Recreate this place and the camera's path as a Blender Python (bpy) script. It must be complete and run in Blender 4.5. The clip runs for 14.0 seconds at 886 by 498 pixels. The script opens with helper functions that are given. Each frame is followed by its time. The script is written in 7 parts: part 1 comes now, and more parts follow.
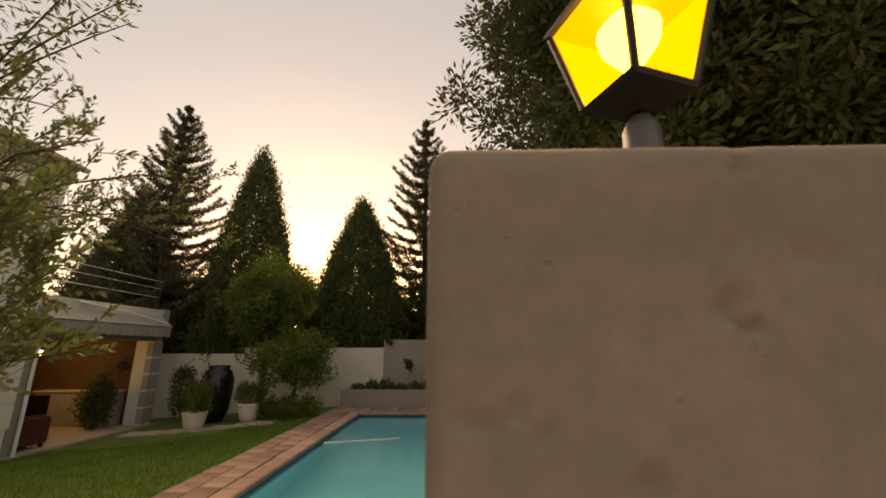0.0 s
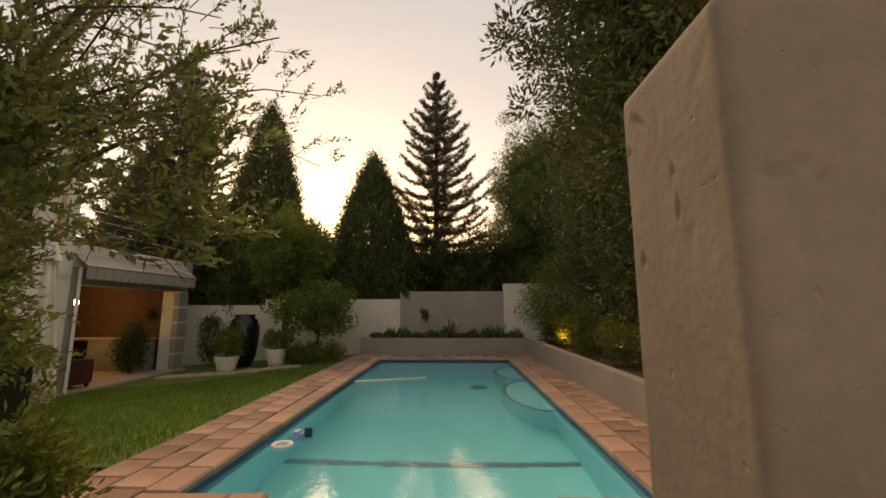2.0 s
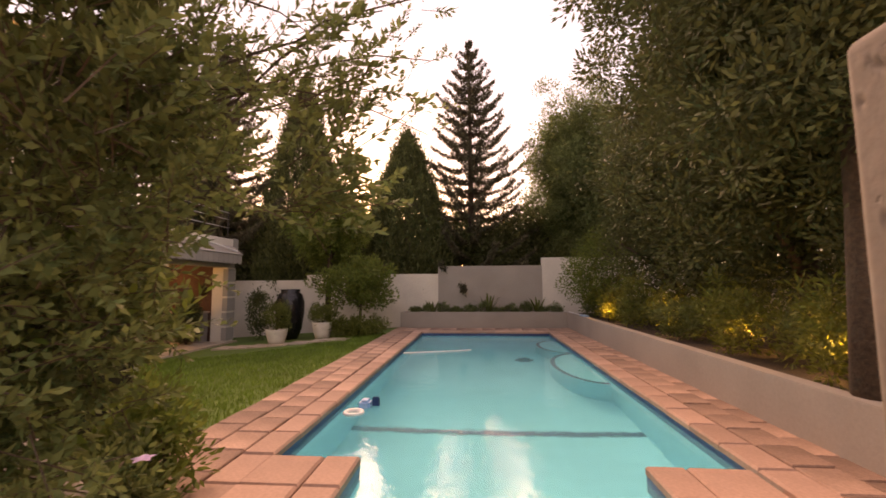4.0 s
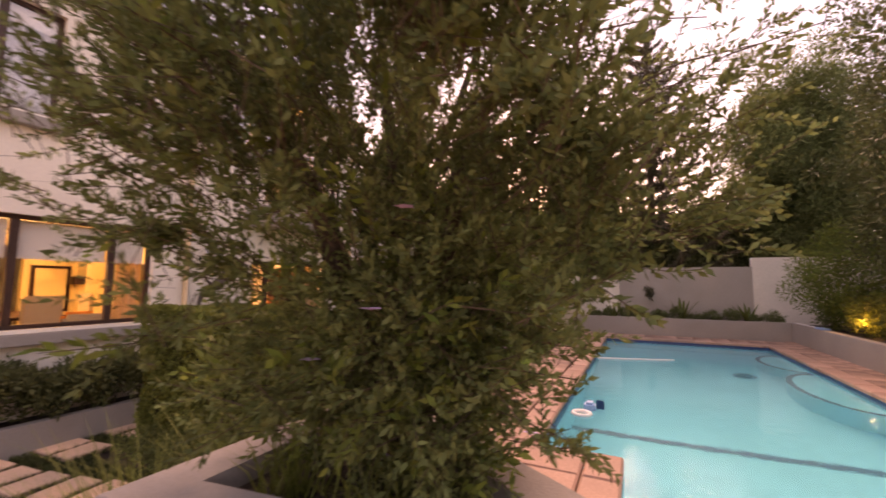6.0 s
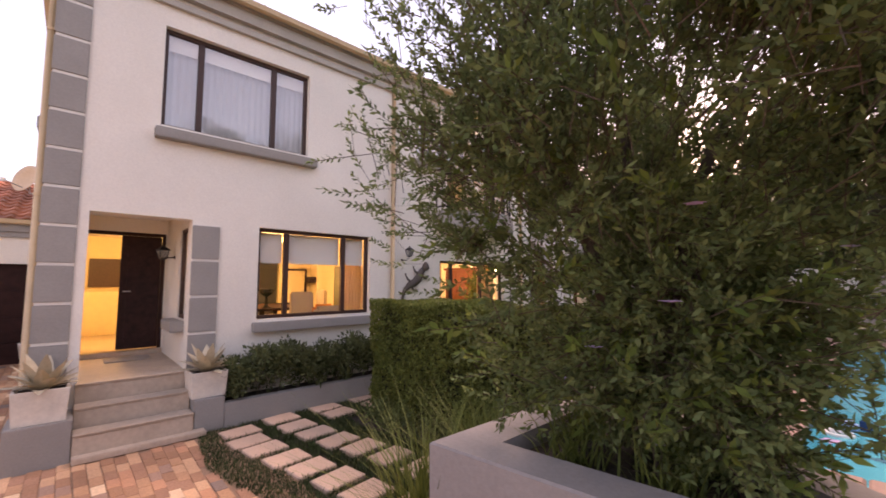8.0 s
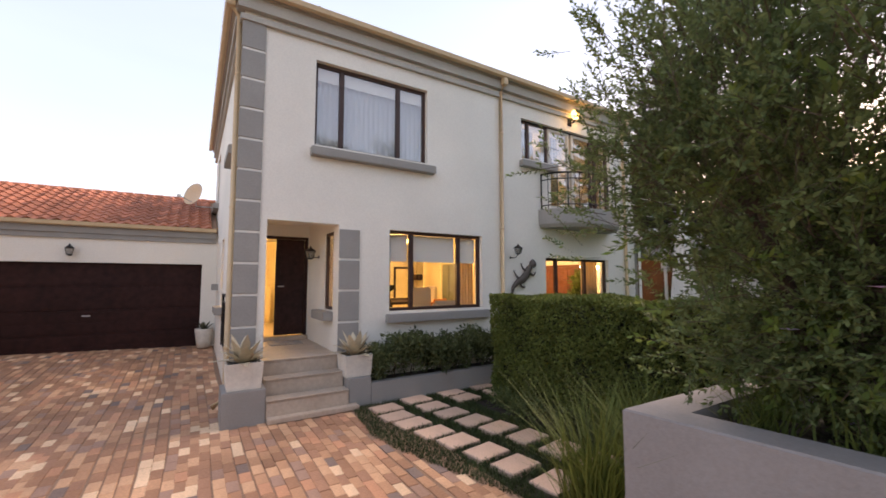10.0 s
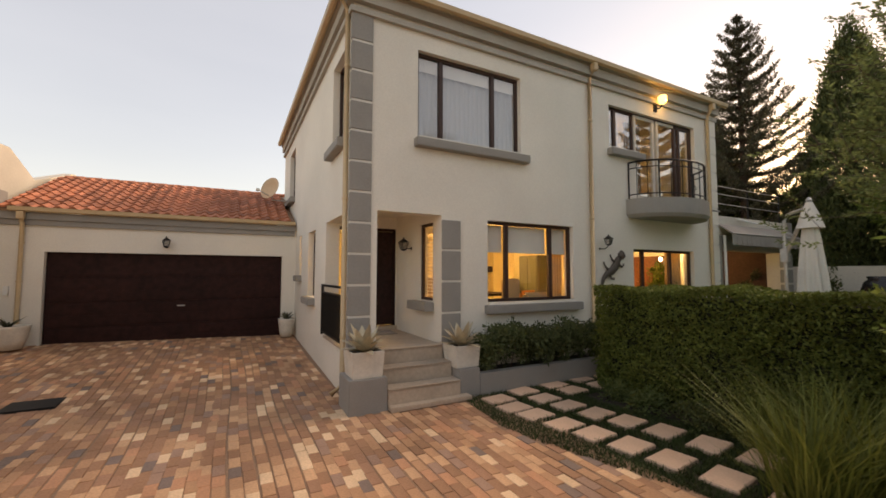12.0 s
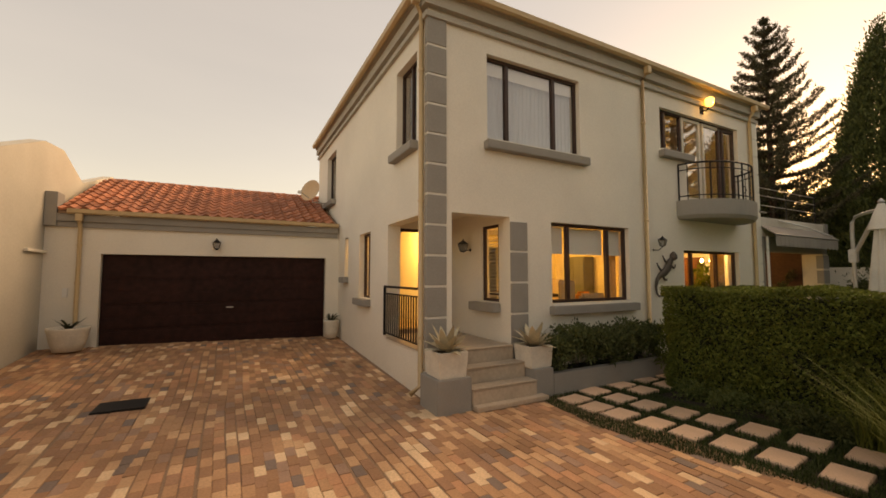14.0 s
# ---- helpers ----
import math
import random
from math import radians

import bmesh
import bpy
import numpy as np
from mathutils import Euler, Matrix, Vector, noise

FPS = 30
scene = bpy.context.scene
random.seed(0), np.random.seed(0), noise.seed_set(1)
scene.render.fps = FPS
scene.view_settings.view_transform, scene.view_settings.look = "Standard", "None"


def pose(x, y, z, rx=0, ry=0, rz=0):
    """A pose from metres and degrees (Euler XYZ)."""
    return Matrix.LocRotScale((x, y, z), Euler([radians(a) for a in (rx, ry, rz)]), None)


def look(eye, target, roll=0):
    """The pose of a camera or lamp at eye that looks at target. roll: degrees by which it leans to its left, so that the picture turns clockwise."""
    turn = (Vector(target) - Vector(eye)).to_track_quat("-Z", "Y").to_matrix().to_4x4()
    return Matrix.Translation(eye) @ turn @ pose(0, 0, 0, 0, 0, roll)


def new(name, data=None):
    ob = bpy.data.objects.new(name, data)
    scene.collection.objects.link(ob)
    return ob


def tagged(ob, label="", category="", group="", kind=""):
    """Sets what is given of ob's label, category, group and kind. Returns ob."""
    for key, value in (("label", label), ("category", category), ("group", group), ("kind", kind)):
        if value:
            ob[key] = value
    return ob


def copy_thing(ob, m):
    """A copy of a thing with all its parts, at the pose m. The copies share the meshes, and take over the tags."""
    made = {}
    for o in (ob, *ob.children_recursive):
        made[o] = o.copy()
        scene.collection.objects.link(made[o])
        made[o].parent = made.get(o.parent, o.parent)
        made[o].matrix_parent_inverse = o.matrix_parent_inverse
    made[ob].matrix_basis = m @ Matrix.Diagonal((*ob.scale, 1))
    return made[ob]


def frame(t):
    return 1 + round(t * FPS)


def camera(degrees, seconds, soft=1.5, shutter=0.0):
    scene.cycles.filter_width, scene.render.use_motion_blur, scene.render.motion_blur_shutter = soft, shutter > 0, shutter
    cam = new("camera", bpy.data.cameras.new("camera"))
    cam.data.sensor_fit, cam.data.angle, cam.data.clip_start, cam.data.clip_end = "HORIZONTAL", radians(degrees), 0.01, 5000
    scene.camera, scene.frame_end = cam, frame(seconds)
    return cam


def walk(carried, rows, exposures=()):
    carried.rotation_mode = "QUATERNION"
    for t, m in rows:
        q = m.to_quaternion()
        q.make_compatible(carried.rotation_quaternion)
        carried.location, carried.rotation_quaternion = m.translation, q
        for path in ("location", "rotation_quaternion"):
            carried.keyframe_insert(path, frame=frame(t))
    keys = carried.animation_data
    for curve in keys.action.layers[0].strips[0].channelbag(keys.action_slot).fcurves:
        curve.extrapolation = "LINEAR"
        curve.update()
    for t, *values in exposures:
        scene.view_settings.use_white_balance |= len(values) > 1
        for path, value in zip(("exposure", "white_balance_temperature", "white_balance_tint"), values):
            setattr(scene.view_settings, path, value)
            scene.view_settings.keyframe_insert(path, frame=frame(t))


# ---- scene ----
cam = camera(95.6, 14.0, 1.6, 0.4)
PATH = [
    (0, (0.318, 0.284, 2.298), (0.262, 2.223, 2.784), -0.0),
    (0.5, (0.159, 0.242, 2.172), (0.108, 2.186, 2.639), -0.1),
    (1, (0.037, 0.196, 2.091), (-0.014, 2.15, 2.513), 0.0),
    (1.5, (-0.09, 0.149, 2.012), (-0.142, 2.115, 2.375), -0.1),
    (2, (-0.222, 0.114, 1.971), (-0.275, 2.09, 2.272), -0.1),
    (4.5, (-0.9, 0.129, 1.947), (-1.179, 2.102, 2.12), -0.4),
    (5, (-1.142, -0.019, 1.99), (-1.595, 1.921, 2.17), -0.0),
    (5.5, (-1.383, -0.159, 1.994), (-2.043, 1.719, 2.187), 0.1),
    (6, (-1.528, -0.401, 2.006), (-2.4, 1.389, 2.184), 0.5),
    (6.5, (-1.688, -0.616, 1.987), (-2.747, 1.07, 2.182), -0.3),
    (7, (-1.811, -0.702, 1.945), (-3.041, 0.865, 2.119), -0.7),
    (7.5, (-1.807, -0.793, 2.01), (-3.169, 0.662, 2.168), -0.0),
    (8, (-1.842, -0.897, 1.996), (-3.307, 0.455, 2.156), 0.0),
    (8.5, (-1.852, -1.023, 1.98), (-3.402, 0.231, 2.143), -0.0),
    (11, (-2.107, -2.269, 1.916), (-3.848, -1.295, 2.057), 0.1),
    (11.5, (-2.35, -2.537, 1.901), (-4.105, -1.588, 2.033), 0.2),
    (12, (-2.599, -2.776, 1.903), (-4.366, -1.847, 2.025), 0.1),
    (12.5, (-2.882, -3.01, 1.865), (-4.655, -2.091, 1.986), 0.1),
    (13, (-3.132, -3.246, 1.852), (-4.904, -2.326, 1.971), 0.1),
    (13.5, (-3.23, -3.526, 1.86), (-5.0, -2.604, 1.983), 0.1),
    (14, (-3.078, -3.84, 1.897), (-4.846, -2.914, 2.027), -0.0),
]
walk(cam, [(t, look(eye, target, roll)) for t, eye, target, roll in PATH],
     [(0, 2.05, 11600, 28), (2, 2.12, 11200, 26), (4.5, 3.0, 10400, 56), (6.4, 3.05, 9200, 60), (7.5, 3.05, 7800, 52), (8.7, 3.05, 7200, 36), (11, 2.55, 6700, 26), (12, 2.35, 8400, 24), (13, 2.2, 11600, 26), (14, 2.15, 12000, 26)])

# ---- light ----
world = bpy.data.worlds.new("dusk_sky")
scene.world = world
world.use_nodes = True
wn, wl = world.node_tree.nodes, world.node_tree.links
sky = wn.new("ShaderNodeTexSky")
sky.sky_type, sky.sun_disc = "NISHITA", False
sky.sun_elevation, sky.sun_rotation = radians(4.6), radians(-16)
sky.air_density, sky.dust_density, sky.ozone_density, sky.altitude = 1.0, 2.6, 0.9, 1400
wn["Background"].inputs["Strength"].default_value = 0.15
# a thin high haze evens the sky out, with faint streaks of cloud in it
co_sky = wn.new("ShaderNodeTexCoord")
stretch = wn.new("ShaderNodeMapping")
stretch.inputs["Scale"].default_value = (1.0, 1.0, 5.0)
wl.new(co_sky.outputs["Generated"], stretch.inputs["Vector"])
streak = wn.new("ShaderNodeTexNoise")
streak.inputs["Scale"].default_value, streak.inputs["Detail"].default_value = 1.6, 5
wl.new(stretch.outputs["Vector"], streak.inputs["Vector"])
haze = wn.new("ShaderNodeMix")
haze.data_type = "RGBA"
haze.inputs["A"].default_value, haze.inputs["B"].default_value = (0.42, 0.51, 0.63, 1), (0.55, 0.65, 0.77, 1)
wl.new(streak.outputs["Fac"], haze.inputs["Factor"])
thin = wn.new("ShaderNodeVectorMath")
thin.operation = "MULTIPLY_ADD"
wl.new(sky.outputs["Color"], thin.inputs[0])
thin.inputs[1].default_value = (0.34, 0.34, 0.34)
wl.new(haze.outputs["Result"], thin.inputs[2])
wl.new(thin.outputs["Vector"], wn["Background"].inputs["Color"])
sun = new("sun", bpy.data.lights.new("sun", "SUN"))
sun.data.energy, sun.data.angle, sun.data.color = 0.75, radians(42), (1.0, 0.84, 0.64)
sun.matrix_world = look((-4.5, 19, 14.0), (0, 0, 0))


def lamp(name, x, y, z, watts, size=0.06, color=(1.0, 0.66, 0.22)):
    ob = new(name, bpy.data.lights.new(name, "POINT"))
    ob.data.energy, ob.data.shadow_soft_size, ob.data.color = watts, size, color
    ob.location = (x, y, z)
    return ob


lamp("dining_room_light", -10.6, 2.3, 2.75, 24, 0.15, (1.0, 0.69, 0.27))
lamp("lounge_light", -10.6, 6.4, 2.6, 22, 0.15, (1.0, 0.69, 0.27))
lamp("hall_light", -12.4, -0.35, 2.8, 13, 0.12)
lamp("patio_light", -10.65, 11.0, 2.2, 5, 0.09)
lamp("upstairs_light", -11.0, 6.8, 5.7, 4, 0.12)
lamp("balcony_bulb", -8.36, 6.22, 6.0, 2.2, 0.05)
lamp("gatepost_bulb", 0.70, 1.03, 2.90, 2.0, 0.03)


# ---- materials ----
def mat(name, base, rough=0.7, metal=0.0, grain=0.0, scale=30.0, stain=0.0, stain_scale=1.5, bump=0.0, bump_scale=60.0,
        vary=0.0, island=0.0, spec=0.5, second=None, emit=None, emit_strength=0.0, ramp=None, pits=0.0, trans=0.0, ior=1.45, bump_distance=0.01):
    m = bpy.data.materials.new(name)
    m.use_nodes = True
    n, l = m.node_tree.nodes, m.node_tree.links
    b = n["Principled BSDF"]
    b.inputs["Roughness"].default_value, b.inputs["Metallic"].default_value = rough, metal
    b.inputs["Specular IOR Level"].default_value, b.inputs["IOR"].default_value = spec, ior
    b.inputs["Transmission Weight"].default_value = trans
    co = n.new("ShaderNodeTexCoord").outputs["Object"]
    col = n.new("ShaderNodeRGB").outputs[0]
    col.default_value = (*base, 1)

    def noise_fac(s, detail, low, high):
        t = n.new("ShaderNodeTexNoise")
        t.inputs["Scale"].default_value, t.inputs["Detail"].default_value = s, detail
        l.new(co, t.inputs["Vector"])
        r = n.new("ShaderNodeMapRange")
        r.inputs["From Min"].default_value, r.inputs["From Max"].default_value = 0.3, 0.7
        r.inputs["To Min"].default_value, r.inputs["To Max"].default_value = low, high
        l.new(t.outputs["Fac"], r.inputs["Value"])
        return r.outputs["Result"]

    def times(c, f):
        v = n.new("ShaderNodeVectorMath")
        v.operation = "SCALE"
        l.new(c, v.inputs[0])
        l.new(f, v.inputs["Scale"])
        return v.outputs[0]

    if second:
        mix = n.new("ShaderNodeMix")
        mix.data_type = "RGBA"
        l.new(col, mix.inputs["A"])
        mix.inputs["B"].default_value = (*second, 1)
        if island or vary:
            src = n.new("ShaderNodeNewGeometry").outputs["Random Per Island"] if island else n.new("ShaderNodeObjectInfo").outputs["Random"]
        else:
            src = noise_fac(stain_scale * 2.3, 4, 0.0, 1.0)
        l.new(src, mix.inputs["Factor"])
        col = mix.outputs["Result"]
    if ramp:
        src = n.new("ShaderNodeNewGeometry").outputs["Random Per Island"] if island else n.new("ShaderNodeObjectInfo").outputs["Random"]
        w = n.new("ShaderNodeTexWhiteNoise")
        w.noise_dimensions = "1D"
        l.new(src, w.inputs["W"])
        cr = n.new("ShaderNodeValToRGB")
        cr.color_ramp.interpolation = "CONSTANT"
        for k, (at, c) in enumerate(ramp):
            e = cr.color_ramp.elements[k] if k < 2 else cr.color_ramp.elements.new(at)
            e.position, e.color = at, (*c, 1)
        l.new(w.outputs["Value"], cr.inputs["Fac"])
        col = cr.outputs["Color"]
    for amount, source in ((vary, "obj"), (island, "isl")):
        if amount:
            src = n.new("ShaderNodeObjectInfo").outputs["Random"] if source == "obj" else n.new("ShaderNodeNewGeometry").outputs["Random Per Island"]
            w = n.new("ShaderNodeTexWhiteNoise")
            w.noise_dimensions = "1D"
            l.new(src, w.inputs["W"])
            r = n.new("ShaderNodeMapRange")
            r.inputs["To Min"].default_value, r.inputs["To Max"].default_value = 1 - amount, 1 + amount
            l.new(w.outputs["Value"], r.inputs["Value"])
            col = times(col, r.outputs["Result"])
    if grain:
        col = times(col, noise_fac(scale, 6, 1 - grain, 1 + grain))
    if stain:
        col = times(col, noise_fac(stain_scale, 5, 1 - stain, 1 + stain * 0.6))
    l.new(col, b.inputs["Base Color"])
    if bump:
        t = n.new("ShaderNodeTexNoise")
        t.inputs["Scale"].default_value, t.inputs["Detail"].default_value = bump_scale, 8
        l.new(co, t.inputs["Vector"])
        u = n.new("ShaderNodeBump")
        u.inputs["Strength"].default_value, u.inputs["Distance"].default_value = bump, bump_distance
        l.new(t.outputs["Fac"], u.inputs["Height"])
        last = u
        if pits:
            t2 = n.new("ShaderNodeTexNoise")
            t2.inputs["Scale"].default_value, t2.inputs["Detail"].default_value = pits, 2
            l.new(co, t2.inputs["Vector"])
            r2 = n.new("ShaderNodeMapRange")
            r2.inputs["From Min"].default_value, r2.inputs["From Max"].default_value = 0.70, 0.79
            r2.inputs["To Min"].default_value, r2.inputs["To Max"].default_value = 1.0, 0.0
            l.new(t2.outputs["Fac"], r2.inputs["Value"])
            last = n.new("ShaderNodeBump")
            last.inputs["Strength"].default_value, last.inputs["Distance"].default_value = 0.5, 0.01
            l.new(r2.outputs["Result"], last.inputs["Height"])
            l.new(u.outputs["Normal"], last.inputs["Normal"])
        l.new(last.outputs["Normal"], b.inputs["Normal"])
    if emit:
        b.inputs["Emission Color"].default_value, b.inputs["Emission Strength"].default_value = (*emit, 1), emit_strength
    return m


def leaf_mat(name, a, b2, glow=0.25):
    """Leaves: two greens by island, some light let through."""
    m = mat(name, a, rough=0.62, island=0.22, second=b2, spec=0.25, stain=0.28, stain_scale=1.9)
    n, l = m.node_tree.nodes, m.node_tree.links
    p, out = n["Principled BSDF"], n["Material Output"]
    tr = n.new("ShaderNodeBsdfTranslucent")
    l.new(p.inputs["Base Color"].links[0].from_socket, tr.inputs["Color"])
    mx = n.new("ShaderNodeMixShader")
    mx.inputs[0].default_value = glow
    l.new(p.outputs[0], mx.inputs[1])
    l.new(tr.outputs[0], mx.inputs[2])
    l.new(mx.outputs[0], out.inputs["Surface"])
    return m


PLASTER = mat("wall_plaster", (0.79, 0.745, 0.655), 0.9, grain=0.04, scale=40, stain=0.07, stain_scale=0.7, bump=0.25, bump_scale=90)
GREYPAINT = mat("grey_trim_paint", (0.30, 0.285, 0.26), 0.85, grain=0.06, scale=50, stain=0.08, stain_scale=2, bump=0.2, bump_scale=120)
CORNICE = mat("cornice_paint", (0.43, 0.40, 0.345), 0.85, grain=0.05, scale=50, stain=0.08, stain_scale=2, bump=0.2, bump_scale=120)
JOINT = mat("white_joint_paint", (0.72, 0.69, 0.63), 0.85, grain=0.04, scale=40)
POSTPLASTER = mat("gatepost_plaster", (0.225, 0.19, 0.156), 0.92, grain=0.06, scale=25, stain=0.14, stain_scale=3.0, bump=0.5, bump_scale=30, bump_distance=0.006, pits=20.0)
BOUNDARY = mat("boundary_wall_paint", (0.66, 0.61, 0.53), 0.9, grain=0.05, scale=20, stain=0.12, stain_scale=0.8, bump=0.2, bump_scale=60)
GREYWALL = mat("grey_wall_paint", (0.33, 0.295, 0.26), 0.9, grain=0.05, scale=25, stain=0.12, stain_scale=0.9, bump=0.2, bump_scale=60)
PLANTERGREY = mat("planter_render", (0.26, 0.238, 0.222), 0.85, grain=0.06, scale=40, stain=0.1, stain_scale=2, bump=0.3, bump_scale=70)
CREAM = mat("cream_gutter_paint", (0.56, 0.41, 0.24), 0.45, grain=0.04, scale=30, stain=0.08, stain_scale=3)
DARKWOOD = mat("dark_stained_wood", (0.03, 0.012, 0.01), 0.55, spec=0.25, grain=0.35, scale=12, stain=0.2, stain_scale=2, bump=0.2, bump_scale=40)
FRAMEWOOD = mat("brown_frame_wood", (0.055, 0.028, 0.02), 0.5, grain=0.25, scale=30)
WHITEFRAME = mat("pale_door_frame", (0.62, 0.58, 0.50), 0.5, grain=0.05, scale=20)
GARAGE = mat("garage_door_wood", (0.032, 0.011, 0.009), 0.6, spec=0.2, grain=0.3, scale=8, stain=0.25, stain_scale=1.2, bump=0.15, bump_scale=30)
IRON = mat("black_iron", (0.02, 0.02, 0.02), 0.5, metal=0.6, grain=0.1, scale=50)
STEEL = mat("grey_steel", (0.45, 0.45, 0.44), 0.45, metal=0.7, grain=0.08, scale=40)
TILE = mat("terracotta_roof_tile", (0.33, 0.12, 0.06), 0.75, grain=0.12, scale=25, island=0.28, second=(0.46, 0.17, 0.09), bump=0.15)
BRICKS = [(0.0, (0.46, 0.24, 0.135)), (0.26, (0.55, 0.30, 0.165)), (0.44, (0.40, 0.21, 0.125)), (0.58, (0.60, 0.35, 0.20)), (0.72, (0.50, 0.25, 0.14)), (0.82, (0.70, 0.48, 0.30)), (0.90, (0.33, 0.20, 0.14)), (0.955, (0.19, 0.135, 0.11))]
PAVER = mat("clay_paver", (0.44, 0.195, 0.095), 0.85, grain=0.14, scale=45, stain=0.32, stain_scale=0.8, island=0.22, ramp=BRICKS, bump=0.3, bump_scale=120)
PAVEROBJ = mat("clay_paver_single", (0.44, 0.195, 0.095), 0.85, grain=0.14, scale=45, stain=0.32, stain_scale=0.8, vary=0.22, ramp=BRICKS, bump=0.3, bump_scale=120)
BEDDING = mat("sandy_joint_bed", (0.29, 0.18, 0.115), 0.95, grain=0.2, scale=60, bump=0.3)
COPING = mat("pink_coping_brick", (0.43, 0.265, 0.20), 0.8, grain=0.1, scale=35, stain=0.16, stain_scale=1.3, vary=0.16, bump=0.25, bump_scale=80)
POOLPAVE = mat("pink_pool_paver", (0.37, 0.23, 0.17), 0.85, grain=0.14, scale=35, stain=0.5, stain_scale=1.1, vary=0.28, bump=0.25, bump_scale=80)
SLAB = mat("sandstone_stepping_slab", (0.62, 0.42, 0.30), 0.85, grain=0.08, scale=40, stain=0.1, stain_scale=3, vary=0.1, bump=0.3, bump_scale=60)
STEPSTONE = mat("step_tile", (0.46, 0.37, 0.285), 0.6, grain=0.09, scale=18, stain=0.12, stain_scale=2.5, vary=0.06, bump=0.12)
SOIL = mat("dark_soil", (0.035, 0.025, 0.018), 0.95, grain=0.35, scale=35, bump=0.7, bump_scale=40, bump_distance=0.03)
EARTH = mat("garden_ground", (0.09, 0.075, 0.045), 0.95, grain=0.3, scale=12, bump=0.4, bump_scale=20)
TURF = mat("turf_base", (0.08, 0.15, 0.026), 0.9, grain=0.25, scale=40, stain=0.2, stain_scale=0.8, bump=0.5, bump_scale=90)
GRASSBLADE = leaf_mat("grass_blade", (0.125, 0.235, 0.035), (0.17, 0.28, 0.05), 0.3)
POOLWALL = mat("pool_plaster", (0.09, 0.66, 0.80), 0.7, grain=0.05, scale=6, stain=0.08, stain_scale=1.0)
NAVY = mat("navy_mosaic", (0.015, 0.045, 0.14), 0.3, grain=0.3, scale=60)
POT = mat("cream_cement_pot", (0.68, 0.63, 0.54), 0.75, grain=0.06, scale=30, stain=0.12, stain_scale=5, bump=0.15)
BLACKPOT = mat("black_glazed_jar", (0.012, 0.012, 0.013), 0.25, grain=0.2, scale=20)
BARK = mat("brown_bark", (0.075, 0.052, 0.036), 0.95, grain=0.3, scale=25, bump=0.8, bump_scale=35, bump_distance=0.02)
LEAF_BUSH = leaf_mat("grey_green_leaf", (0.09, 0.13, 0.046), (0.18, 0.225, 0.085), 0.4)
LEAF_FRESH = leaf_mat("fresh_green_leaf", (0.10, 0.16, 0.032), (0.18, 0.225, 0.055), 0.38)
LEAF_DARK = leaf_mat("dark_green_leaf", (0.07, 0.09, 0.036), (0.12, 0.14, 0.055), 0.25)
LEAF_HEDGE = leaf_mat("hedge_leaf", (0.09, 0.12, 0.025), (0.175, 0.205, 0.05), 0.28)
LEAF_CONIFER = leaf_mat("conifer_spray", (0.06, 0.08, 0.03), (0.115, 0.135, 0.045), 0.15)
LEAF_PINE = leaf_mat("pine_spray", (0.06, 0.06, 0.035), (0.10, 0.095, 0.055), 0.15)
LEAF_SUCC = mat("agave_leaf", (0.50, 0.43, 0.30), 0.6, grain=0.1, scale=20, vary=0.15)
LEAF_GREY = leaf_mat("olive_grey_leaf", (0.11, 0.12, 0.075), (0.17, 0.18, 0.11), 0.2)
PETAL = mat("lilac_petal", (0.55, 0.42, 0.72), 0.7)
CURTAIN = mat("white_sheer_curtain", (0.88, 0.87, 0.85), 0.9, grain=0.03, scale=40)
BLIND = mat("white_roller_blind", (0.82, 0.78, 0.70), 0.9, grain=0.02, scale=60)
DRAPE = mat("beige_drape", (0.55, 0.42, 0.26), 0.9, grain=0.06, scale=30)
INWALL = mat("inside_wall_paint", (0.76, 0.63, 0.36), 0.85, grain=0.03, scale=10)
INFLOOR = mat("inside_floor_tile", (0.48, 0.38, 0.25), 0.4, grain=0.08, scale=8)
CEIL = mat("ceiling_paint", (0.78, 0.74, 0.66), 0.9, grain=0.02, scale=10)
FABRIC = mat("beige_upholstery", (0.42, 0.33, 0.22), 0.95, grain=0.12, scale=90)
CANVAS = mat("off_white_canvas", (0.66, 0.63, 0.57), 0.9, grain=0.05, scale=60, stain=0.08, stain_scale=3, bump=0.2)
LIZARD = mat("rusty_lizard_metal", (0.11, 0.09, 0.075), 0.6, metal=0.3, grain=0.2, scale=40)
AWNING = mat("grey_awning_cloth", (0.33, 0.30, 0.27), 0.9, grain=0.08, scale=50, stain=0.1, stain_scale=2)
DISH = mat("dish_enamel", (0.62, 0.43, 0.27), 0.5, grain=0.06, scale=20)
BLUEPLASTIC = mat("pale_blue_plastic", (0.22, 0.42, 0.66), 0.4, grain=0.05, scale=20)
WHITEPLASTIC = mat("white_plastic", (0.75, 0.75, 0.72), 0.4, grain=0.04, scale=20)
BULB = mat("warm_bulb_glass", (1.0, 0.7, 0.3), 0.4, emit=(1.0, 0.56, 0.13), emit_strength=1.2)
SPOTGLOW = mat("garden_spot_lens", (1.0, 0.8, 0.3), 0.4, emit=(1.0, 0.66, 0.15), emit_strength=2.5)
REDCLOTH = mat("dark_red_sofa_cloth", (0.10, 0.022, 0.018), 0.9, grain=0.2, scale=40)
REDWOOD = mat("red_brown_wood", (0.16, 0.055, 0.025), 0.5, grain=0.25, scale=14, stain=0.15, stain_scale=2)
OLIVEPAINT = mat("grey_green_paint", (0.16, 0.15, 0.09), 0.6, grain=0.08, scale=20)
ORANGECLOTH = mat("orange_cloth", (0.70, 0.24, 0.05), 0.9, grain=0.1, scale=60)
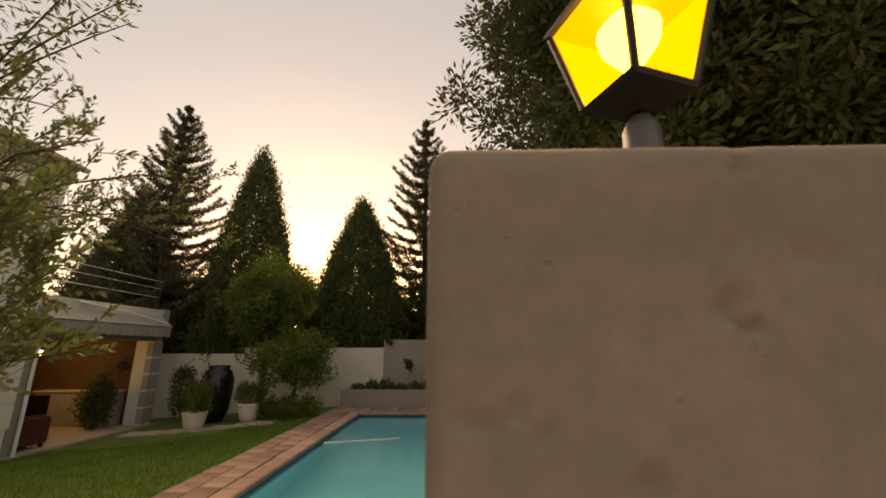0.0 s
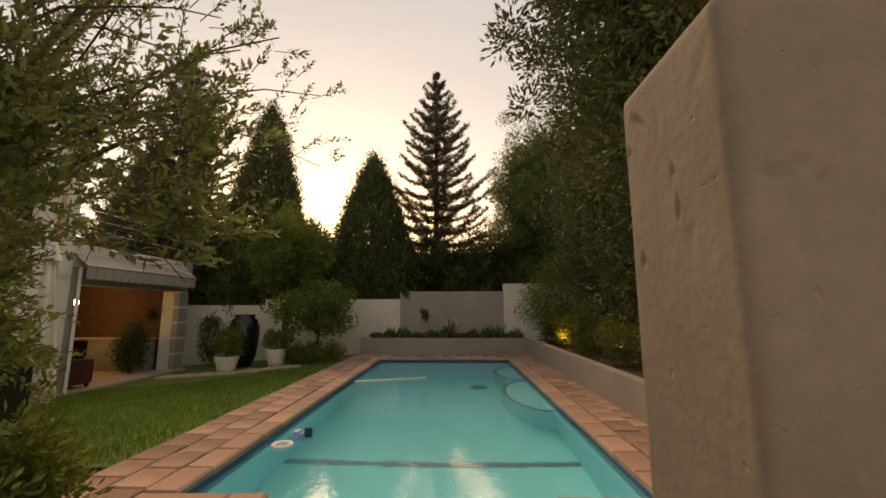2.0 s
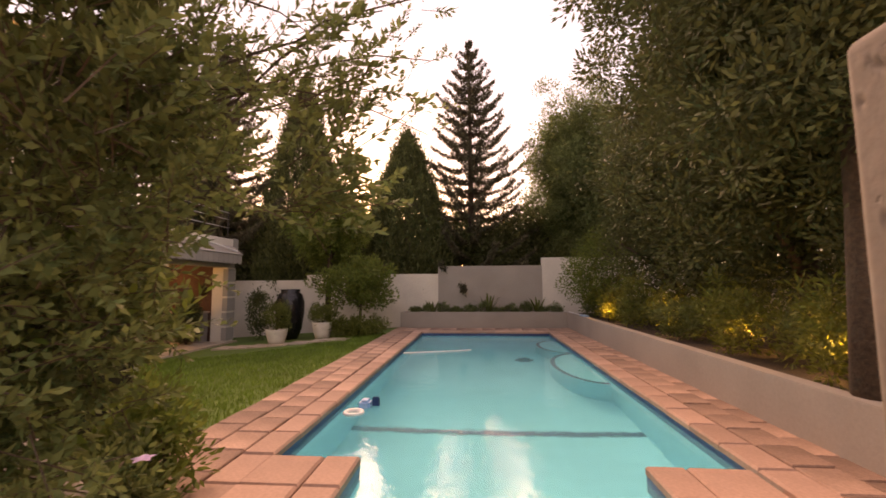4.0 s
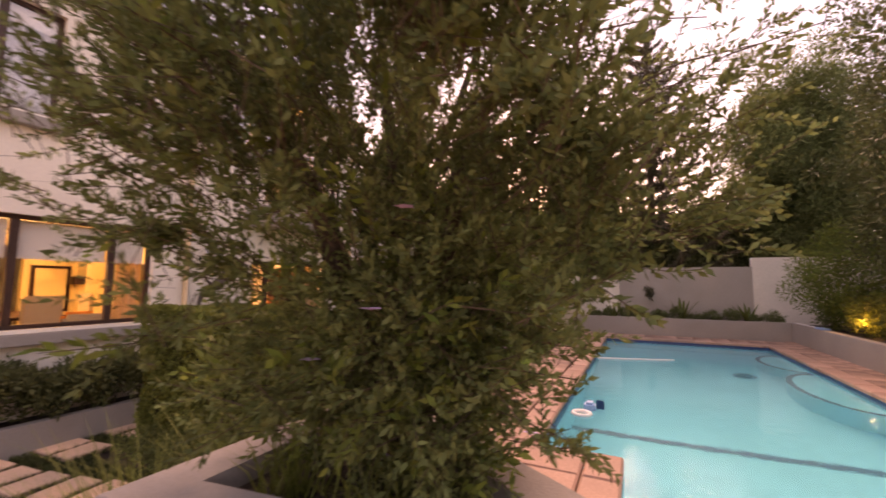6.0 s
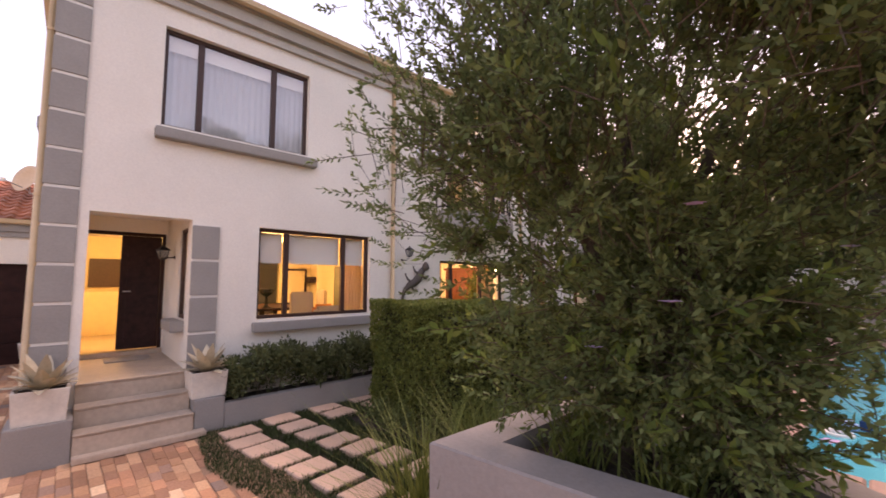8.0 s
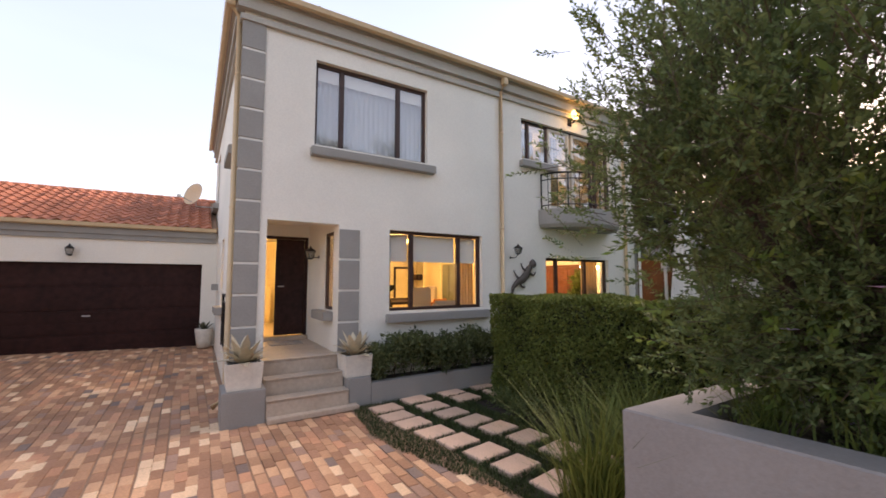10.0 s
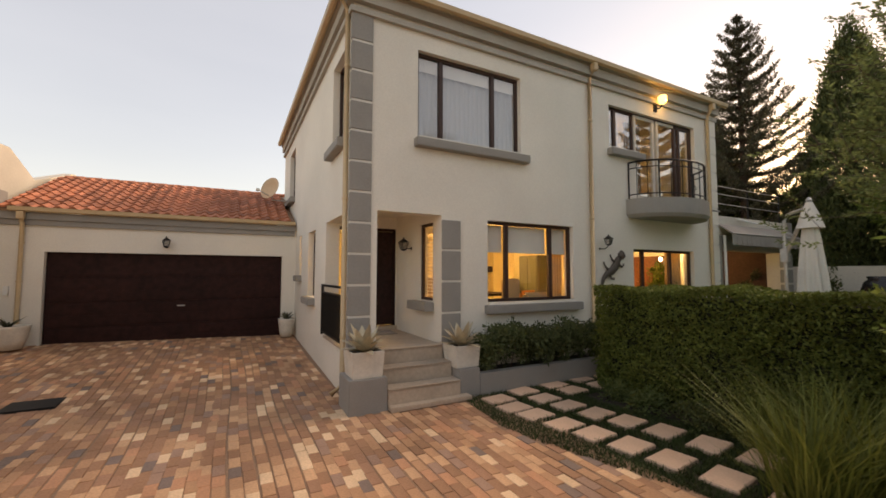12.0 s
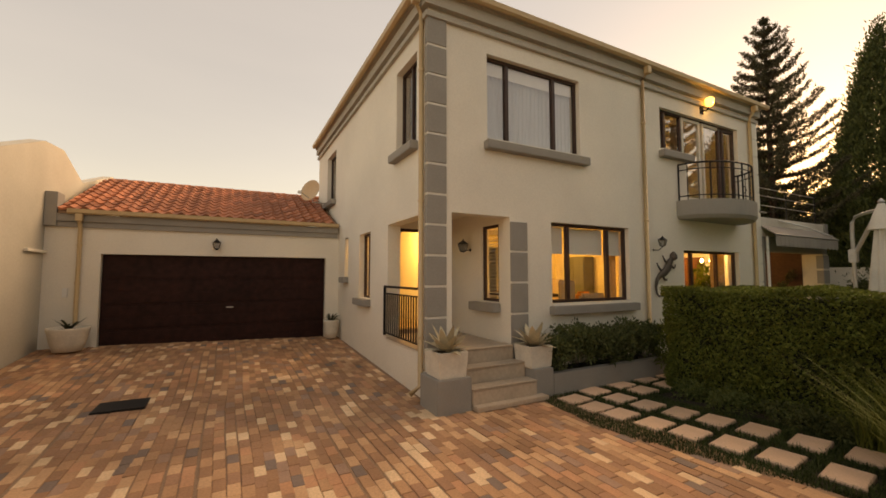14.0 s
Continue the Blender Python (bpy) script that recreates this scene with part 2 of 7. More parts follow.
BROWNWALL = mat("brown_patio_wall", (0.085, 0.042, 0.03), 0.85, grain=0.2, scale=14, stain=0.2, stain_scale=2)
NEIGHBOUR = mat("neighbour_wall_paint", (0.50, 0.475, 0.41), 0.9, grain=0.05, scale=20, stain=0.14, stain_scale=0.7, bump=0.2, bump_scale=60)
STEM = mat("dark_grey_lamp_stem", (0.10, 0.10, 0.105), 0.45, metal=0.3, grain=0.15, scale=30)
CLEARGLASS = mat("lantern_glass", (0.5, 0.5, 0.48), 0.1, trans=0.7)


def pane_mat(name, gloss):
    """Window glass: see-through, with a mirror gloss that grows at grazing angles."""
    m = bpy.data.materials.new(name)
    m.use_nodes = True
    n, l = m.node_tree.nodes, m.node_tree.links
    n.remove(n["Principled BSDF"])
    tr, gl, lw, pw, mx = (n.new("ShaderNode" + k) for k in ("BsdfTransparent", "BsdfGlossy", "LayerWeight", "Math", "MixShader"))
    gl.inputs["Roughness"].default_value = 0.01
    pw.operation = "MULTIPLY_ADD"
    p5 = n.new("ShaderNodeMath")
    p5.operation = "POWER"
    p5.inputs[1].default_value = 4.0
    l.new(lw.outputs["Facing"], p5.inputs[0])
    l.new(p5.outputs[0], pw.inputs[0])
    pw.inputs[1].default_value, pw.inputs[2].default_value = 0.7, gloss
    l.new(pw.outputs[0], mx.inputs[0])
    l.new(tr.outputs[0], mx.inputs[1])
    l.new(gl.outputs[0], mx.inputs[2])
    l.new(mx.outputs[0], n["Material Output"].inputs["Surface"])
    return m



def lantern_glass_mat():
    """Amber glass: half see-through, half aglow from the bulb behind it."""
    m = bpy.data.materials.new("lit_amber_glass")
    m.use_nodes = True
    n, l = m.node_tree.nodes, m.node_tree.links
    n.remove(n["Principled BSDF"])
    tr, em, mx = (n.new("ShaderNode" + k) for k in ("BsdfTransparent", "Emission", "MixShader"))
    tr.inputs["Color"].default_value = (1.0, 0.78, 0.22, 1)
    em.inputs["Color"].default_value, em.inputs["Strength"].default_value = (1.0, 0.56, 0.03, 1), 0.55
    mx.inputs[0].default_value = 0.55
    l.new(tr.outputs[0], mx.inputs[1])
    l.new(em.outputs[0], mx.inputs[2])
    l.new(mx.outputs[0], n["Material Output"].inputs["Surface"])
    return m


AMBER = lantern_glass_mat()
BULB_HOT = mat("bright_bulb", (1.0, 0.85, 0.6), 0.4, emit=(1.0, 0.78, 0.4), emit_strength=7.0)
GLASS = pane_mat("window_glass", 0.05)
GLASS_UP = pane_mat("upper_window_glass", 0.14)
GLASS_DOOR = pane_mat("balcony_door_glass", 0.30)
WATER = mat("pool_water", (1.0, 1.0, 1.0), 0.015, trans=1.0, ior=1.33, bump=0.14, bump_scale=7.0, bump_distance=0.03)


def cloudy(m, colour, share):
    """Lets part of the light scatter inside the water."""
    n, l = m.node_tree.nodes, m.node_tree.links
    p, out, df, mx = n["Principled BSDF"], n["Material Output"], n.new("ShaderNodeBsdfDiffuse"), n.new("ShaderNodeMixShader")
    df.inputs["Color"].default_value = (*colour, 1)
    mx.inputs[0].default_value = share
    l.new(p.outputs[0], mx.inputs[1])
    l.new(df.outputs[0], mx.inputs[2])
    l.new(mx.outputs[0], out.inputs["Surface"])


cloudy(WATER, (0.07, 0.60, 0.70), 0.24)


# ---- building helpers ----
BASES = {}


def thing(name, x, y, z, label, category, group="", kind=""):
    ob = new(name)
    ob.location = (x, y, z)
    BASES[ob.name] = Vector((x, y, z))
    return tagged(ob, label, category, group, kind)


def mesh_of(bm, name):
    me = bpy.data.meshes.new(name)
    bm.normal_update()
    bm.to_mesh(me)
    bm.free()
    return me


def part(name, bm, material, parent=None, label="", smooth=False):
    """One mesh, given in world metres, under a thing or a part."""
    if isinstance(bm, bmesh.types.BMesh):
        me = mesh_of(bm, name)
    else:
        me = bm
    base = BASES.get(parent.name, Vector()) if parent else Vector()
    if base.length:
        me.transform(Matrix.Translation(-base))
    me.materials.append(material)
    if smooth:
        me.polygons.foreach_set("use_smooth", [True] * len(me.polygons))
    ob = new(name, me)
    if parent:
        ob.parent = parent
        BASES[ob.name] = base
    if label:
        ob["label"] = label
    return ob


def structure(name, bm, material, label, category):
    return tagged(part(name, bm, material), label, category, "", "structure")


def box(x0, x1, y0, y1, z0, z1, bevel=0.0, bm=None):
    bm = bm or bmesh.new()
    vs = [bm.verts.new((x, y, z)) for z in (z0, z1) for y in (y0, y1) for x in (x0, x1)]
    fs = [bm.faces.new([vs[i] for i in q]) for q in ((0, 2, 3, 1), (4, 5, 7, 6), (0, 1, 5, 4), (2, 6, 7, 3), (0, 4, 6, 2), (1, 3, 7, 5))]
    if bevel:
        es = list({e for f in fs for e in f.edges})
        bmesh.ops.bevel(bm, geom=es, offset=bevel, segments=2, affect="EDGES")
    return bm


def tube(points, r0, r1=None, sides=8, bm=None, cap=True):
    """A tapered tube along points."""
    bm = bm or bmesh.new()
    r1 = r0 if r1 is None else r1
    pts = [Vector(p) for p in points]
    rings = []
    for i, p in enumerate(pts):
        d = (pts[min(i + 1, len(pts) - 1)] - pts[max(i - 1, 0)]).normalized()
        a = d.cross(Vector((0, 0, 1)) if abs(d.z) < 0.9 else Vector((1, 0, 0))).normalized()
        b = d.cross(a)
        r = r0 + (r1 - r0) * i / max(1, len(pts) - 1)
        rings.append([bm.verts.new(p + (a * math.cos(k * 2 * math.pi / sides) + b * math.sin(k * 2 * math.pi / sides)) * r) for k in range(sides)])
    for u, v in zip(rings, rings[1:]):
        for k in range(sides):
            bm.faces.new((u[k], u[(k + 1) % sides], v[(k + 1) % sides], v[k]))
    if cap:
        bm.faces.new(rings[0][::-1])
        bm.faces.new(rings[-1])
    return bm


def lathe(profile, x, y, sides=24, bm=None, squash=1.0):
    """A turned body from (radius, z) pairs."""
    bm = bm or bmesh.new()
    rings = [[bm.verts.new((x + r * math.cos(k * 2 * math.pi / sides), y + squash * r * math.sin(k * 2 * math.pi / sides), z)) for k in range(sides)] for r, z in profile]
    for u, v in zip(rings, rings[1:]):
        for k in range(sides):
            bm.faces.new((u[k], u[(k + 1) % sides], v[(k + 1) % sides], v[k]))
    bm.faces.new(rings[0][::-1])
    bm.faces.new(rings[-1])
    return bm


def solid(xs, ys, zs, full, bm=None):
    """Boxes of a grid joined into one skin: full(i, j, k) says which cells are solid."""
    bm = bm or bmesh.new()
    seen = {}

    def v(i, j, k):
        if (i, j, k) not in seen:
            seen[i, j, k] = bm.verts.new((xs[i], ys[j], zs[k]))
        return seen[i, j, k]

    nx, ny, nz = len(xs) - 1, len(ys) - 1, len(zs) - 1
    ok = lambda i, j, k: 0 <= i < nx and 0 <= j < ny and 0 <= k < nz and full(i, j, k)
    for i in range(nx):
        for j in range(ny):
            for k in range(nz):
                if not ok(i, j, k):
                    continue
                for (di, dj, dk), q in (((-1, 0, 0), ((0, 0, 0), (0, 0, 1), (0, 1, 1), (0, 1, 0))), ((1, 0, 0), ((1, 0, 0), (1, 1, 0), (1, 1, 1), (1, 0, 1))),
                                        ((0, -1, 0), ((0, 0, 0), (1, 0, 0), (1, 0, 1), (0, 0, 1))), ((0, 1, 0), ((0, 1, 0), (0, 1, 1), (1, 1, 1), (1, 1, 0))),
                                        ((0, 0, -1), ((0, 0, 0), (0, 1, 0), (1, 1, 0), (1, 0, 0))), ((0, 0, 1), ((0, 0, 1), (1, 0, 1), (1, 1, 1), (0, 1, 1)))):
                    if not ok(i + di, j + dj, k + dk):
                        bm.faces.new([v(i + a, j + b, k + c) for a, b, c in q])
    return bm


def wall_x(x0, x1, y0, y1, z0, z1, holes=()):
    """A wall across x with holes (ya, yb, za, zb) right through it."""
    ys = sorted({y0, y1, *(h for a in holes for h in a[:2])})
    zs = sorted({z0, z1, *(h for a in holes for h in a[2:])})
    mid = lambda s, i: (s[i] + s[i + 1]) / 2
    return solid([x0, x1], ys, zs, lambda i, j, k: not any(a < mid(ys, j) < b and c < mid(zs, k) < d for a, b, c, d in holes))


def wall_y(y0, y1, x0, x1, z0, z1, holes=()):
    xs = sorted({x0, x1, *(h for a in holes for h in a[:2])})
    zs = sorted({z0, z1, *(h for a in holes for h in a[2:])})
    mid = lambda s, i: (s[i] + s[i + 1]) / 2
    return solid(xs, [y0, y1], zs, lambda i, j, k: not any(a < mid(xs, i) < b and c < mid(zs, k) < d for a, b, c, d in holes))


def leaf_mesh(name, centres, length, width, up=0.0, seed=1, outward=None):
    """Many folded pointed leaves as one mesh: centres is an (n, 3) array."""
    rng = np.random.default_rng(seed)
    n = len(centres)
    d = rng.normal(size=(n, 3))
    d[:, 2] += up
    if outward is not None:
        d += outward
    d /= np.linalg.norm(d, axis=1)[:, None]
    s = np.cross(d, rng.normal(size=(n, 3)))
    s /= np.linalg.norm(s, axis=1)[:, None] + 1e-9
    nor = np.cross(d, s)
    ln = length * rng.uniform(0.6, 1.3, (n, 1))
    wd = width * rng.uniform(0.7, 1.2, (n, 1))
    v = np.stack([centres - d * ln / 2, centres + s * wd / 2 + nor * wd * 0.15, centres + d * ln / 2, centres - s * wd / 2 + nor * wd * 0.15], 1).reshape(-1, 3)
    me = bpy.data.meshes.new(name)
    me.vertices.add(4 * n)
    me.vertices.foreach_set("co", v.astype(np.float32).ravel())
    me.loops.add(4 * n)
    me.loops.foreach_set("vertex_index", np.arange(4 * n, dtype=np.int32))
    me.polygons.add(n)
    me.polygons.foreach_set("loop_start", np.arange(0, 4 * n, 4, dtype=np.int32))
    me.update(calc_edges=True)
    return me


def blades(name, centres, height, width, seed=1, lean=0.35):
    """Grass blades: one bent strip each."""
    rng = np.random.default_rng(seed)
    n = len(centres)
    a = rng.uniform(0, 2 * np.pi, n)
    h = height * rng.uniform(0.5, 1.3, n)
    out = np.stack([np.cos(a), np.sin(a), np.zeros(n)], 1)
    side = np.stack([-np.sin(a), np.cos(a), np.zeros(n)], 1) * width / 2
    k = (lean * rng.uniform(0.2, 1.6, n) * h)[:, None]
    up = np.array([0, 0, 1.0])
    v = np.stack([centres - side, centres + side, centres + out * k * 0.35 + up * (0.6 * h)[:, None] + side * 0.7,
                  centres + out * k * 0.35 + up * (0.6 * h)[:, None] - side * 0.7, centres + out * k + up * h[:, None]], 1).reshape(-1, 3)
    f = []
    for i in range(n):
        f += [(5 * i, 5 * i + 1, 5 * i + 2, 5 * i + 3), (5 * i + 3, 5 * i + 2, 5 * i + 4)]
    me = bpy.data.meshes.new(name)
    me.from_pydata(v.tolist(), [], f)
    return me


def strap_leaf(bm, x, y, z, yaw, length, width, rise, droop):
    """A thick strap leaf from a rosette."""
    c, s = math.cos(yaw), math.sin(yaw)
    rows = []
    for i in range(5):
        t = i / 4
        r, h = length * t, rise * t - droop * t * t
        w = width * (0.6 + 0.9 * t - 1.45 * t * t)
        rows.append([bm.verts.new((x + c * r - s * w * k, y + s * r + c * w * k, z + h + (0.25 * w if k else 0))) for k in (-1, 0, 1)])
    for a, b in zip(rows, rows[1:]):
        for k in (0, 1):
            bm.faces.new((a[k], a[k + 1], b[k + 1], b[k]))
    return bm


# ---- ground ----
XF, YS, YN, XG, YL = -8.64, -1.19, 8.66, -14.52, -7.4
ZP, ZW = 0.55, 0.425


def drive_z(x, y):
    """The height of the driveway: it climbs to the garage and a little towards the gate."""
    return 0.035 * max(0.0, -8.8 - x) * (1 + 0.13 * max(0.0, -1.6 - y)) + 0.09 * max(0.0, x + 2.4)


def sheet(x0, x1, y0, y1, nx, ny, height, thick=0.0):
    bm = bmesh.new()
    g = [[bm.verts.new((x0 + (x1 - x0) * i / nx, y0 + (y1 - y0) * j / ny, height(x0 + (x1 - x0) * i / nx, y0 + (y1 - y0) * j / ny))) for j in range(ny + 1)] for i in range(nx + 1)]
    for i in range(nx):
        for j in range(ny):
            bm.faces.new((g[i][j], g[i + 1][j], g[i + 1][j + 1], g[i][j + 1]))
    return bm


def lawn_z(x, y):
    return 0.50 - 0.065 * max(0.0, -3.45 - x)


structure("ground", sheet(-400, 400, -400, 400, 2, 2, lambda x, y: -1.6), EARTH, "bare brown earth that reaches to the horizon", "ground")
structure("driveway_bed", sheet(-15.4, 6, -9, 0.9, 60, 24, lambda x, y: drive_z(x, y) - 0.009), BEDDING, "sandy bed under the brick driveway", "driveway")
structure("garden_bed", sheet(-8.62, -3.3, 0.1, 4.2, 20, 16, lambda x, y: -0.03 + 0.025 * math.sin(5 * x) * math.sin(7 * y)), SOIL, "dark soil bed between stepping slabs and hedge", "garden bed")

# ---- house shell ----
T = 0.26
W1, W2 = (-0.08, 2.09, 4.21, 5.70), (1.31, 3.42, 1.39, 2.87)
W3A, W3B, W4 = (4.57, 5.50, 4.73, 5.69), (5.50, 7.78, 3.55, 5.69), (5.28, 7.58, 0.75, 2.47)
PORCH = (-0.77, 0.37, -0.3, 2.90)
structure("wall_east", wall_x(XF - T, XF, YS, YN, -0.3, 6.49, [W1, W2, W3A, W3B, W4, PORCH]), PLASTER, "beige painted plaster front wall of the two-storey house", "house wall")
SP, SU1, SU2, SD1, SD2 = (-10.44, -8.98, 0.70, 2.87), (-10.02, -9.08, 4.13, 5.68), (-16.2, -15.0, 4.16, 5.65), (-12.4, -11.55, 1.38, 2.85), (-13.8, -13.45, 1.86, 2.88)
structure("wall_south", wall_y(YS, YS + T, -17.4, XF - T, -0.3, 6.49, [SP, SU1, SU2, SD1, SD2]), PLASTER, "beige painted plaster side wall with narrow windows", "house wall")
structure("wall_north", wall_y(YN - T, YN, -17.4, XF - T, -0.3, 6.6), PLASTER, "beige plaster north wall of the house", "house wall")
structure("wall_west", wall_x(-17.4 - T, -17.4, YS, YN, -0.3, 6.6), PLASTER, "beige plaster rear wall of the house", "house wall")
structure("floor_ground", box(-17.38, XF - T - 0.01, YS + T + 0.01, YN - T - 0.01, 0.5, 0.715), INFLOOR, "pale tiled ground floor inside the house", "floor")
structure("ceiling_ground", box(-17.38, XF - T - 0.01, YS + T + 0.01, YN - T - 0.01, 3.1, 3.5), CEIL, "white ceiling above the ground floor rooms", "ceiling")
structure("ceiling_upper", box(-17.38, XF - T - 0.01, YS + T + 0.01, YN - T - 0.01, 6.2, 6.5), CEIL, "white ceiling above the upstairs rooms", "ceiling")
# porch and room walls
PX = -10.75
structure("wall_porch_door", wall_x(PX - 0.12, PX, YS + T + 0.005, 0.375, 0.72, 3.1, [(-0.93, 0.36, 0.80, 2.86)]), PLASTER, "beige plaster wall round the front door", "wall")
structure("wall_porch_north", wall_y(0.38, 0.54, -15.0, XF - T - 0.005, 0.72, 3.1, [(-9.52, -8.98, 1.42, 2.82)]), PLASTER, "beige plaster porch wall with a narrow window", "wall")
structure("wall_dining_back", wall_x(-13.2, -13.05, 0.55, 8.6, 0.72, 3.1, [(2.5, 3.3, 0.72, 2.75)]), INWALL, "warm cream inside wall with a tall doorway", "wall")
structure("wall_dining_lounge", wall_y(4.2, 4.32, -13.04, XF - T - 0.005, 0.72, 3.1, [(-12.6, -11.6, 0.72, 2.75)]), INWALL, "cream wall between dining room and lounge", "wall")
structure("wall_hall_back", wall_x(-15.0, -14.85, YS + T + 0.005, 0.375, 0.72, 3.1), INWALL, "cream wall at the end of the hall", "wall")
structure("wall_upstairs", wall_y(3.4, 3.52, -17.3, XF - T - 0.005, 3.505, 6.19), INWALL, "cream wall between the upstairs rooms", "wall")
structure("wall_upstairs_back", wall_x(-12.6, -12.45, YS + T + 0.01, YN - T - 0.01, 3.505, 6.19), INWALL, "cream back wall of the upstairs rooms", "wall")
structure("porch_floor", box(PX + 0.002, XF - 0.003, YS + 0.03, 0.372, 0.0, 0.72, 0.0), STEPSTONE, "pale stone porch floor", "floor")

# cornice bands, gutter, roof
def band(name, z0, z1, out, material, label):
    xs, ys = [-17.7, XF + 0.001, XF + out], [YS - out, YS - 0.001, YN + 0.001, YN + out]
    bm = solid(xs, ys, [z0, z1], lambda i, j, k: i == 1 or j != 1)
    return structure(name, bm, material, label, "cornice")


band("cornice_lower", 6.0, 6.09, 0.065, CORNICE, "narrow grey cornice band round the house")
band("cornice_middle", 6.17, 6.36, 0.105, CORNICE, "grey cornice band below the gutter")
band("cornice_upper", 6.36, 6.39, 0.13, CORNICE, "grey moulding below the eaves")
band("fascia", 6.39, 6.43, 0.15, CORNICE, "grey boxed eaves below the gutter")
structure("roof", solid([-17.9, -13.2, -13.0, XF + 0.15], [YS - 0.15, 3.8, 3.9, YN + 0.15], [6.502, 6.54], lambda i, j, k: True), TILE, "low roof edge above the eaves", "roof")


def gutter_run(name, p, q, label):
    """A half-round gutter between two points."""
    th = thing(name, *p, label, "gutter", "gutters of the house")
    d = (Vector(q) - Vector(p)).normalized()
    side = Vector((d.y, -d.x, 0))
    bm = bmesh.new()
    prof = [(-0.055, 0.05), (-0.05, -0.03), (0.0, -0.055), (0.05, -0.03), (0.062, 0.05), (0.05, 0.05), (0.04, -0.02), (0.0, -0.042), (-0.04, -0.02), (-0.045, 0.05)]
    a, b = [[bm.verts.new(Vector(e) + side * u + Vector((0, 0, w))) for u, w in prof] for e in (p, q)]
    for k in range(len(prof)):
        bm.faces.new((a[k], a[(k + 1) % 10], b[(k + 1) % 10], b[k]))
    bm.faces.new(a[::-1])
    bm.faces.new(b)
    part("trough", bm, CREAM, th)
    n = int((Vector(q) - Vector(p)).length / 1.2)
    for i in range(1, n):
        c = Vector(p).lerp(Vector(q), i / n)
        part("bracket", box(c.x - 0.012 - abs(side.x) * 0.055, c.x + 0.012 + abs(side.x) * 0.055, c.y - 0.012 - abs(side.y) * 0.055, c.y + 0.012 + abs(side.y) * 0.055, c.z + 0.051, c.z + 0.058), CREAM, th)
    return th


gutter_run("gutter", (XF + 0.212, YS - 0.212, 6.42), (XF + 0.212, YN + 0.26, 6.42), "cream painted gutter along the front eaves")
gutter_run("gutter", (-17.6, YS - 0.212, 6.42), (XF + 0.14, YS - 0.212, 6.42), "cream painted gutter along the side eaves")


def downpipe(points, label, shoe=None):
    th = thing("downpipe", points[-1][0], points[-1][1], points[-1][2], label, "downpipe", "downpipes of the house")
    part("pipe", tube(points, 0.042, sides=10), CREAM, th, smooth=True)
    zt, zb = points[2][2], points[-2][2]
    for i in range(3):
        z = zb + (zt - zb) * (0.12 + 0.36 * i)
        x, y = points[2][0], points[2][1]
        part("clip", lathe([(0.05, z), (0.05, z + 0.035)], x, y, 10), CREAM, th)
    x, y, z = points[0]
    part("hopper", box(x - 0.06, x + 0.06, y - 0.06, y + 0.06, z - 0.16, z + 0.0, 0.01), CREAM, th)
    return th


downpipe([(XF + 0.20, 3.92, 6.37), (XF + 0.19, 3.92, 6.24), (XF + 0.06, 3.92, 6.1), (XF + 0.06, 3.92, 0.2), (XF + 0.2, 3.92, 0.05)], "cream downpipe on the front wall")
downpipe([(XF + 0.20, 8.28, 6.37), (XF + 0.19, 8.28, 6.24), (XF + 0.06, 8.28, 6.05), (XF + 0.06, 8.28, 0.3), (XF + 0.2, 8.28, 0.12)], "cream downpipe at the far end of the front wall")
downpipe([(XF - 0.06, YS - 0.20, 6.37), (XF - 0.08, YS - 0.19, 6.24), (XF - 0.13, YS - 0.06, 6.1), (XF - 0.13, YS - 0.06, 0.22), (XF - 0.16, YS - 0.22, 0.09)], "cream downpipe on the house corner beside the porch")

# quoins on the corners
def quoins(name, x0, x1, y0, y1, z0, z1, count, label, material=GREYPAINT):
    th = thing(name, (x0 + x1) / 2, (y0 + y1) / 2, z0, label, "quoins", "", "structure")
    step = (z1 - z0) / count
    for k in range(count):
        za = z0 + k * step
        part("quoin_block", box(x0, x1, y0, y1, za + 0.035, za + step - 0.004, 0.006), material, th)
        part("joint", box(x0 - 0.004 if x0 < XF - 0.3 else x0, x1 - 0.012, y0 + 0.012, y1 - 0.008, za, za + 0.034), JOINT, th, "white painted joint band")
    return th


quoins("corner_quoins", XF - 0.06, XF + 0.035, YS - 0.03, -0.88, 0.75, 6.02, 11, "grey painted quoins with white joints on the house corner")
quoins("porch_quoins", XF - 0.05, XF + 0.035, 0.375, 0.73, 0.16, 2.82, 5, "grey painted quoins with white joints beside the porch")
quoins("far_quoins", XF - 0.05, XF + 0.035, YN - 0.32, YN + 0.03, 0.75, 6.02, 11, "beige quoins at the far house corner", PLASTER)


# ---- windows and doors ----
def frame_bars(name, th, pieces, material, label=""):
    for p in pieces:
        part(name, box(*p, 0.006), material, th, label)


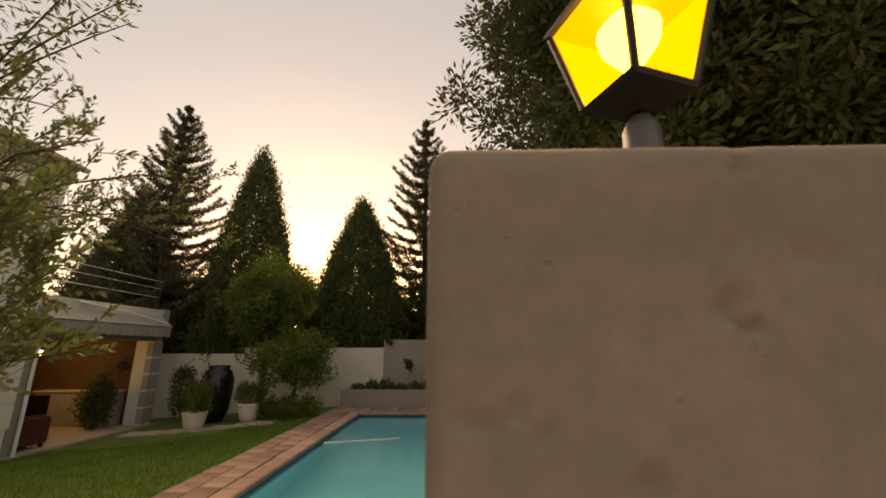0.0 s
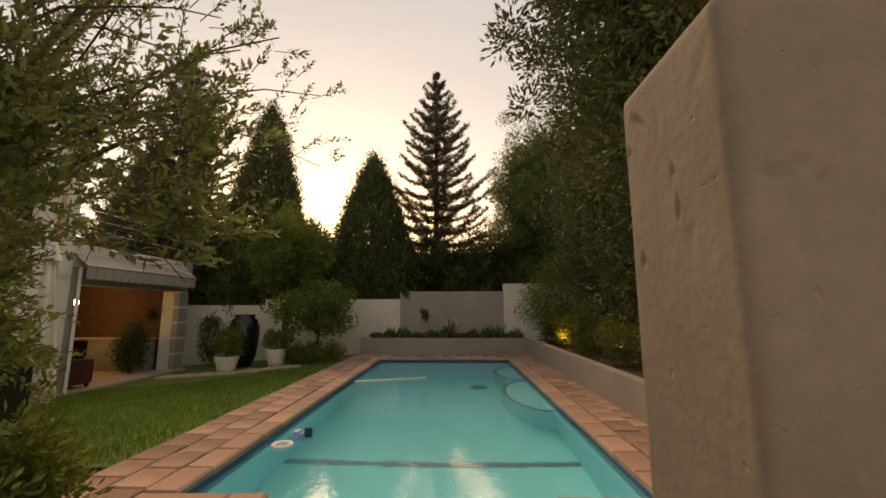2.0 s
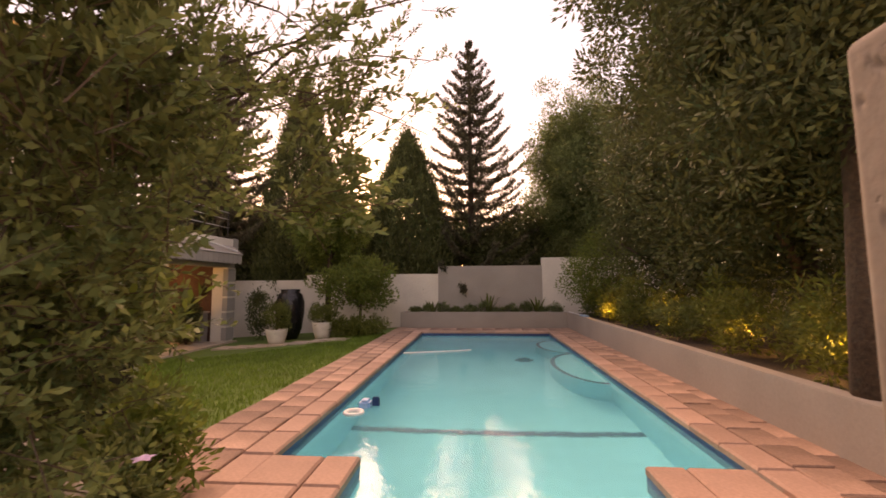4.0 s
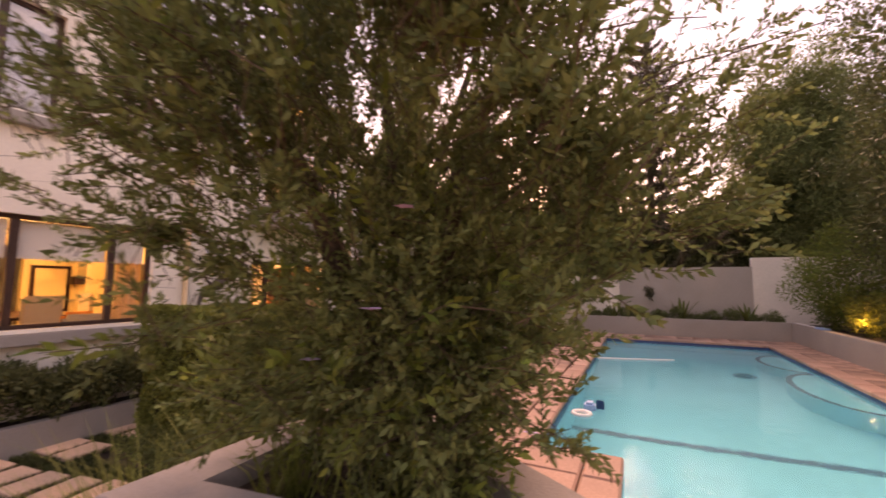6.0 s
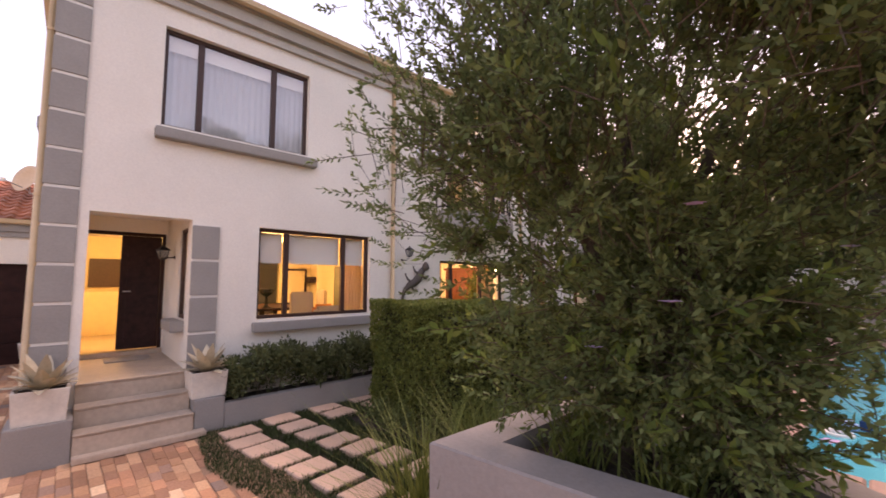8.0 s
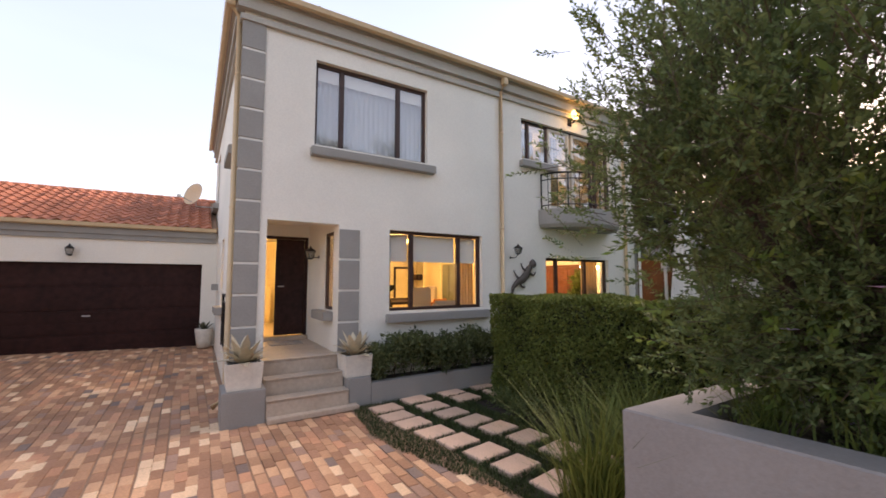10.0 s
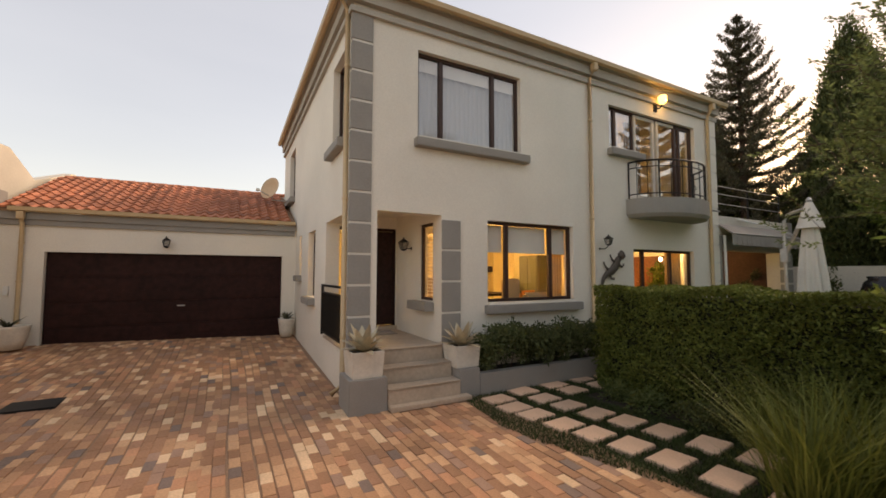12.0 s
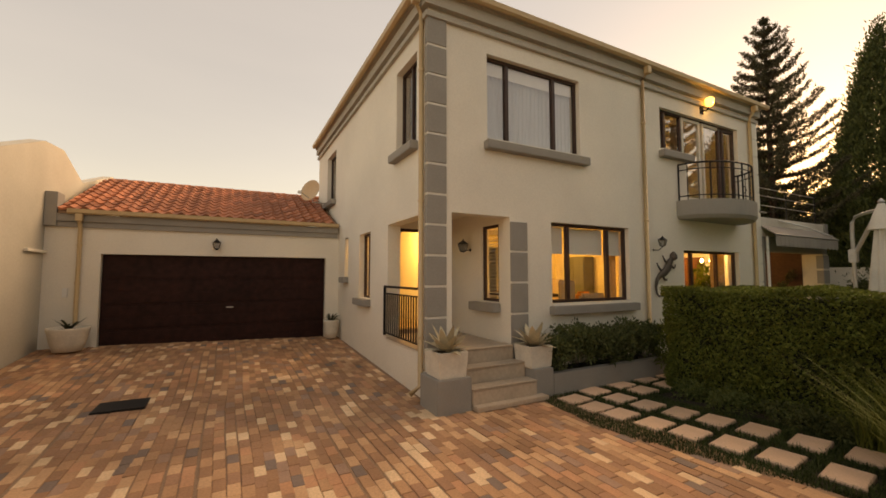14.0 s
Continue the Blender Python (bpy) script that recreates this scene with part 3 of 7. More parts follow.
def window_x(name, x, y0, y1, z0, z1, splits, label, glass=GLASS, transom=None, material=FRAMEWOOD, depth=0.07, sill=True):
    """A window in a wall that faces +x; splits are the mullions' places."""
    th = thing(name, x, (y0 + y1) / 2, z0, label, "window", "", "structure")
    f = 0.055
    a, b = x - depth, x
    frame_bars("window_frame", th, [(a, b, y0, y1, z0, z0 + f), (a, b, y0, y1, z1 - f, z1), (a, b, y0, y0 + f, z0 + f, z1 - f), (a, b, y1 - f, y1, z0 + f, z1 - f)], material)
    cuts = [y0 + f, *splits, y1 - f]
    for m in splits:
        part("mullion", box(a, b + 0.004, m - 0.04, m + 0.04, z0 + f, z1 - f, 0.006), material, th)
    for u, v in zip(cuts, cuts[1:]):
        ua, va = u + (0.04 if u in splits else 0), v - (0.04 if v in splits else 0)
        p = part("pane", box(x - depth / 2 - 0.003, x - depth / 2 + 0.003, ua, va, z0 + f, z1 - f), glass, th)
        p.visible_shadow = False
    if sill:
        part("sill", box(x - 0.02, XF + 0.14, y0 - 0.07, y1 + 0.13, z0 - 0.20, z0 - 0.05, 0.012), GREYPAINT, th, "grey plaster window sill")
        part("sill_ledge", box(x - 0.02, XF + 0.05, y0 - 0.0, y1 + 0.0, z0 - 0.05, z0 + 0.0, 0.004), PLASTER, th)
    return th


def window_y(name, y, x0, x1, z0, z1, splits, label, glass=GLASS, sill=True, material=FRAMEWOOD, face=-1):
    th = thing(name, (x0 + x1) / 2, y, z0, label, "window", "", "structure")
    f, d = 0.05, 0.06
    a, b = y, y + d
    frame_bars("window_frame", th, [(x0, x1, a, b, z0, z0 + f), (x0, x1, a, b, z1 - f, z1), (x0, x0 + f, a, b, z0 + f, z1 - f), (x1 - f, x1, a, b, z0 + f, z1 - f)], material)
    for m in splits:
        part("mullion", box(m - 0.03, m + 0.03, a - 0.004, b, z0 + f, z1 - f, 0.005), material, th)
    cuts = [x0 + f, *splits, x1 - f]
    for u, v in zip(cuts, cuts[1:]):
        p = part("pane", box(u + (0.03 if u in splits else 0), v - (0.03 if v in splits else 0), y + d / 2 - 0.003, y + d / 2 + 0.003, z0 + f, z1 - f), glass, th)
        p.visible_shadow = False
    if sill:
        part("sill", box(x0 - 0.08, x1 + 0.06, y - 0.26, y + 0.02, z0 - 0.16, z0 - 0.01, 0.012), GREYPAINT, th, "grey plaster window sill")
    return th


XW = XF - 0.09
window_x("window_1", XW, *W1, [0.40, 1.50], "wide upstairs window with dark frame and white sheer curtains", GLASS_UP)
window_x("window_2", XW, *W2, [1.80, 2.88], "wide ground floor window with half-drawn white blinds and warm light", GLASS)
window_x("window_3", XW, *W3A, [4.86], "small upstairs window beside the balcony door", GLASS_DOOR)
window_x("window_4", XW, *W4, [5.72, 6.75], "lounge window with dark frame, drapes and warm light", GLASS, sill=False)
window_y("window_5", YS + 0.12, *SU1, [-9.55], "tall upstairs side window with dark frame", GLASS_UP)
window_y("window_6", YS + 0.12, *SU2, [], "upstairs side window far along the wall", GLASS_UP, sill=True)
window_y("window_7", YS + 0.12, *SD1, [-12.0], "narrow ground floor side window with dark frame", GLASS)
window_y("window_8", YS + 0.12, *SD2, [], "slim ground floor side window with grey sill", GLASS)
window_y("window_9", 0.40, -9.52, -8.98, 1.42, 2.82, [], "narrow porch window with slatted blind and warm light", GLASS, sill=False)
part("sill", box(-9.75, -8.93, 0.20, 0.379, 1.24, 1.40, 0.012), GREYPAINT, bpy.data.objects["window_9"], "grey plaster window sill")

balcony_door = thing("door_1", XW, 6.6, 3.55, "pale framed glazed balcony doors", "door", "", "structure")
for y in (5.52, 6.20, 6.36, 7.05, 7.22, 7.70):
    part("door_stile", box(XW - 0.07, XW, y, y + 0.075, 3.60, 5.66, 0.006), WHITEFRAME if y < 6.5 else FRAMEWOOD, balcony_door)
for y0, y1 in ((5.595, 6.20), (6.435, 7.05), (7.125, 7.22), (7.295, 7.70)):
    part("door_rail", box(XW - 0.07, XW, y0, y1, 5.59, 5.66, 0.006), WHITEFRAME if y0 < 6.5 else FRAMEWOOD, balcony_door)
    part("door_rail", box(XW - 0.07, XW, y0, y1, 3.60, 3.75, 0.006), WHITEFRAME if y0 < 6.5 else FRAMEWOOD, balcony_door)
    part("pane", box(XW - 0.038, XW - 0.032, y0, y1, 3.75, 5.59), GLASS_DOOR, balcony_door).visible_shadow = False
part("lintel_bar", box(XW - 0.07, XW, 4.6, 7.78, 5.662, 5.69), FRAMEWOOD, balcony_door)
part("threshold", box(XW - 0.12, XW + 0.05, 5.5, 7.78, 3.552, 3.60), GREYPAINT, balcony_door)

# front door: one leaf shut, one open into the hall
fd = thing("door_2", PX, -0.28, 0.80, "dark stained double front door, one leaf standing open", "door", "", "structure")
for p in ((PX - 0.11, PX - 0.02, -0.93, -0.87, 0.80, 2.86), (PX - 0.11, PX - 0.02, 0.30, 0.36, 0.80, 2.86), (PX - 0.11, PX - 0.02, -0.87, 0.30, 2.80, 2.86)):
    part("door_frame", box(*p, 0.006), DARKWOOD, fd)
leaf = part("door_leaf", box(PX - 0.09, PX - 0.045, -0.28, 0.295, 0.82, 2.795, 0.008), DARKWOOD, fd)
for za, zb in ((0.95, 1.7), (1.82, 2.68)):
    part("door_panel", box(PX - 0.047, PX - 0.033, -0.19, 0.21, za, zb, 0.008), DARKWOOD, leaf)
part("door_leaf", box(PX - 0.68, PX - 0.12, -0.925, -0.88, 0.82, 2.795, 0.008), DARKWOOD, fd)
part("door_handle", tube([(PX - 0.045, -0.22, 1.82), (PX + 0.01, -0.22, 1.82), (PX + 0.01, -0.12, 1.82)], 0.012), STEEL, fd, "steel lever handle")
part("threshold", box(PX - 0.12, PX + 0.06, -0.95, 0.37, 0.722, 0.80, 0.006), STEPSTONE, fd)

gd = thing("garage_door", XG - 0.15, -3.99, 0.2, "dark brown wooden double garage door, closed", "garage door", "", "structure")
for k in range(4):
    za = 0.1 + k * 0.568
    panel = part("door_section", box(XG - 0.18, XG - 0.13, -6.43, -1.55, za, za + 0.562, 0.006), GARAGE, gd)
    for j in range(2):
        zb = za + 0.06 + j * 0.25
        part("door_groove_board", box(XG - 0.129, XG - 0.118, -6.36, -1.62, zb, zb + 0.2, 0.004), GARAGE, panel)
part("door_back", box(XG - 0.2, XG - 0.181, -6.44, -1.54, 0.0, 2.375), GARAGE, gd)
part("door_handle", box(XG - 0.117, XG - 0.09, -3.95, -3.79, 1.08, 1.11, 0.006), STEEL, gd, "small steel handle")

# ---- garage ----
structure("wall_garage", wall_x(XG - 0.22, XG, YL + 0.002, YS - 0.001, -0.3, 3.2, [(-6.44, -1.54, -0.3, 2.37)]), PLASTER, "beige plaster garage front wall", "garage wall")
structure("wall_garage_back", wall_x(-21.2, -21.0, -7.18, YS - 0.001, -0.3, 3.2), PLASTER, "beige plaster garage back wall", "garage wall")
structure("garage_cornice", box(XG + 0.001, XG + 0.06, -7.19, YS - 0.045, 2.94, 3.06, 0.004), GREYPAINT, "grey moulding over the garage door", "cornice")
structure("garage_cornice_upper", box(XG + 0.001, XG + 0.10, -7.19, YS - 0.045, 3.061, 3.22, 0.004), GREYPAINT, "grey moulding below the garage gutter", "cornice")
structure("garage_pier", box(XG - 0.3, XG + 0.12, -7.39, -7.185, 2.95, 3.68, 0.006), GREYPAINT, "grey end block beside the garage roof", "pier")
gutter_run("gutter", (XG + 0.17, -7.0, 3.27), (XG + 0.17, YS - 0.05, 3.27), "cream painted gutter along the garage roof")
downpipe([(XG + 0.17, -6.80, 3.22), (XG + 0.15, -6.80, 3.1), (XG + 0.06, -6.80, 2.9), (XG + 0.06, -6.80, 0.6), (XG + 0.12, -6.80, 0.45)], "cream downpipe on the garage wall")

# tiled garage roof
RX0, RZ0, RX1, RZ1 = XG + 0.13, 3.31, -17.7, 4.62
groof = thing("garage_roof", XG, -4.1, 3.25, "terracotta tiled garage roof with a ridge", "roof", "", "structure")
part("roof_deck", solid([-21.2, -17.7, RX0], [-7.16, YS - 0.03], [0, 1], lambda i, j, k: True), BEDDING, groof)
deck = groof.children[0].data
for vtx in deck.vertices:
    wx = vtx.co.x + XG
    zt = RZ0 + (RZ1 - RZ0) * (RX0 - wx) / (RX0 - RX1) if wx > -17.71 else (RZ1 if wx > -17.8 else 3.3)
    vtx.co.z = zt - 3.25 - 0.03 - (0.06 if vtx.co.z < -2.7 else 0.0)


def roof_tile_mesh(length, width):
    """One S-shaped clay tile, lying along +x downhill."""
    bm = bmesh.new()
    prof = [(-0.5, 0.02), (-0.3, 0.0), (-0.08, 0.008), (0.08, 0.042), (0.26, 0.062), (0.42, 0.042), (0.5, 0.02)]
    a = [bm.verts.new((0, u * width, h)) for u, h in prof]
    b = [bm.verts.new((length, u * width, h + 0.03)) for u, h in prof]
    c = [bm.verts.new((length, u * width, h - 0.012)) for u, h in prof]
    for k in range(len(prof) - 1):
        bm.faces.new((a[k], b[k], b[k + 1], a[k + 1]))
        bm.faces.new((b[k], c[k], c[k + 1], b[k + 1]))
    return mesh_of(bm, "roof_tile")


rt = roof_tile_mesh(0.37, 0.26)
rt.materials.append(mat("terracotta_tile_single", (0.33, 0.115, 0.055), 0.75, grain=0.14, scale=25, vary=0.3, second=(0.47, 0.17, 0.09), bump=0.15))
slope = math.atan2(RZ1 - RZ0, RX0 - RX1)
rows_n = int(math.hypot(RZ1 - RZ0, RX0 - RX1) / 0.33)
for r in range(rows_n + 1):
    for c in range(23):
        y = -7.03 + c * 0.252
        s = r * 0.33
        xr, zr = RX0 - (s + 0.33) * math.cos(slope), RZ0 + (s + 0.33) * math.sin(slope)
        o = new("roof_tile", rt)
        o.parent = groof
        o.matrix_basis = Matrix.Translation((xr - XG, y + 4.1, zr - 3.25)) @ Euler((0, slope, 0)).to_matrix().to_4x4()
for c in range(15):
    y = -7.1 + c * 0.4
    bm = bmesh.new()
    prof = [(math.cos(a), math.sin(a)) for a in [math.pi * k / 6 for k in range(7)]]
    u = [bm.verts.new((-17.85 + 0.13 * p, y, 4.62 + 0.10 * q)) for p, q in prof]
    v = [bm.verts.new((-17.85 + 0.14 * p, y + 0.42, 4.635 + 0.10 * q)) for p, q in prof]
    for k in range(6):
        bm.faces.new((u[k], v[k], v[k + 1], u[k + 1]))
    bm.faces.new(v)
    part("ridge_tile", bm, TILE, groof)

# neighbouring gable wall along the driveway
def profile_wall(name, pts, y0, y1, material, label):
    bm = bmesh.new()
    a = [bm.verts.new((x, y0, z)) for x, z in pts]
    b = [bm.verts.new((x, y1, z)) for x, z in pts]
    bm.faces.new(a)
    bm.faces.new(b[::-1])
    for k in range(len(pts)):
        bm.faces.new((a[k], b[k], b[(k + 1) % len(pts)], a[(k + 1) % len(pts)]))
    bmesh.ops.recalc_face_normals(bm, faces=bm.faces)
    return structure(name, bm, material, label, "boundary wall")


profile_wall("wall_boundary_south", [(-21, -0.4), (-21, 5.1), (-19.6, 5.1), (-16.75, 4.32), (-15.35, 4.80), (-14.3, 4.72), (-12.4, 4.05), (-9.0, 4.05), (-9.0, 2.4), (6.0, 2.4), (6.0, -0.4)], YL - 0.25, YL, NEIGHBOUR, "tall beige stepped gable wall along the driveway")
structure("wall_street", box(5.7, 5.95, YL + 0.01, 3.0, -0.3, 2.4), PLASTER, "beige plaster wall behind the gate", "boundary wall")
structure("wall_ledge", box(-15.0, -13.6, YL + 0.001, YL + 0.07, 2.36, 2.42, 0.01), PLASTER, "thin projecting plaster ledge", "ledge")

# balcony
bal = thing("balcony", XF, 6.34, 3.3, "curved grey balcony slab with black iron rail", "balcony", "", "structure")
def bow(a0, a1, r, n=25):
    return [(XF + 0.85 * r * math.sin(a), 6.34 - 1.27 * r * math.cos(a)) for a in [a0 + (a1 - a0) * k / n for k in range(n + 1)]]
edge = [(x if x > XF else XF + 0.001, y) for x, y in bow(0, math.pi, 1.0)]
bm = bmesh.new()
lo = [bm.verts.new((XF + 0.001 + (x - XF) * 0.94, 6.34 + (y - 6.34) * 0.95, 3.16)) for x, y in edge]
mi = [bm.verts.new((x, y, 3.24)) for x, y in edge]
hi = [bm.verts.new((x, y, 3.58)) for x, y in edge]
for u, v in ((lo, mi), (mi, hi)):
    for k in range(len(u) - 1):
        bm.faces.new((u[k], u[k + 1], v[k + 1], v[k]))
bm.faces.new(lo[::-1])
bm.faces.new(hi)
part("balcony_slab", bm, GREYPAINT, bal)
railp = [(XF + 0.02, bow(0, math.pi, 0.93)[0][1])] + bow(0, math.pi, 0.93)[1:-1] + [(XF + 0.02, bow(0, math.pi, 0.93)[-1][1])]
for z, r in ((4.42, 0.022), (4.28, 0.012), (3.68, 0.014)):
    part("rail", tube([(x, y, z) for x, y in railp], r, sides=6), IRON, bal)
for k in range(0, len(railp), 2):
    x, y = railp[k]
    part("baluster", tube([(x, y, 3.58), (x, y, 4.42)], 0.009 if k % 6 else 0.018, sides=6), IRON, bal)
x, y = railp[12]
part("scroll", tube([(x + 0.01, y + 0.13 * math.sin(a * 0.9) * math.cos(a / 4), 3.72 + 0.5 * a / 9) for a in [k * 0.45 for k in range(21)]], 0.008, sides=5), IRON, bal, "curled iron scroll")
part("spout", tube([(XF + 0.6, 7.38, 3.42), (XF + 0.62, 7.62, 3.41)], 0.022), GREYPAINT, bal)

# ---- porch steps ----
steps = thing("porch_steps", -8.2, -0.2, 0.0, "four pale stone porch steps", "steps", "", "structure")
for x1, y1, z1 in ((-7.86, 0.50, 0.07), (-7.99, 0.37, 0.27), (-8.27, 0.37, 0.495), (-8.56, 0.36, 0.716)):
    part("tread", box(XF - 0.002, x1, -0.795, y1, 0.0 if z1 > 0.1 else 0.002, z1, 0.01), STEPSTONE, steps)
    if z1 > 0.1:
        part("nosing", box(x1 - 0.25, x1 + 0.015, -0.795, y1, z1 + 0.001, z1 + 0.022, 0.006), STEPSTONE, steps)

# ---- pool ----
PXL, PXR, PYN, PYF = -2.45, 1.40, 3.5, 12.55
NXL, NXR, NYN = -1.71, 0.58, 1.6
POOLX, POOLY = [PXL, NXL, NXR, PXR], [NYN, PYN, PYF]
inpool = lambda i, j: j == 1 or i == 1
bm = solid([PXL - 0.25, *POOLX, PXR + 0.25], [NYN - 0.25, *POOLY, PYF + 0.25], [-1.0, -0.80, ZP - 0.06],
           lambda i, j, k: k == 0 or not (1 <= i <= 3 and 1 <= j <= 2 and inpool(i - 1, j - 1)))
structure("pool_basin", bm, POOLWALL, "pale turquoise plastered swimming pool basin", "swimming pool")
structure("pool_water", solid(POOLX, POOLY, [ZW - 0.002, ZW], lambda i, j, k: inpool(i, j)), WATER, "clear turquoise pool water", "water").visible_shadow = False
wme = bpy.data.objects["pool_water"].data
bmw = bmesh.new()
bmw.from_mesh(wme)
bmesh.ops.delete(bmw, geom=[f for f in bmw.faces if f.normal.z < 0.5], context="FACES")
bmw.to_mesh(wme)
bmw.free()
band_t = thing("waterline_tiles", -0.5, 12.5, 0.3, "navy mosaic band along the pool waterline", "tiles", "", "structure")
g = 0.012
for p in ((PXL, PXL + g, PYN, PYF), (PXR - g, PXR, PYN, PYF), (PXL + g, PXR - g, PYF - g, PYF), (PXL + g, NXL, PYN, PYN + g), (NXR, PXR - g, PYN, PYN + g), (NXL, NXL + g, NYN, PYN), (NXR - g, NXR, NYN, PYN)):
    part("tile_strip", box(*p, ZW - 0.16, ZP - 0.066), NAVY, band_t)
structure("pool_line", box(PXL, PXR, 5.62, 5.75, -0.799, -0.790), NAVY, "navy mosaic line across the pool floor", "tiles")
structure("pool_line_near", box(NXL, NXR, 3.2, 3.3, -0.799, -0.790), NAVY, "navy mosaic line on the pool floor near the steps", "tiles")


def pool_seat(cy, rx, ry):
    """A rounded underwater seat with a navy edge."""
    th = thing("pool_seat", PXR, cy, -0.8, "rounded underwater pool seat with navy edge", "pool seat", "pool seats", "structure")
    arc = [(PXR - rx * math.sin(a), cy - ry * math.cos(a)) for a in [math.pi * k / 24 for k in range(25)]]
    bm = bmesh.new()
    lo = [bm.verts.new((x, y, -0.79)) for x, y in arc]
    hi = [bm.verts.new((x, y, 0.10)) for x, y in arc]
    for k in range(24):
        bm.faces.new((lo[k], hi[k], hi[k + 1], lo[k + 1]))
    bm.faces.new(hi)
    part("seat_top", bm, POOLWALL, th)
    bm = bmesh.new()
    a = [bm.verts.new((x, y, 0.104)) for x, y in arc]
    b = [bm.verts.new((PXR - (PXR - x) * 0.86, cy + (y - cy) * 0.92, 0.104)) for x, y in arc]
    for k in range(24):
        bm.faces.new((a[k], a[k + 1], b[k + 1], b[k]))
    part("seat_edge", bm, NAVY, th, "navy mosaic edging")


pool_seat(10.85, 0.62, 1.05)
pool_seat(8.35, 0.68, 1.40)


def brick_mesh(lx, ly, h, bev, name):
    """A block with a chamfered top, centred in plan, its top at 0."""
    bm = bmesh.new()
    rings = [[bm.verts.new((sx * (lx / 2 - d), sy * (ly / 2 - d), z)) for sx, sy in ((-1, -1), (1, -1), (1, 1), (-1, 1))] for d, z in ((0, -h), (0, -bev), (bev, 0))]
    for u, v in zip(rings, rings[1:]):
        for k in range(4):
            bm.faces.new((u[k], u[(k + 1) % 4], v[(k + 1) % 4], v[k]))
    bm.faces.new(rings[-1])
    return mesh_of(bm, name)


terrace = thing("pool_terrace", -0.5, 8.0, ZP, "pink brick coping and paving round the pool", "paving", "", "structure")
part("terrace_bed", solid([-3.47, PXL - 0.24, PXR + 0.24, 2.2], [0.95, NYN - 0.24, PYF + 0.24, 13.78], [-0.3, ZP - 0.05], lambda i, j, k: not (i == 1 and j == 1)), BEDDING, terrace)
part("terrace_fill", box(PXL - 0.23, NXL - 0.26, NYN - 0.23, PYN - 0.26, 0.0, ZP - 0.052), BEDDING, terrace)
part("terrace_fill", box(NXR + 0.26, PXR + 0.23, NYN - 0.23, PYN - 0.26, 0.0, ZP - 0.052), BEDDING, terrace)


def lay(me, material, x, y, z, turn=0.0, parent=None, name="paver", jz=0.004):
    if not me.materials:
        me.materials.append(material)
    o = new(name, me)
    o.parent = parent
    b = BASES[parent.name]
    o.matrix_basis = Matrix.Translation((x - b.x, y - b.y, z - b.z + random.uniform(-jz, jz))) @ Euler((random.uniform(-0.006, 0.006), random.uniform(-0.006, 0.006), turn + random.uniform(-0.006, 0.006))).to_matrix().to_4x4()
    return o


cope_y = brick_mesh(0.29, 0.495, 0.065, 0.018, "coping_brick")
cope_x = brick_mesh(0.495, 0.29, 0.065, 0.018, "coping_brick")
for k in range(18):
    y = PYN + 0.25 + k * 0.5028
    lay(cope_y, COPING, PXL - 0.125, y, ZP, parent=terrace, name="coping_brick")
    lay(cope_y, COPING, PXR + 0.125, y, ZP, parent=terrace, name="coping_brick")
for k in range(4):
    for sx in (PXL - 0.125, PXR + 0.125):
        lay(cope_y, COPING, sx, PYN - 0.25 - k * 0.5, ZP - 0.003, parent=terrace, name="coping_brick")
for k in range(9):
    lay(cope_x, COPING, PXL - 0.03 + k * 0.5, PYF + 0.125, ZP, parent=terrace, name="coping_brick")
for k in range(4):
    for sx in (NXL - 0.125, NXR + 0.125):
        lay(cope_y, COPING, sx, PYN - 0.25 - k * 0.5, ZP, parent=terrace, name="coping_brick")
for k in range(5):
    lay(cope_x, COPING, NXL + 0.2 + k * 0.5, NYN - 0.125, ZP, parent=terrace, name="coping_brick")
ledge_me = brick_mesh(0.46, 0.495, 0.09, 0.018, "coping_brick")
for k in range(4):
    lay(ledge_me, COPING, NXL - 0.515, PYN - 0.25 - k * 0.5, ZP, parent=terrace, name="coping_brick")
    lay(ledge_me, COPING, NXR + 0.515, PYN - 0.25 - k * 0.5, ZP, parent=terrace, name="coping_brick")
pp = brick_mesh(0.33, 0.40, 0.06, 0.01, "pool_paver")
for i in range(2):
    for k in range(30):
        y = 1.3 + k * 0.415 + (0.2 if i else 0)
        lay(pp, POOLPAVE, PXL - 0.46 - i * 0.345, y, ZP - 0.006, parent=terrace, name="pool_paver", jz=0.006)
        if i == 0 or k % 1 == 0:
            lay(pp, POOLPAVE, PXR + 0.455 + i * 0.30, y, ZP - 0.006, parent=terrace, name="pool_paver", jz=0.006)
for k in range(12):
    lay(pp, POOLPAVE, -2.9 + k * 0.42, 13.02, ZP - 0.006, math.pi / 2, terrace, "pool_paver")
    lay(pp, POOLPAVE, -2.9 + k * 0.42, 13.37, ZP - 0.006, math.pi / 2, terrace, "pool_paver")

# pool cleaner and skimmer float
cl = thing("pool_cleaner", -2.2, 5.3, ZW - 0.02, "pale blue floating pool cleaner with white ring", "pool cleaner")
part("float_ring", lathe([(0.11, ZW - 0.03), (0.13, ZW), (0.12, ZW + 0.025), (0.085, ZW + 0.02), (0.08, ZW - 0.02)], -2.22, 5.0, 20), WHITEPLASTIC, cl, "white plastic ring", True)
part("cleaner_body", box(-2.22, -2.08, 5.18, 5.36, ZW - 0.04, ZW + 0.09, 0.03), BLUEPLASTIC, cl)
part("cleaner_fin", box(-2.075, -1.98, 5.30, 5.33, ZW - 0.01, ZW + 0.11, 0.01), NAVY, cl, "dark fin")
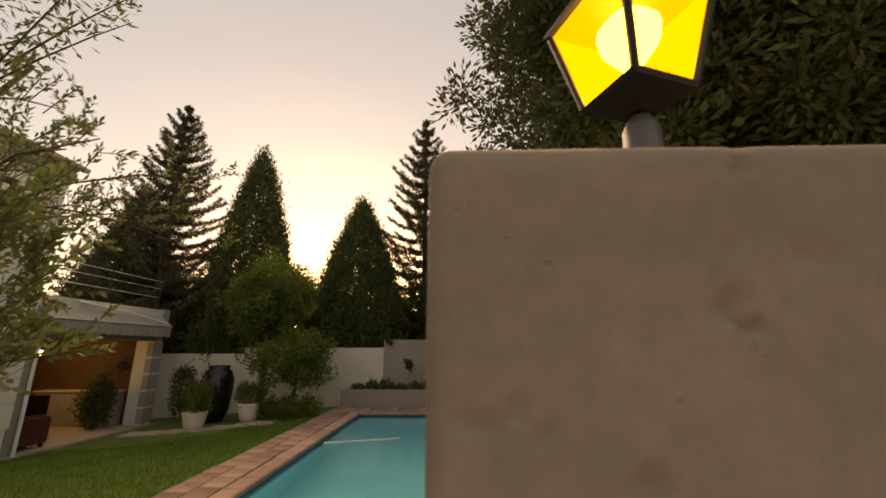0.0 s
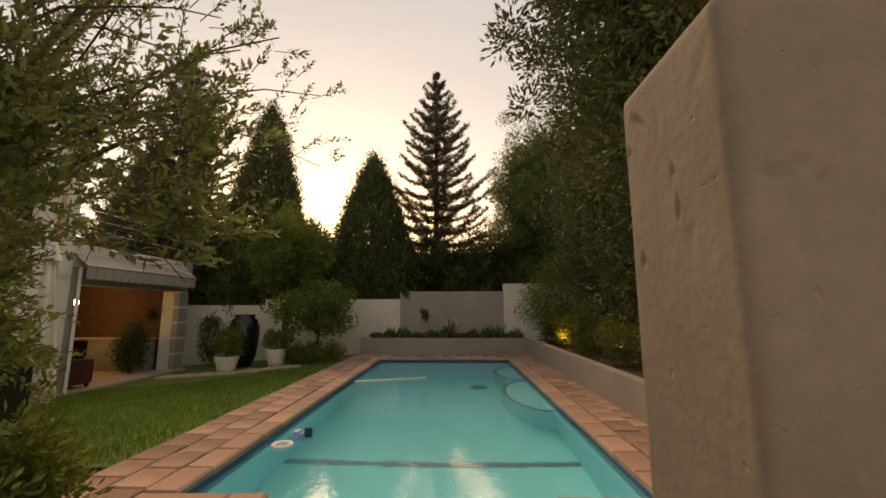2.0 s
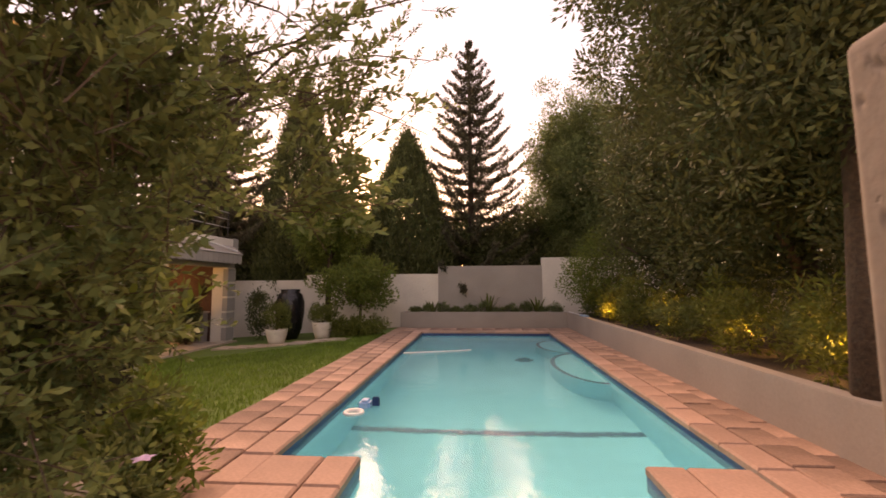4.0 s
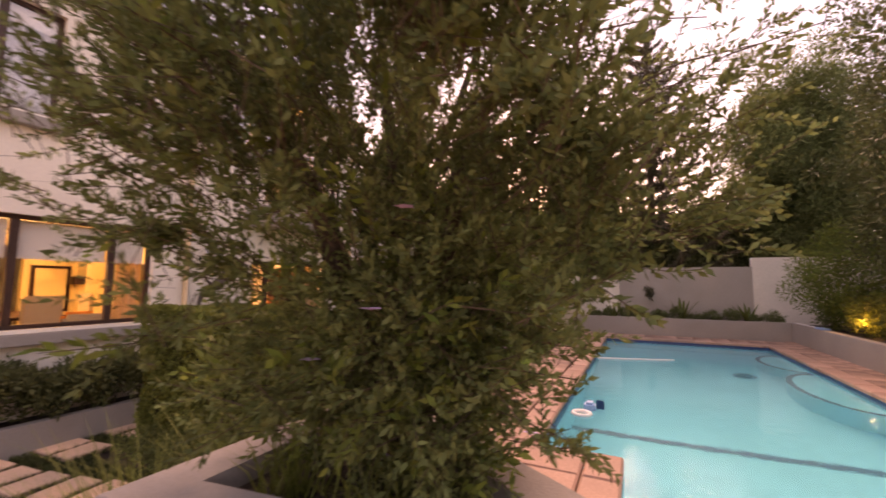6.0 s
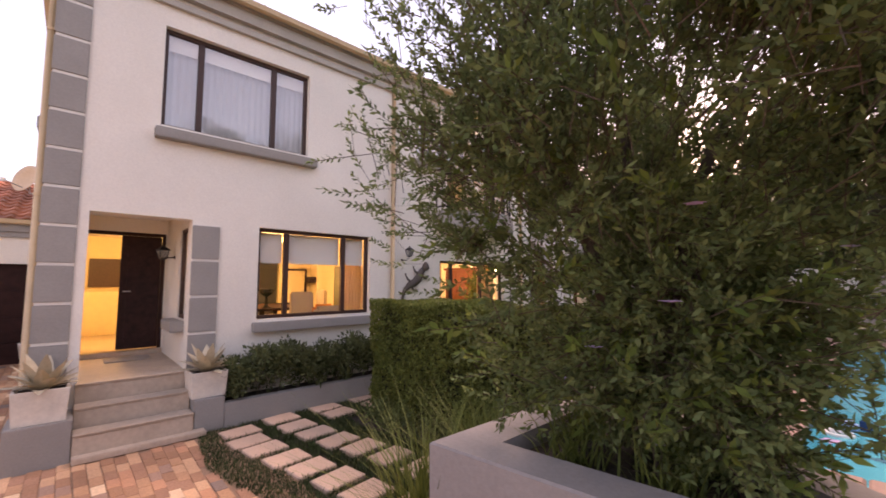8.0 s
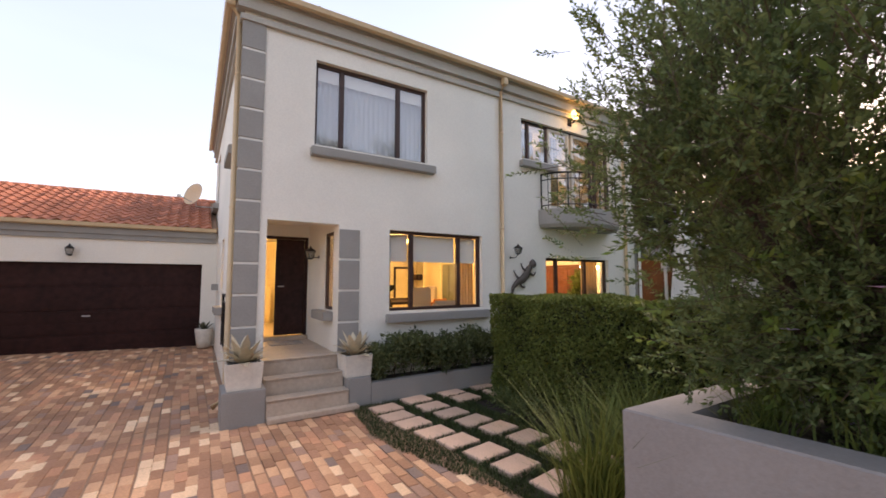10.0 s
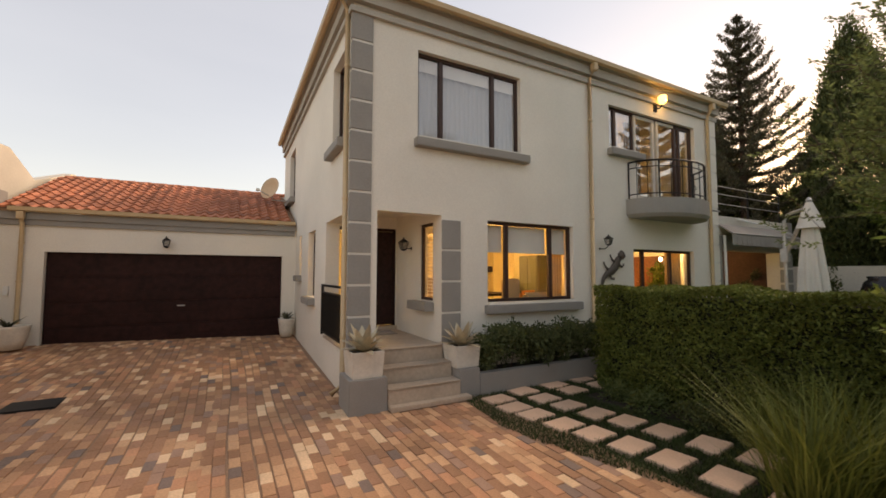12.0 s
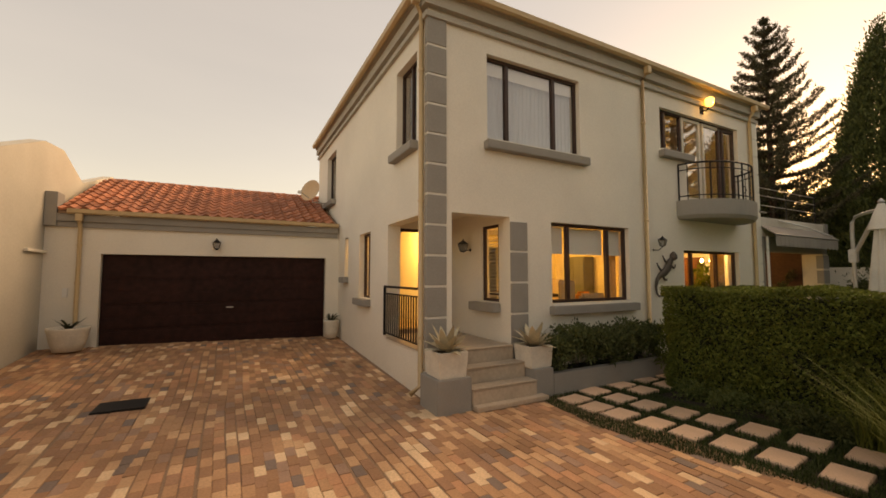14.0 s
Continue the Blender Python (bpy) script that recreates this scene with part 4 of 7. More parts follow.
part("hose", tube([(-2.4, 9.2, ZW + 0.01), (-1.9, 9.32, ZW + 0.015), (-1.2, 9.55, ZW + 0.015), (-0.9, 9.75, ZW + 0.005)], 0.018), WHITEPLASTIC, cl, "white floating hose")

vac = thing("pool_vacuum", 0.35, 9.9, -0.79, "dark blue pool vacuum on the pool floor", "pool cleaner")
part("vacuum_body", lathe([(0.10, -0.785), (0.17, -0.74), (0.14, -0.64), (0.06, -0.58)], 0.35, 9.9, 18), NAVY, vac, smooth=True)
part("vacuum_skirt", lathe([(0.21, -0.788), (0.21, -0.778), (0.14, -0.76)], 0.35, 9.9, 18), NAVY, vac)
net = thing("pool_net", 2.29, 12.2, 1.04, "blue leaf net with pale pole on the planter wall", "pool net")
part("pole", tube([(2.26, 13.7, 1.06), (2.30, 12.3, 1.06)], 0.014), WHITEPLASTIC, net, "pale pole")
part("net_frame", box(2.22, 2.40, 11.85, 12.3, 1.041, 1.075, 0.012), BLUEPLASTIC, net)

# ---- lawn ----
structure("lawn", sheet(-12.5, -3.46, 4.15, 14.2, 36, 30, lawn_z), TURF, "short green lawn beside the pool", "lawn")
rng = np.random.default_rng(7)
n = 60000
gx, gy = rng.uniform(-9.3, -3.47, n), rng.uniform(4.2, 12.2, n)
keep = (gy < 9.4 + 0.55 * np.maximum(0, gx + 6.9)) | (gx > -5.2)
gx, gy = gx[keep], gy[keep]
gz = 0.50 - 0.065 * np.maximum(0, -3.45 - gx)
tagged(part("grass", blades("grass", np.stack([gx, gy, gz], 1), 0.055, 0.008, 3), GRASSBLADE), "short mown green grass blades", "grass", "", "stuff")
path = thing("patio_edge", -7.5, 10.2, 0.2, "pale concrete edging path by the patio", "path", "", "structure")
for k in range(5, 12):
    x0 = -10.6 + k * 0.52
    yc = 10.55 + 0.12 * math.sin(k * 0.7) + 0.035 * k
    part("path_slab", box(x0, x0 + 0.5, yc, yc + 0.55, 0.0, lawn_z(x0 + 0.25, 0) + 0.035, 0.012), STEPSTONE, path)

# ---- pool walls and raised beds ----
YB = 14.51
structure("wall_boundary_north", solid([-14.0, -7.0, -2.13], [YB, YB + 0.2], [-0.3, 2.16, 2.36], lambda i, j, k: k == 0 or i == 1), BOUNDARY, "cream painted garden wall behind the pool", "boundary wall")
structure("wall_boundary_grey", box(-2.13, 1.53, YB - 0.03, YB + 0.2, -0.3, 2.63), GREYWALL, "tall grey painted wall panel behind the pool", "boundary wall")
structure("wall_boundary_corner", box(1.531, 7.5, YB - 0.02, YB + 0.2, -0.3, 2.90), BOUNDARY, "taller cream wall panel at the pool corner", "boundary wall")
structure("wall_boundary_east", box(7.3, 7.5, 3.0, YB - 0.03, -0.3, 2.6), BOUNDARY, "cream boundary wall behind the trees", "boundary wall")
structure("bed_wall_north", box(-3.36, 2.2, 13.8, 13.98, 0.0, 1.04, 0.008), GREYWALL, "low grey wall of the raised bed", "planter wall")
structure("bed_wall_east", box(2.2, 2.38, 1.6, 13.98, 0.0, 1.04, 0.008), GREYWALL, "long low grey planter wall beside the pool", "planter wall")
structure("bed_wall_west", box(-3.36, -3.2, 13.981, YB, 0.0, 1.03, 0.006), GREYWALL, "grey end of the raised bed", "planter wall")
structure("bed_soil_north", box(-3.2, 2.2, 13.98, YB - 0.03, 0.3, 0.97), SOIL, "dark soil in the raised bed", "soil")
structure("bed_soil_east", box(2.38, 7.3, 1.2, YB - 0.03, 0.3, 0.97), SOIL, "dark soil in the long raised bed", "soil")

# planter beside the driveway
def quad_prism(pts, z0, z1, bm=None):
    bm = bm or bmesh.new()
    a = [bm.verts.new((x, y, z0)) for x, y in pts]
    b = [bm.verts.new((x, y, z1)) for x, y in pts]
    bm.faces.new(a[::-1])
    bm.faces.new(b)
    for k in range(len(pts)):
        j = (k + 1) % len(pts)
        bm.faces.new((a[k], a[j], b[j], b[k]))
    return bm


PO = [(-3.41, 0.46), (-1.72, 0.68), (-1.72, 1.30), (-3.38, 2.35)]
PI = [(-3.16, 0.72), (-1.92, 0.88), (-1.92, 1.16), (-3.16, 1.95)]
pw = thing("drive_planter", -2.6, 1.0, 0.0, "grey plastered raised planter beside the driveway", "planter", "", "structure")
bm = bmesh.new()
loops = [[bm.verts.new((x, y, z)) for x, y in ring] for ring, z in ((PO, -0.1), (PO, 1.19), ([(x + (0.01 if x < -2.5 else -0.01), y + (0.01 if y < 1 else -0.01)) for x, y in PO], 1.20), (PI, 1.20), (PI, 0.9))]
for u, v in zip(loops, loops[1:]):
    for k in range(4):
        bm.faces.new((u[k], u[(k + 1) % 4], v[(k + 1) % 4], v[k]))
part("planter_wall", bm, PLANTERGREY, pw)
part("soil", quad_prism([(x * 1.0, y) for x, y in PI], 0.2, 1.10), SOIL, pw, "dark soil")

# gatepost with lantern
gp = thing("gatepost", 0.75, 1.03, 0.0, "rough beige plastered gatepost", "gatepost", "", "structure")
bm = box(0.28, 1.35, 0.81, 1.26, -0.2, 2.59)
bmesh.ops.subdivide_edges(bm, edges=[e for e in bm.edges if abs(e.verts[0].co.z - e.verts[1].co.z) > 1], cuts=190, use_grid_fill=True)
bmesh.ops.subdivide_edges(bm, edges=[e for e in bm.edges if e.calc_length() > 0.4], cuts=76, use_grid_fill=True)
# knocks and trowel marks in the plaster: x, y, z, half width, half height, depth, slant
GOUGES = ((0.711, 0.81, 2.545, 0.014, 0.011, 0.006, 0.3), (0.665, 0.81, 2.353, 0.032, 0.012, 0.008, 0.9), (0.69, 0.81, 2.328, 0.026, 0.010, 0.008, -0.5), (0.348, 0.81, 2.211, 0.026, 0.007, 0.007, 0.1),
          (0.39, 0.81, 2.23, 0.007, 0.02, 0.004, 0.3), (0.43, 0.81, 2.199, 0.02, 0.01, 0.005, 0.6), (0.546, 0.81, 2.145, 0.018, 0.022, 0.008, 0.5), (0.674, 0.81, 2.428, 0.018, 0.006, 0.004, 0.4),
          (0.782, 0.81, 2.419, 0.03, 0.014, 0.004, 0.0), (0.486, 0.81, 2.354, 0.012, 0.016, 0.003, 0.0), (0.455, 0.81, 2.277, 0.03, 0.006, 0.003, 0.2), (0.28, 1.15, 2.475, 0.045, 0.008, 0.006, 0.7),
          (0.28, 1.214, 2.413, 0.012, 0.012, 0.005, 0.0), (0.28, 1.01, 2.289, 0.012, 0.01, 0.004, 0.0), (0.28, 1.179, 2.102, 0.014, 0.012, 0.005, 0.4), (0.28, 1.0, 2.194, 0.01, 0.03, 0.003, 0.1))


def gouge(p):
    """How deep the plaster is knocked out at a point of the post."""
    total = 0.0
    for gx, gy, gz, w, h, depth, slant in GOUGES:
        u, v = (p.x - gx, p.z - gz) if gy == 0.81 else (p.y - gy, p.z - gz)
        if abs(p.y - gy) > 0.06 and gy == 0.81 or abs(p.x - gx) > 0.06 and gy != 0.81:
            continue
        c, k = math.cos(slant), math.sin(slant)
        r = ((u * c + v * k) / w) ** 2 + ((v * c - u * k) / h) ** 2
        total += depth * math.exp(-r * r) - 0.25 * depth * math.exp(-(r - 2.2) ** 2)
    return 1.8 * total


for v in bm.verts:
    q = Vector((min(max(v.co.x, 0.315), 1.315), min(max(v.co.y, 0.845), 1.225), min(v.co.z, 2.555)))
    out = v.co - q
    if out.length > 1e-6:
        n = out.normalized()
        pit = max(0.0, noise.noise(Vector((v.co.x * 13, v.co.y * 13, v.co.z * 17)) + Vector((3, 1, 0))) - 0.55) * 0.015
        v.co = q + n * (0.035 + noise.noise(v.co * 3.1) * 0.0016 + noise.noise(v.co * 11.0) * 0.0007 - pit - gouge(v.co))
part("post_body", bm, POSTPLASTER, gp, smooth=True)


def lantern(x, y, z, s, label, category, lit, turn=0.0, post=True, arm=None, group=""):
    """A tapered four-sided lantern; arm is the point on the wall that carries it."""
    th = thing("lantern", x, y, z, label, category, group)

    def sq(r, h):
        return [(x + r * s * math.cos(turn + math.pi / 4 + k * math.pi / 2), y + r * s * math.sin(turn + math.pi / 4 + k * math.pi / 2), z + h * s) for k in range(4)]

    def frustum(r0, h0, r1, h1):
        bm = bmesh.new()
        a, b = [bm.verts.new(p) for p in sq(r0, h0)], [bm.verts.new(p) for p in sq(r1, h1)]
        bm.faces.new(a[::-1])
        bm.faces.new(b)
        for k in range(4):
            bm.faces.new((a[k], a[(k + 1) % 4], b[(k + 1) % 4], b[k]))
        return bm
    if post:
        part("stem", lathe([(0.14 * s, z), (0.13 * s, z + 0.02 * s), (0.12 * s, z + 0.5 * s), (0.06 * s, z + 0.62 * s)], x, y, 16), STEM, th, smooth=True)
    h = 0.60 if post else 0.0
    part("base_tray", frustum(0.12, h, 0.36, h + 0.12), IRON, th)
    part("base_rim", frustum(0.36, h + 0.12, 0.38, h + 0.16), IRON, th)
    lo, hi = sq(0.35, h + 0.16), sq(0.55, h + 0.86)
    for k in range(4):
        part("corner_bar", tube([lo[k], hi[k]], 0.028 * s, sides=6), IRON, th)
        j = (k + 1) % 4
        bm = bmesh.new()
        c = Vector((x, y, 0))
        q = [Vector(p) for p in (lo[k], lo[j], hi[j], hi[k])]
        q = [Vector((c.x + (p.x - c.x) * 0.97, c.y + (p.y - c.y) * 0.97, p.z)) for p in q]
        bm.faces.new([bm.verts.new(p) for p in q])
        part("glass", bm, AMBER if lit else CLEARGLASS, th).visible_shadow = not lit
    if lit:
        part("bulb", lathe([(0.05 * s, z + (h + 0.2) * s), (0.07 * s, z + (h + 0.40) * s), (0.20 * s, z + (h + 0.58) * s), (0.22 * s, z + (h + 0.70) * s), (0.12 * s, z + (h + 0.82) * s), (0.02 * s, z + (h + 0.85) * s)], x, y, 14), BULB_HOT, th, "glowing bulb", True).visible_shadow = False
    part("roof_rim", frustum(0.60, h + 0.86, 0.60, h + 0.90), IRON, th)
    part("roof", frustum(0.58, h + 0.90, 0.15, h + 1.2), IRON, th)
    part("finial", lathe([(0.08 * s, z + (h + 1.2) * s), (0.10 * s, z + (h + 1.26) * s), (0.02 * s, z + (h + 1.42) * s)], x, y, 10), IRON, th)
    if arm:
        ax, ay, az = arm
        part("arm", tube([(ax, ay, az), (ax + (x - ax) * 0.6, ay + (y - ay) * 0.6, az - 0.05 * s), (x, y, z)], 0.05 * s, sides=8), IRON, th)
        part("wall_plate", lathe([(0.0, 0), (0.17 * s, 0.001), (0.17 * s, 0.05 * s), (0.05 * s, 0.09 * s)], 0, 0, 12), IRON, th)
        pl = th.children[-1]
        pl.data.transform(Matrix.Translation(BASES[th.name]))
        d = Vector((x - ax, y - ay, 0)).normalized()
        rot = Vector((0, 0, 1)).rotation_difference(d).to_matrix().to_4x4()
        pl.data.transform(Matrix.Translation(Vector(arm) - BASES[th.name]) @ rot)
    return th


lantern(0.70, 1.03, 2.58, 0.30, "lit black carriage lantern on the gatepost", "lantern", True, 0.35)
lantern(XF + 0.17, 4.27, 2.50, 0.17, "black wall lantern on the house front", "wall lantern", False, 0.2, False, (XF, 4.19, 2.44), "wall lanterns")
lantern(XG + 0.15, -4.2, 2.52, 0.20, "black wall lantern over the garage door", "wall lantern", False, 0.2, False, (XG, -4.2, 2.55), "wall lanterns")
lantern(-9.95, 0.21, 2.35, 0.19, "black wall lantern inside the porch", "wall lantern", False, 0.2, False, (-9.95, 0.38, 2.4), "wall lanterns")
bl = thing("balcony_lamp", XF, 6.2, 6.0, "lit white glass wall lamp above the balcony", "wall lamp")
part("bracket", tube([(XF, 6.2, 5.9), (XF + 0.12, 6.2, 5.87), (XF + 0.2, 6.2, 5.93)], 0.018), IRON, bl)
part("wall_plate", box(XF, XF + 0.02, 6.13, 6.27, 5.82, 6.0, 0.006), IRON, bl)
part("shade", lathe([(0.05, 5.95), (0.09, 6.0), (0.10, 6.12), (0.07, 6.15)], XF + 0.2, 6.2, 14), BULB, bl, "glowing glass shade", True)

# ---- plants ----
def crown(name, parent, centres, per, spread, length, width, material, seed, label="", up=0.3):
    """Leaves in clumps round the given centres."""
    rng = np.random.default_rng(seed)
    c = np.repeat(np.asarray(centres, float), per, axis=0)
    d = rng.normal(size=c.shape)
    d /= np.linalg.norm(d, axis=1)[:, None]
    p = c + d * (1.9 * spread * rng.uniform(0, 1, (len(c), 1)) ** 0.45)
    return part(name, leaf_mesh(name, p, length, width, up, seed), material, parent, label)


def sprigs(name, parent, centres, each, leaves, reach, length, width, material, seed, axis, label=""):
    """Leafy shoots: thin twigs growing away from the axis point, each with leaves set along it."""
    rng = np.random.default_rng(seed)
    c = np.repeat(np.asarray(centres, float), each, axis=0)
    c = c + rng.normal(0, 0.06, c.shape)
    d = c - np.asarray(axis)
    d /= np.linalg.norm(d, axis=1)[:, None] + 1e-9
    d = d * 0.75 + rng.normal(0, 0.55, c.shape) + np.array([0, 0, 0.35])
    d /= np.linalg.norm(d, axis=1)[:, None]
    ln = reach * rng.uniform(0.55, 1.35, (len(c), 1))
    side = np.cross(d, rng.normal(size=c.shape))
    side /= np.linalg.norm(side, axis=1)[:, None] + 1e-9
    pts, outs = [], []
    for k in range(leaves):
        t = (k + 0.5) / leaves
        turn = k * 2.4
        s = side * math.cos(turn) + np.cross(d, side) * math.sin(turn)
        o = d * 0.75 + s * (0.95 - 0.5 * t)
        pts.append(c + d * ln * t + side * ln * 0.22 * t * t + o * length * 0.45)
        outs.append(o * 4.5)
    crown_part = part(name, leaf_mesh(name, np.concatenate(pts), length, width, 0.0, seed, np.concatenate(outs)), material, parent, label)
    w = np.cross(d, side) * 0.0022
    e = c + d * ln + side * ln * 0.22
    m = c + d * ln * 0.5 + side * ln * 0.055
    b = c - d * ln * 0.5
    v = np.stack([b - w, b + w, m + w, m - w, e + w * 0.4, e - w * 0.4], 1).reshape(-1, 3)
    f = [q for k in range(len(c)) for q in ((6 * k, 6 * k + 1, 6 * k + 2, 6 * k + 3), (6 * k + 3, 6 * k + 2, 6 * k + 4, 6 * k + 5))]
    me = bpy.data.meshes.new("twig_wood")
    me.from_pydata(v.tolist(), [], f)
    tagged(part("twig_wood", me, BARK, parent), kind="stuff")
    return crown_part


def shell_points(n, cx, cy, cz, rx, ry, rz, seed, inner=0.45, lump=0.22, low=-1.0):
    """Clump centres in a lumpy ellipsoid, denser towards its skin."""
    rng = np.random.default_rng(seed)
    out = []
    while len(out) < n:
        d = rng.normal(size=3)
        d /= np.linalg.norm(d)
        if d[2] < low:
            continue
        k = 1 + lump * 2 * noise.noise(Vector(d * 2.2) + Vector((seed * 3.1, 0, 0)))
        r = (inner + (1 - inner) * rng.uniform() ** 0.6) * k
        out.append((cx + d[0] * rx * r, cy + d[1] * ry * r, cz + d[2] * rz * r))
    return np.array(out)


def limbs(parent, base, tips, r, name="trunk"):
    """A tapered trunk or limb towards each tip."""
    for k, tip in enumerate(tips):
        b, t = Vector(base), Vector(tip)
        mid = b.lerp(t, 0.5) + Vector((0.12 * math.sin(k * 2.1), 0.12 * math.cos(k * 1.7), 0.1))
        part(name if k == 0 else "limb", tube([b, b.lerp(mid, 0.5) + Vector((0.03, -0.02, 0)), mid, mid.lerp(t, 0.5), t], r, r * 0.25, 8), BARK, parent, smooth=True)


# flowering shrub tree by the planter
sb = thing("flowering_shrub", -2.75, 1.55, 1.05, "tall loose grey-green shrub with small lilac flowers", "shrub")
stips = [(-3.0, 1.5, 4.3), (-3.4, 0.9, 3.4), (-2.1, 2.0, 3.7), (-2.2, 1.5, 3.0), (-3.5, 2.3, 3.9), (-2.6, 2.6, 4.2), (-2.9, 0.9, 2.6)]
limbs(sb, (-2.75, 1.55, 1.05), stips, 0.06)
c1 = shell_points(560, -2.52, 1.62, 3.0, 1.12, 1.1, 1.35, 11, 0.3, 0.4)
c1 = c1[(c1[:, 2] < 3.0) | (np.random.default_rng(3).uniform(size=len(c1)) < np.where(c1[:, 0] > -2.3, 0.05, 0.2))]
c1b = shell_points(190, -2.68, 1.42, 1.75, 0.68, 0.62, 0.66, 12, 0.3, 0.35)
c1c = shell_points(54, -3.22, 0.78, 2.75, 0.50, 0.58, 0.95, 13, 0.3, 0.45)
c1d = np.concatenate([shell_points(16, -1.32, 1.55, 2.5, 0.22, 0.25, 0.40, 14, 0.3, 0.4), shell_points(66, -1.82, 1.18, 2.45, 0.24, 0.24, 0.72, 26, 0.3, 0.4)])
c1e = shell_points(58, -2.85, 0.6, 2.45, 0.55, 0.45, 0.75, 15, 0.3, 0.45)
c1f = np.concatenate([shell_points(20, -3.34, 0.34, 2.6, 0.34, 0.36, 0.7, 16, 0.3, 0.45), shell_points(50, -2.85, 0.2, 2.9, 0.38, 0.28, 0.55, 27, 0.3, 0.45)])
c1h = shell_points(36, -2.65, 1.5, 3.6, 0.5, 0.55, 0.65, 18, 0.3, 0.45)
c1i = shell_points(34, -2.95, 0.95, 3.3, 0.42, 0.4, 0.55, 19, 0.3, 0.45)
c1j = shell_points(70, -2.32, 1.2, 1.55, 0.42, 0.32, 0.4, 20, 0.3, 0.45)
c1g = shell_points(60, -2.0, 0.6, 2.95, 0.32, 0.28, 0.42, 17, 0.3, 0.45)
def open_towards_pool(c, seed):
    """The side over the pool paving is bare below and thin above."""
    az = np.degrees(np.arctan2(c[:, 0] + 0.22, c[:, 1] - 0.11))
    share = np.where(az < -50, 1.0, np.where(c[:, 2] < 2.5, np.where(az < -46, 0.45, 0.06), 0.36))
    return c[np.random.default_rng(seed).uniform(size=len(c)) < share]


c1, c1b, c1h, c1i = (open_towards_pool(c, k) for k, c in enumerate((c1, c1b, c1h, c1i)))
sprigs("crown", sb, np.concatenate([c1, c1b, c1d, c1e, c1g, c1h, c1i, c1j]), 5, 20, 0.2, 0.046, 0.019, LEAF_BUSH, 21, (-2.7, 1.5, 2.0))
sprigs("fine_leaves", sb, np.concatenate([c1c, c1f]), 4, 20, 0.2, 0.036, 0.015, LEAF_BUSH, 24, (-2.7, 1.5, 2.0))
sprigs("new_growth", sb, np.concatenate([c1b[::2], c1[::6], c1e[::2], c1j[::2], c1g[::2]]), 1, 14, 0.2, 0.078, 0.026, LEAF_FRESH, 22, (-2.7, 1.5, 2.0), "fresh yellow-green leaf tips")
# thin arching branches that hang out over the pool side
rng = np.random.default_rng(55)
hang = []
for k in range(11):
    tip = np.array([rng.uniform(-1.75, -0.85), rng.uniform(1.4, 2.4), rng.uniform(2.6, 3.4)])
    root = np.array([-2.55 + rng.uniform(-0.15, 0.25), 1.6 + rng.uniform(-0.1, 0.4), rng.uniform(2.1, 2.9)])
    bow_up = np.array([0, 0, rng.uniform(0.15, 0.5)])
    curve = [root + (tip - root) * t + bow_up * 4 * t * (1 - t) * 0.6 for t in np.linspace(0, 1, 7)]
    curve = [p + np.array([0.03 * math.sin(2.3 * j + k), 0.03 * math.cos(1.7 * j + k), 0.02 * math.sin(3.1 * j)]) for j, p in enumerate(curve)]
    part("limb", tube([tuple(p) for p in curve], 0.011, 0.0025, 5), BARK, sb)
    hang += [curve[3] * (1 - t) + curve[6] * t + bow_up * 1.2 * t * (1 - t) for t in np.linspace(0, 1, 9)]
sprigs("hanging_leaves", sb, hang, 2, 14, 0.13, 0.034, 0.013, LEAF_BUSH, 25, (-2.7, 1.5, 1.8))
rng = np.random.default_rng(5)
wands = []
for k in range(34):
    a, r0 = rng.uniform(0, 6.28), rng.uniform(0.2, 0.9)
    p = np.array([-2.75 + r0 * math.cos(a), 1.65 + r0 * math.sin(a), rng.uniform(3.0, 4.0)])
    d = np.array([0.55 * math.cos(a), 0.55 * math.sin(a), rng.uniform(0.6, 1.3)])
    if p[0] + d[0] < -3.6 or p[1] + d[1] < 0.5:
        d[:2] *= 0.2
    pts = [tuple(p + d * t + np.array([0, 0, -0.12 * t * t])) for t in (0, 0.35, 0.7, 1.0)]
    part("twig", tube(pts, 0.008, 0.003, 4), BARK, sb)
    wands += [p + d * t for t in np.linspace(0, 1, 16)]
crown("twig_leaves", sb, wands, 9, 0.055, 0.06, 0.018, LEAF_BUSH, 23)
fc = c1[rng.choice(len(c1), 16)] * 1.0
fc = np.concatenate([fc, c1b[rng.choice(len(c1b), 10)]])
for k, p in enumerate(fc):
    d = (p - np.array([-2.6, 1.6, 2.4]))
    q = p + d / np.linalg.norm(d) * 0.19
    bm = bmesh.new()
    for j in range(5):
        strap_leaf(bm, q[0], q[1], q[2], j * 1.257 + k, 0.045, 0.022, 0.010, 0.004)
    part("flower", bm, PETAL, sb, "small lilac flower")


def mound(name, x, y, z, rx, ry, rz, n, per, spread, length, width, material, label, category, seed, group="", trunk=True, inner=0.5):
    th = thing(name, x, y, z, label, category, group)
    if trunk:
        limbs(th, (x, y, z), [(x, y, z + rz), (x + rx * 0.4, y, z + rz * 1.2), (x - rx * 0.3, y + ry * 0.3, z + rz * 1.1)], max(0.02, rz * 0.035))
    crown("crown", th, shell_points(n, x, y, z + rz * 1.05, rx, ry, rz, seed, inner), per, spread, length, width, material, seed)
    return th


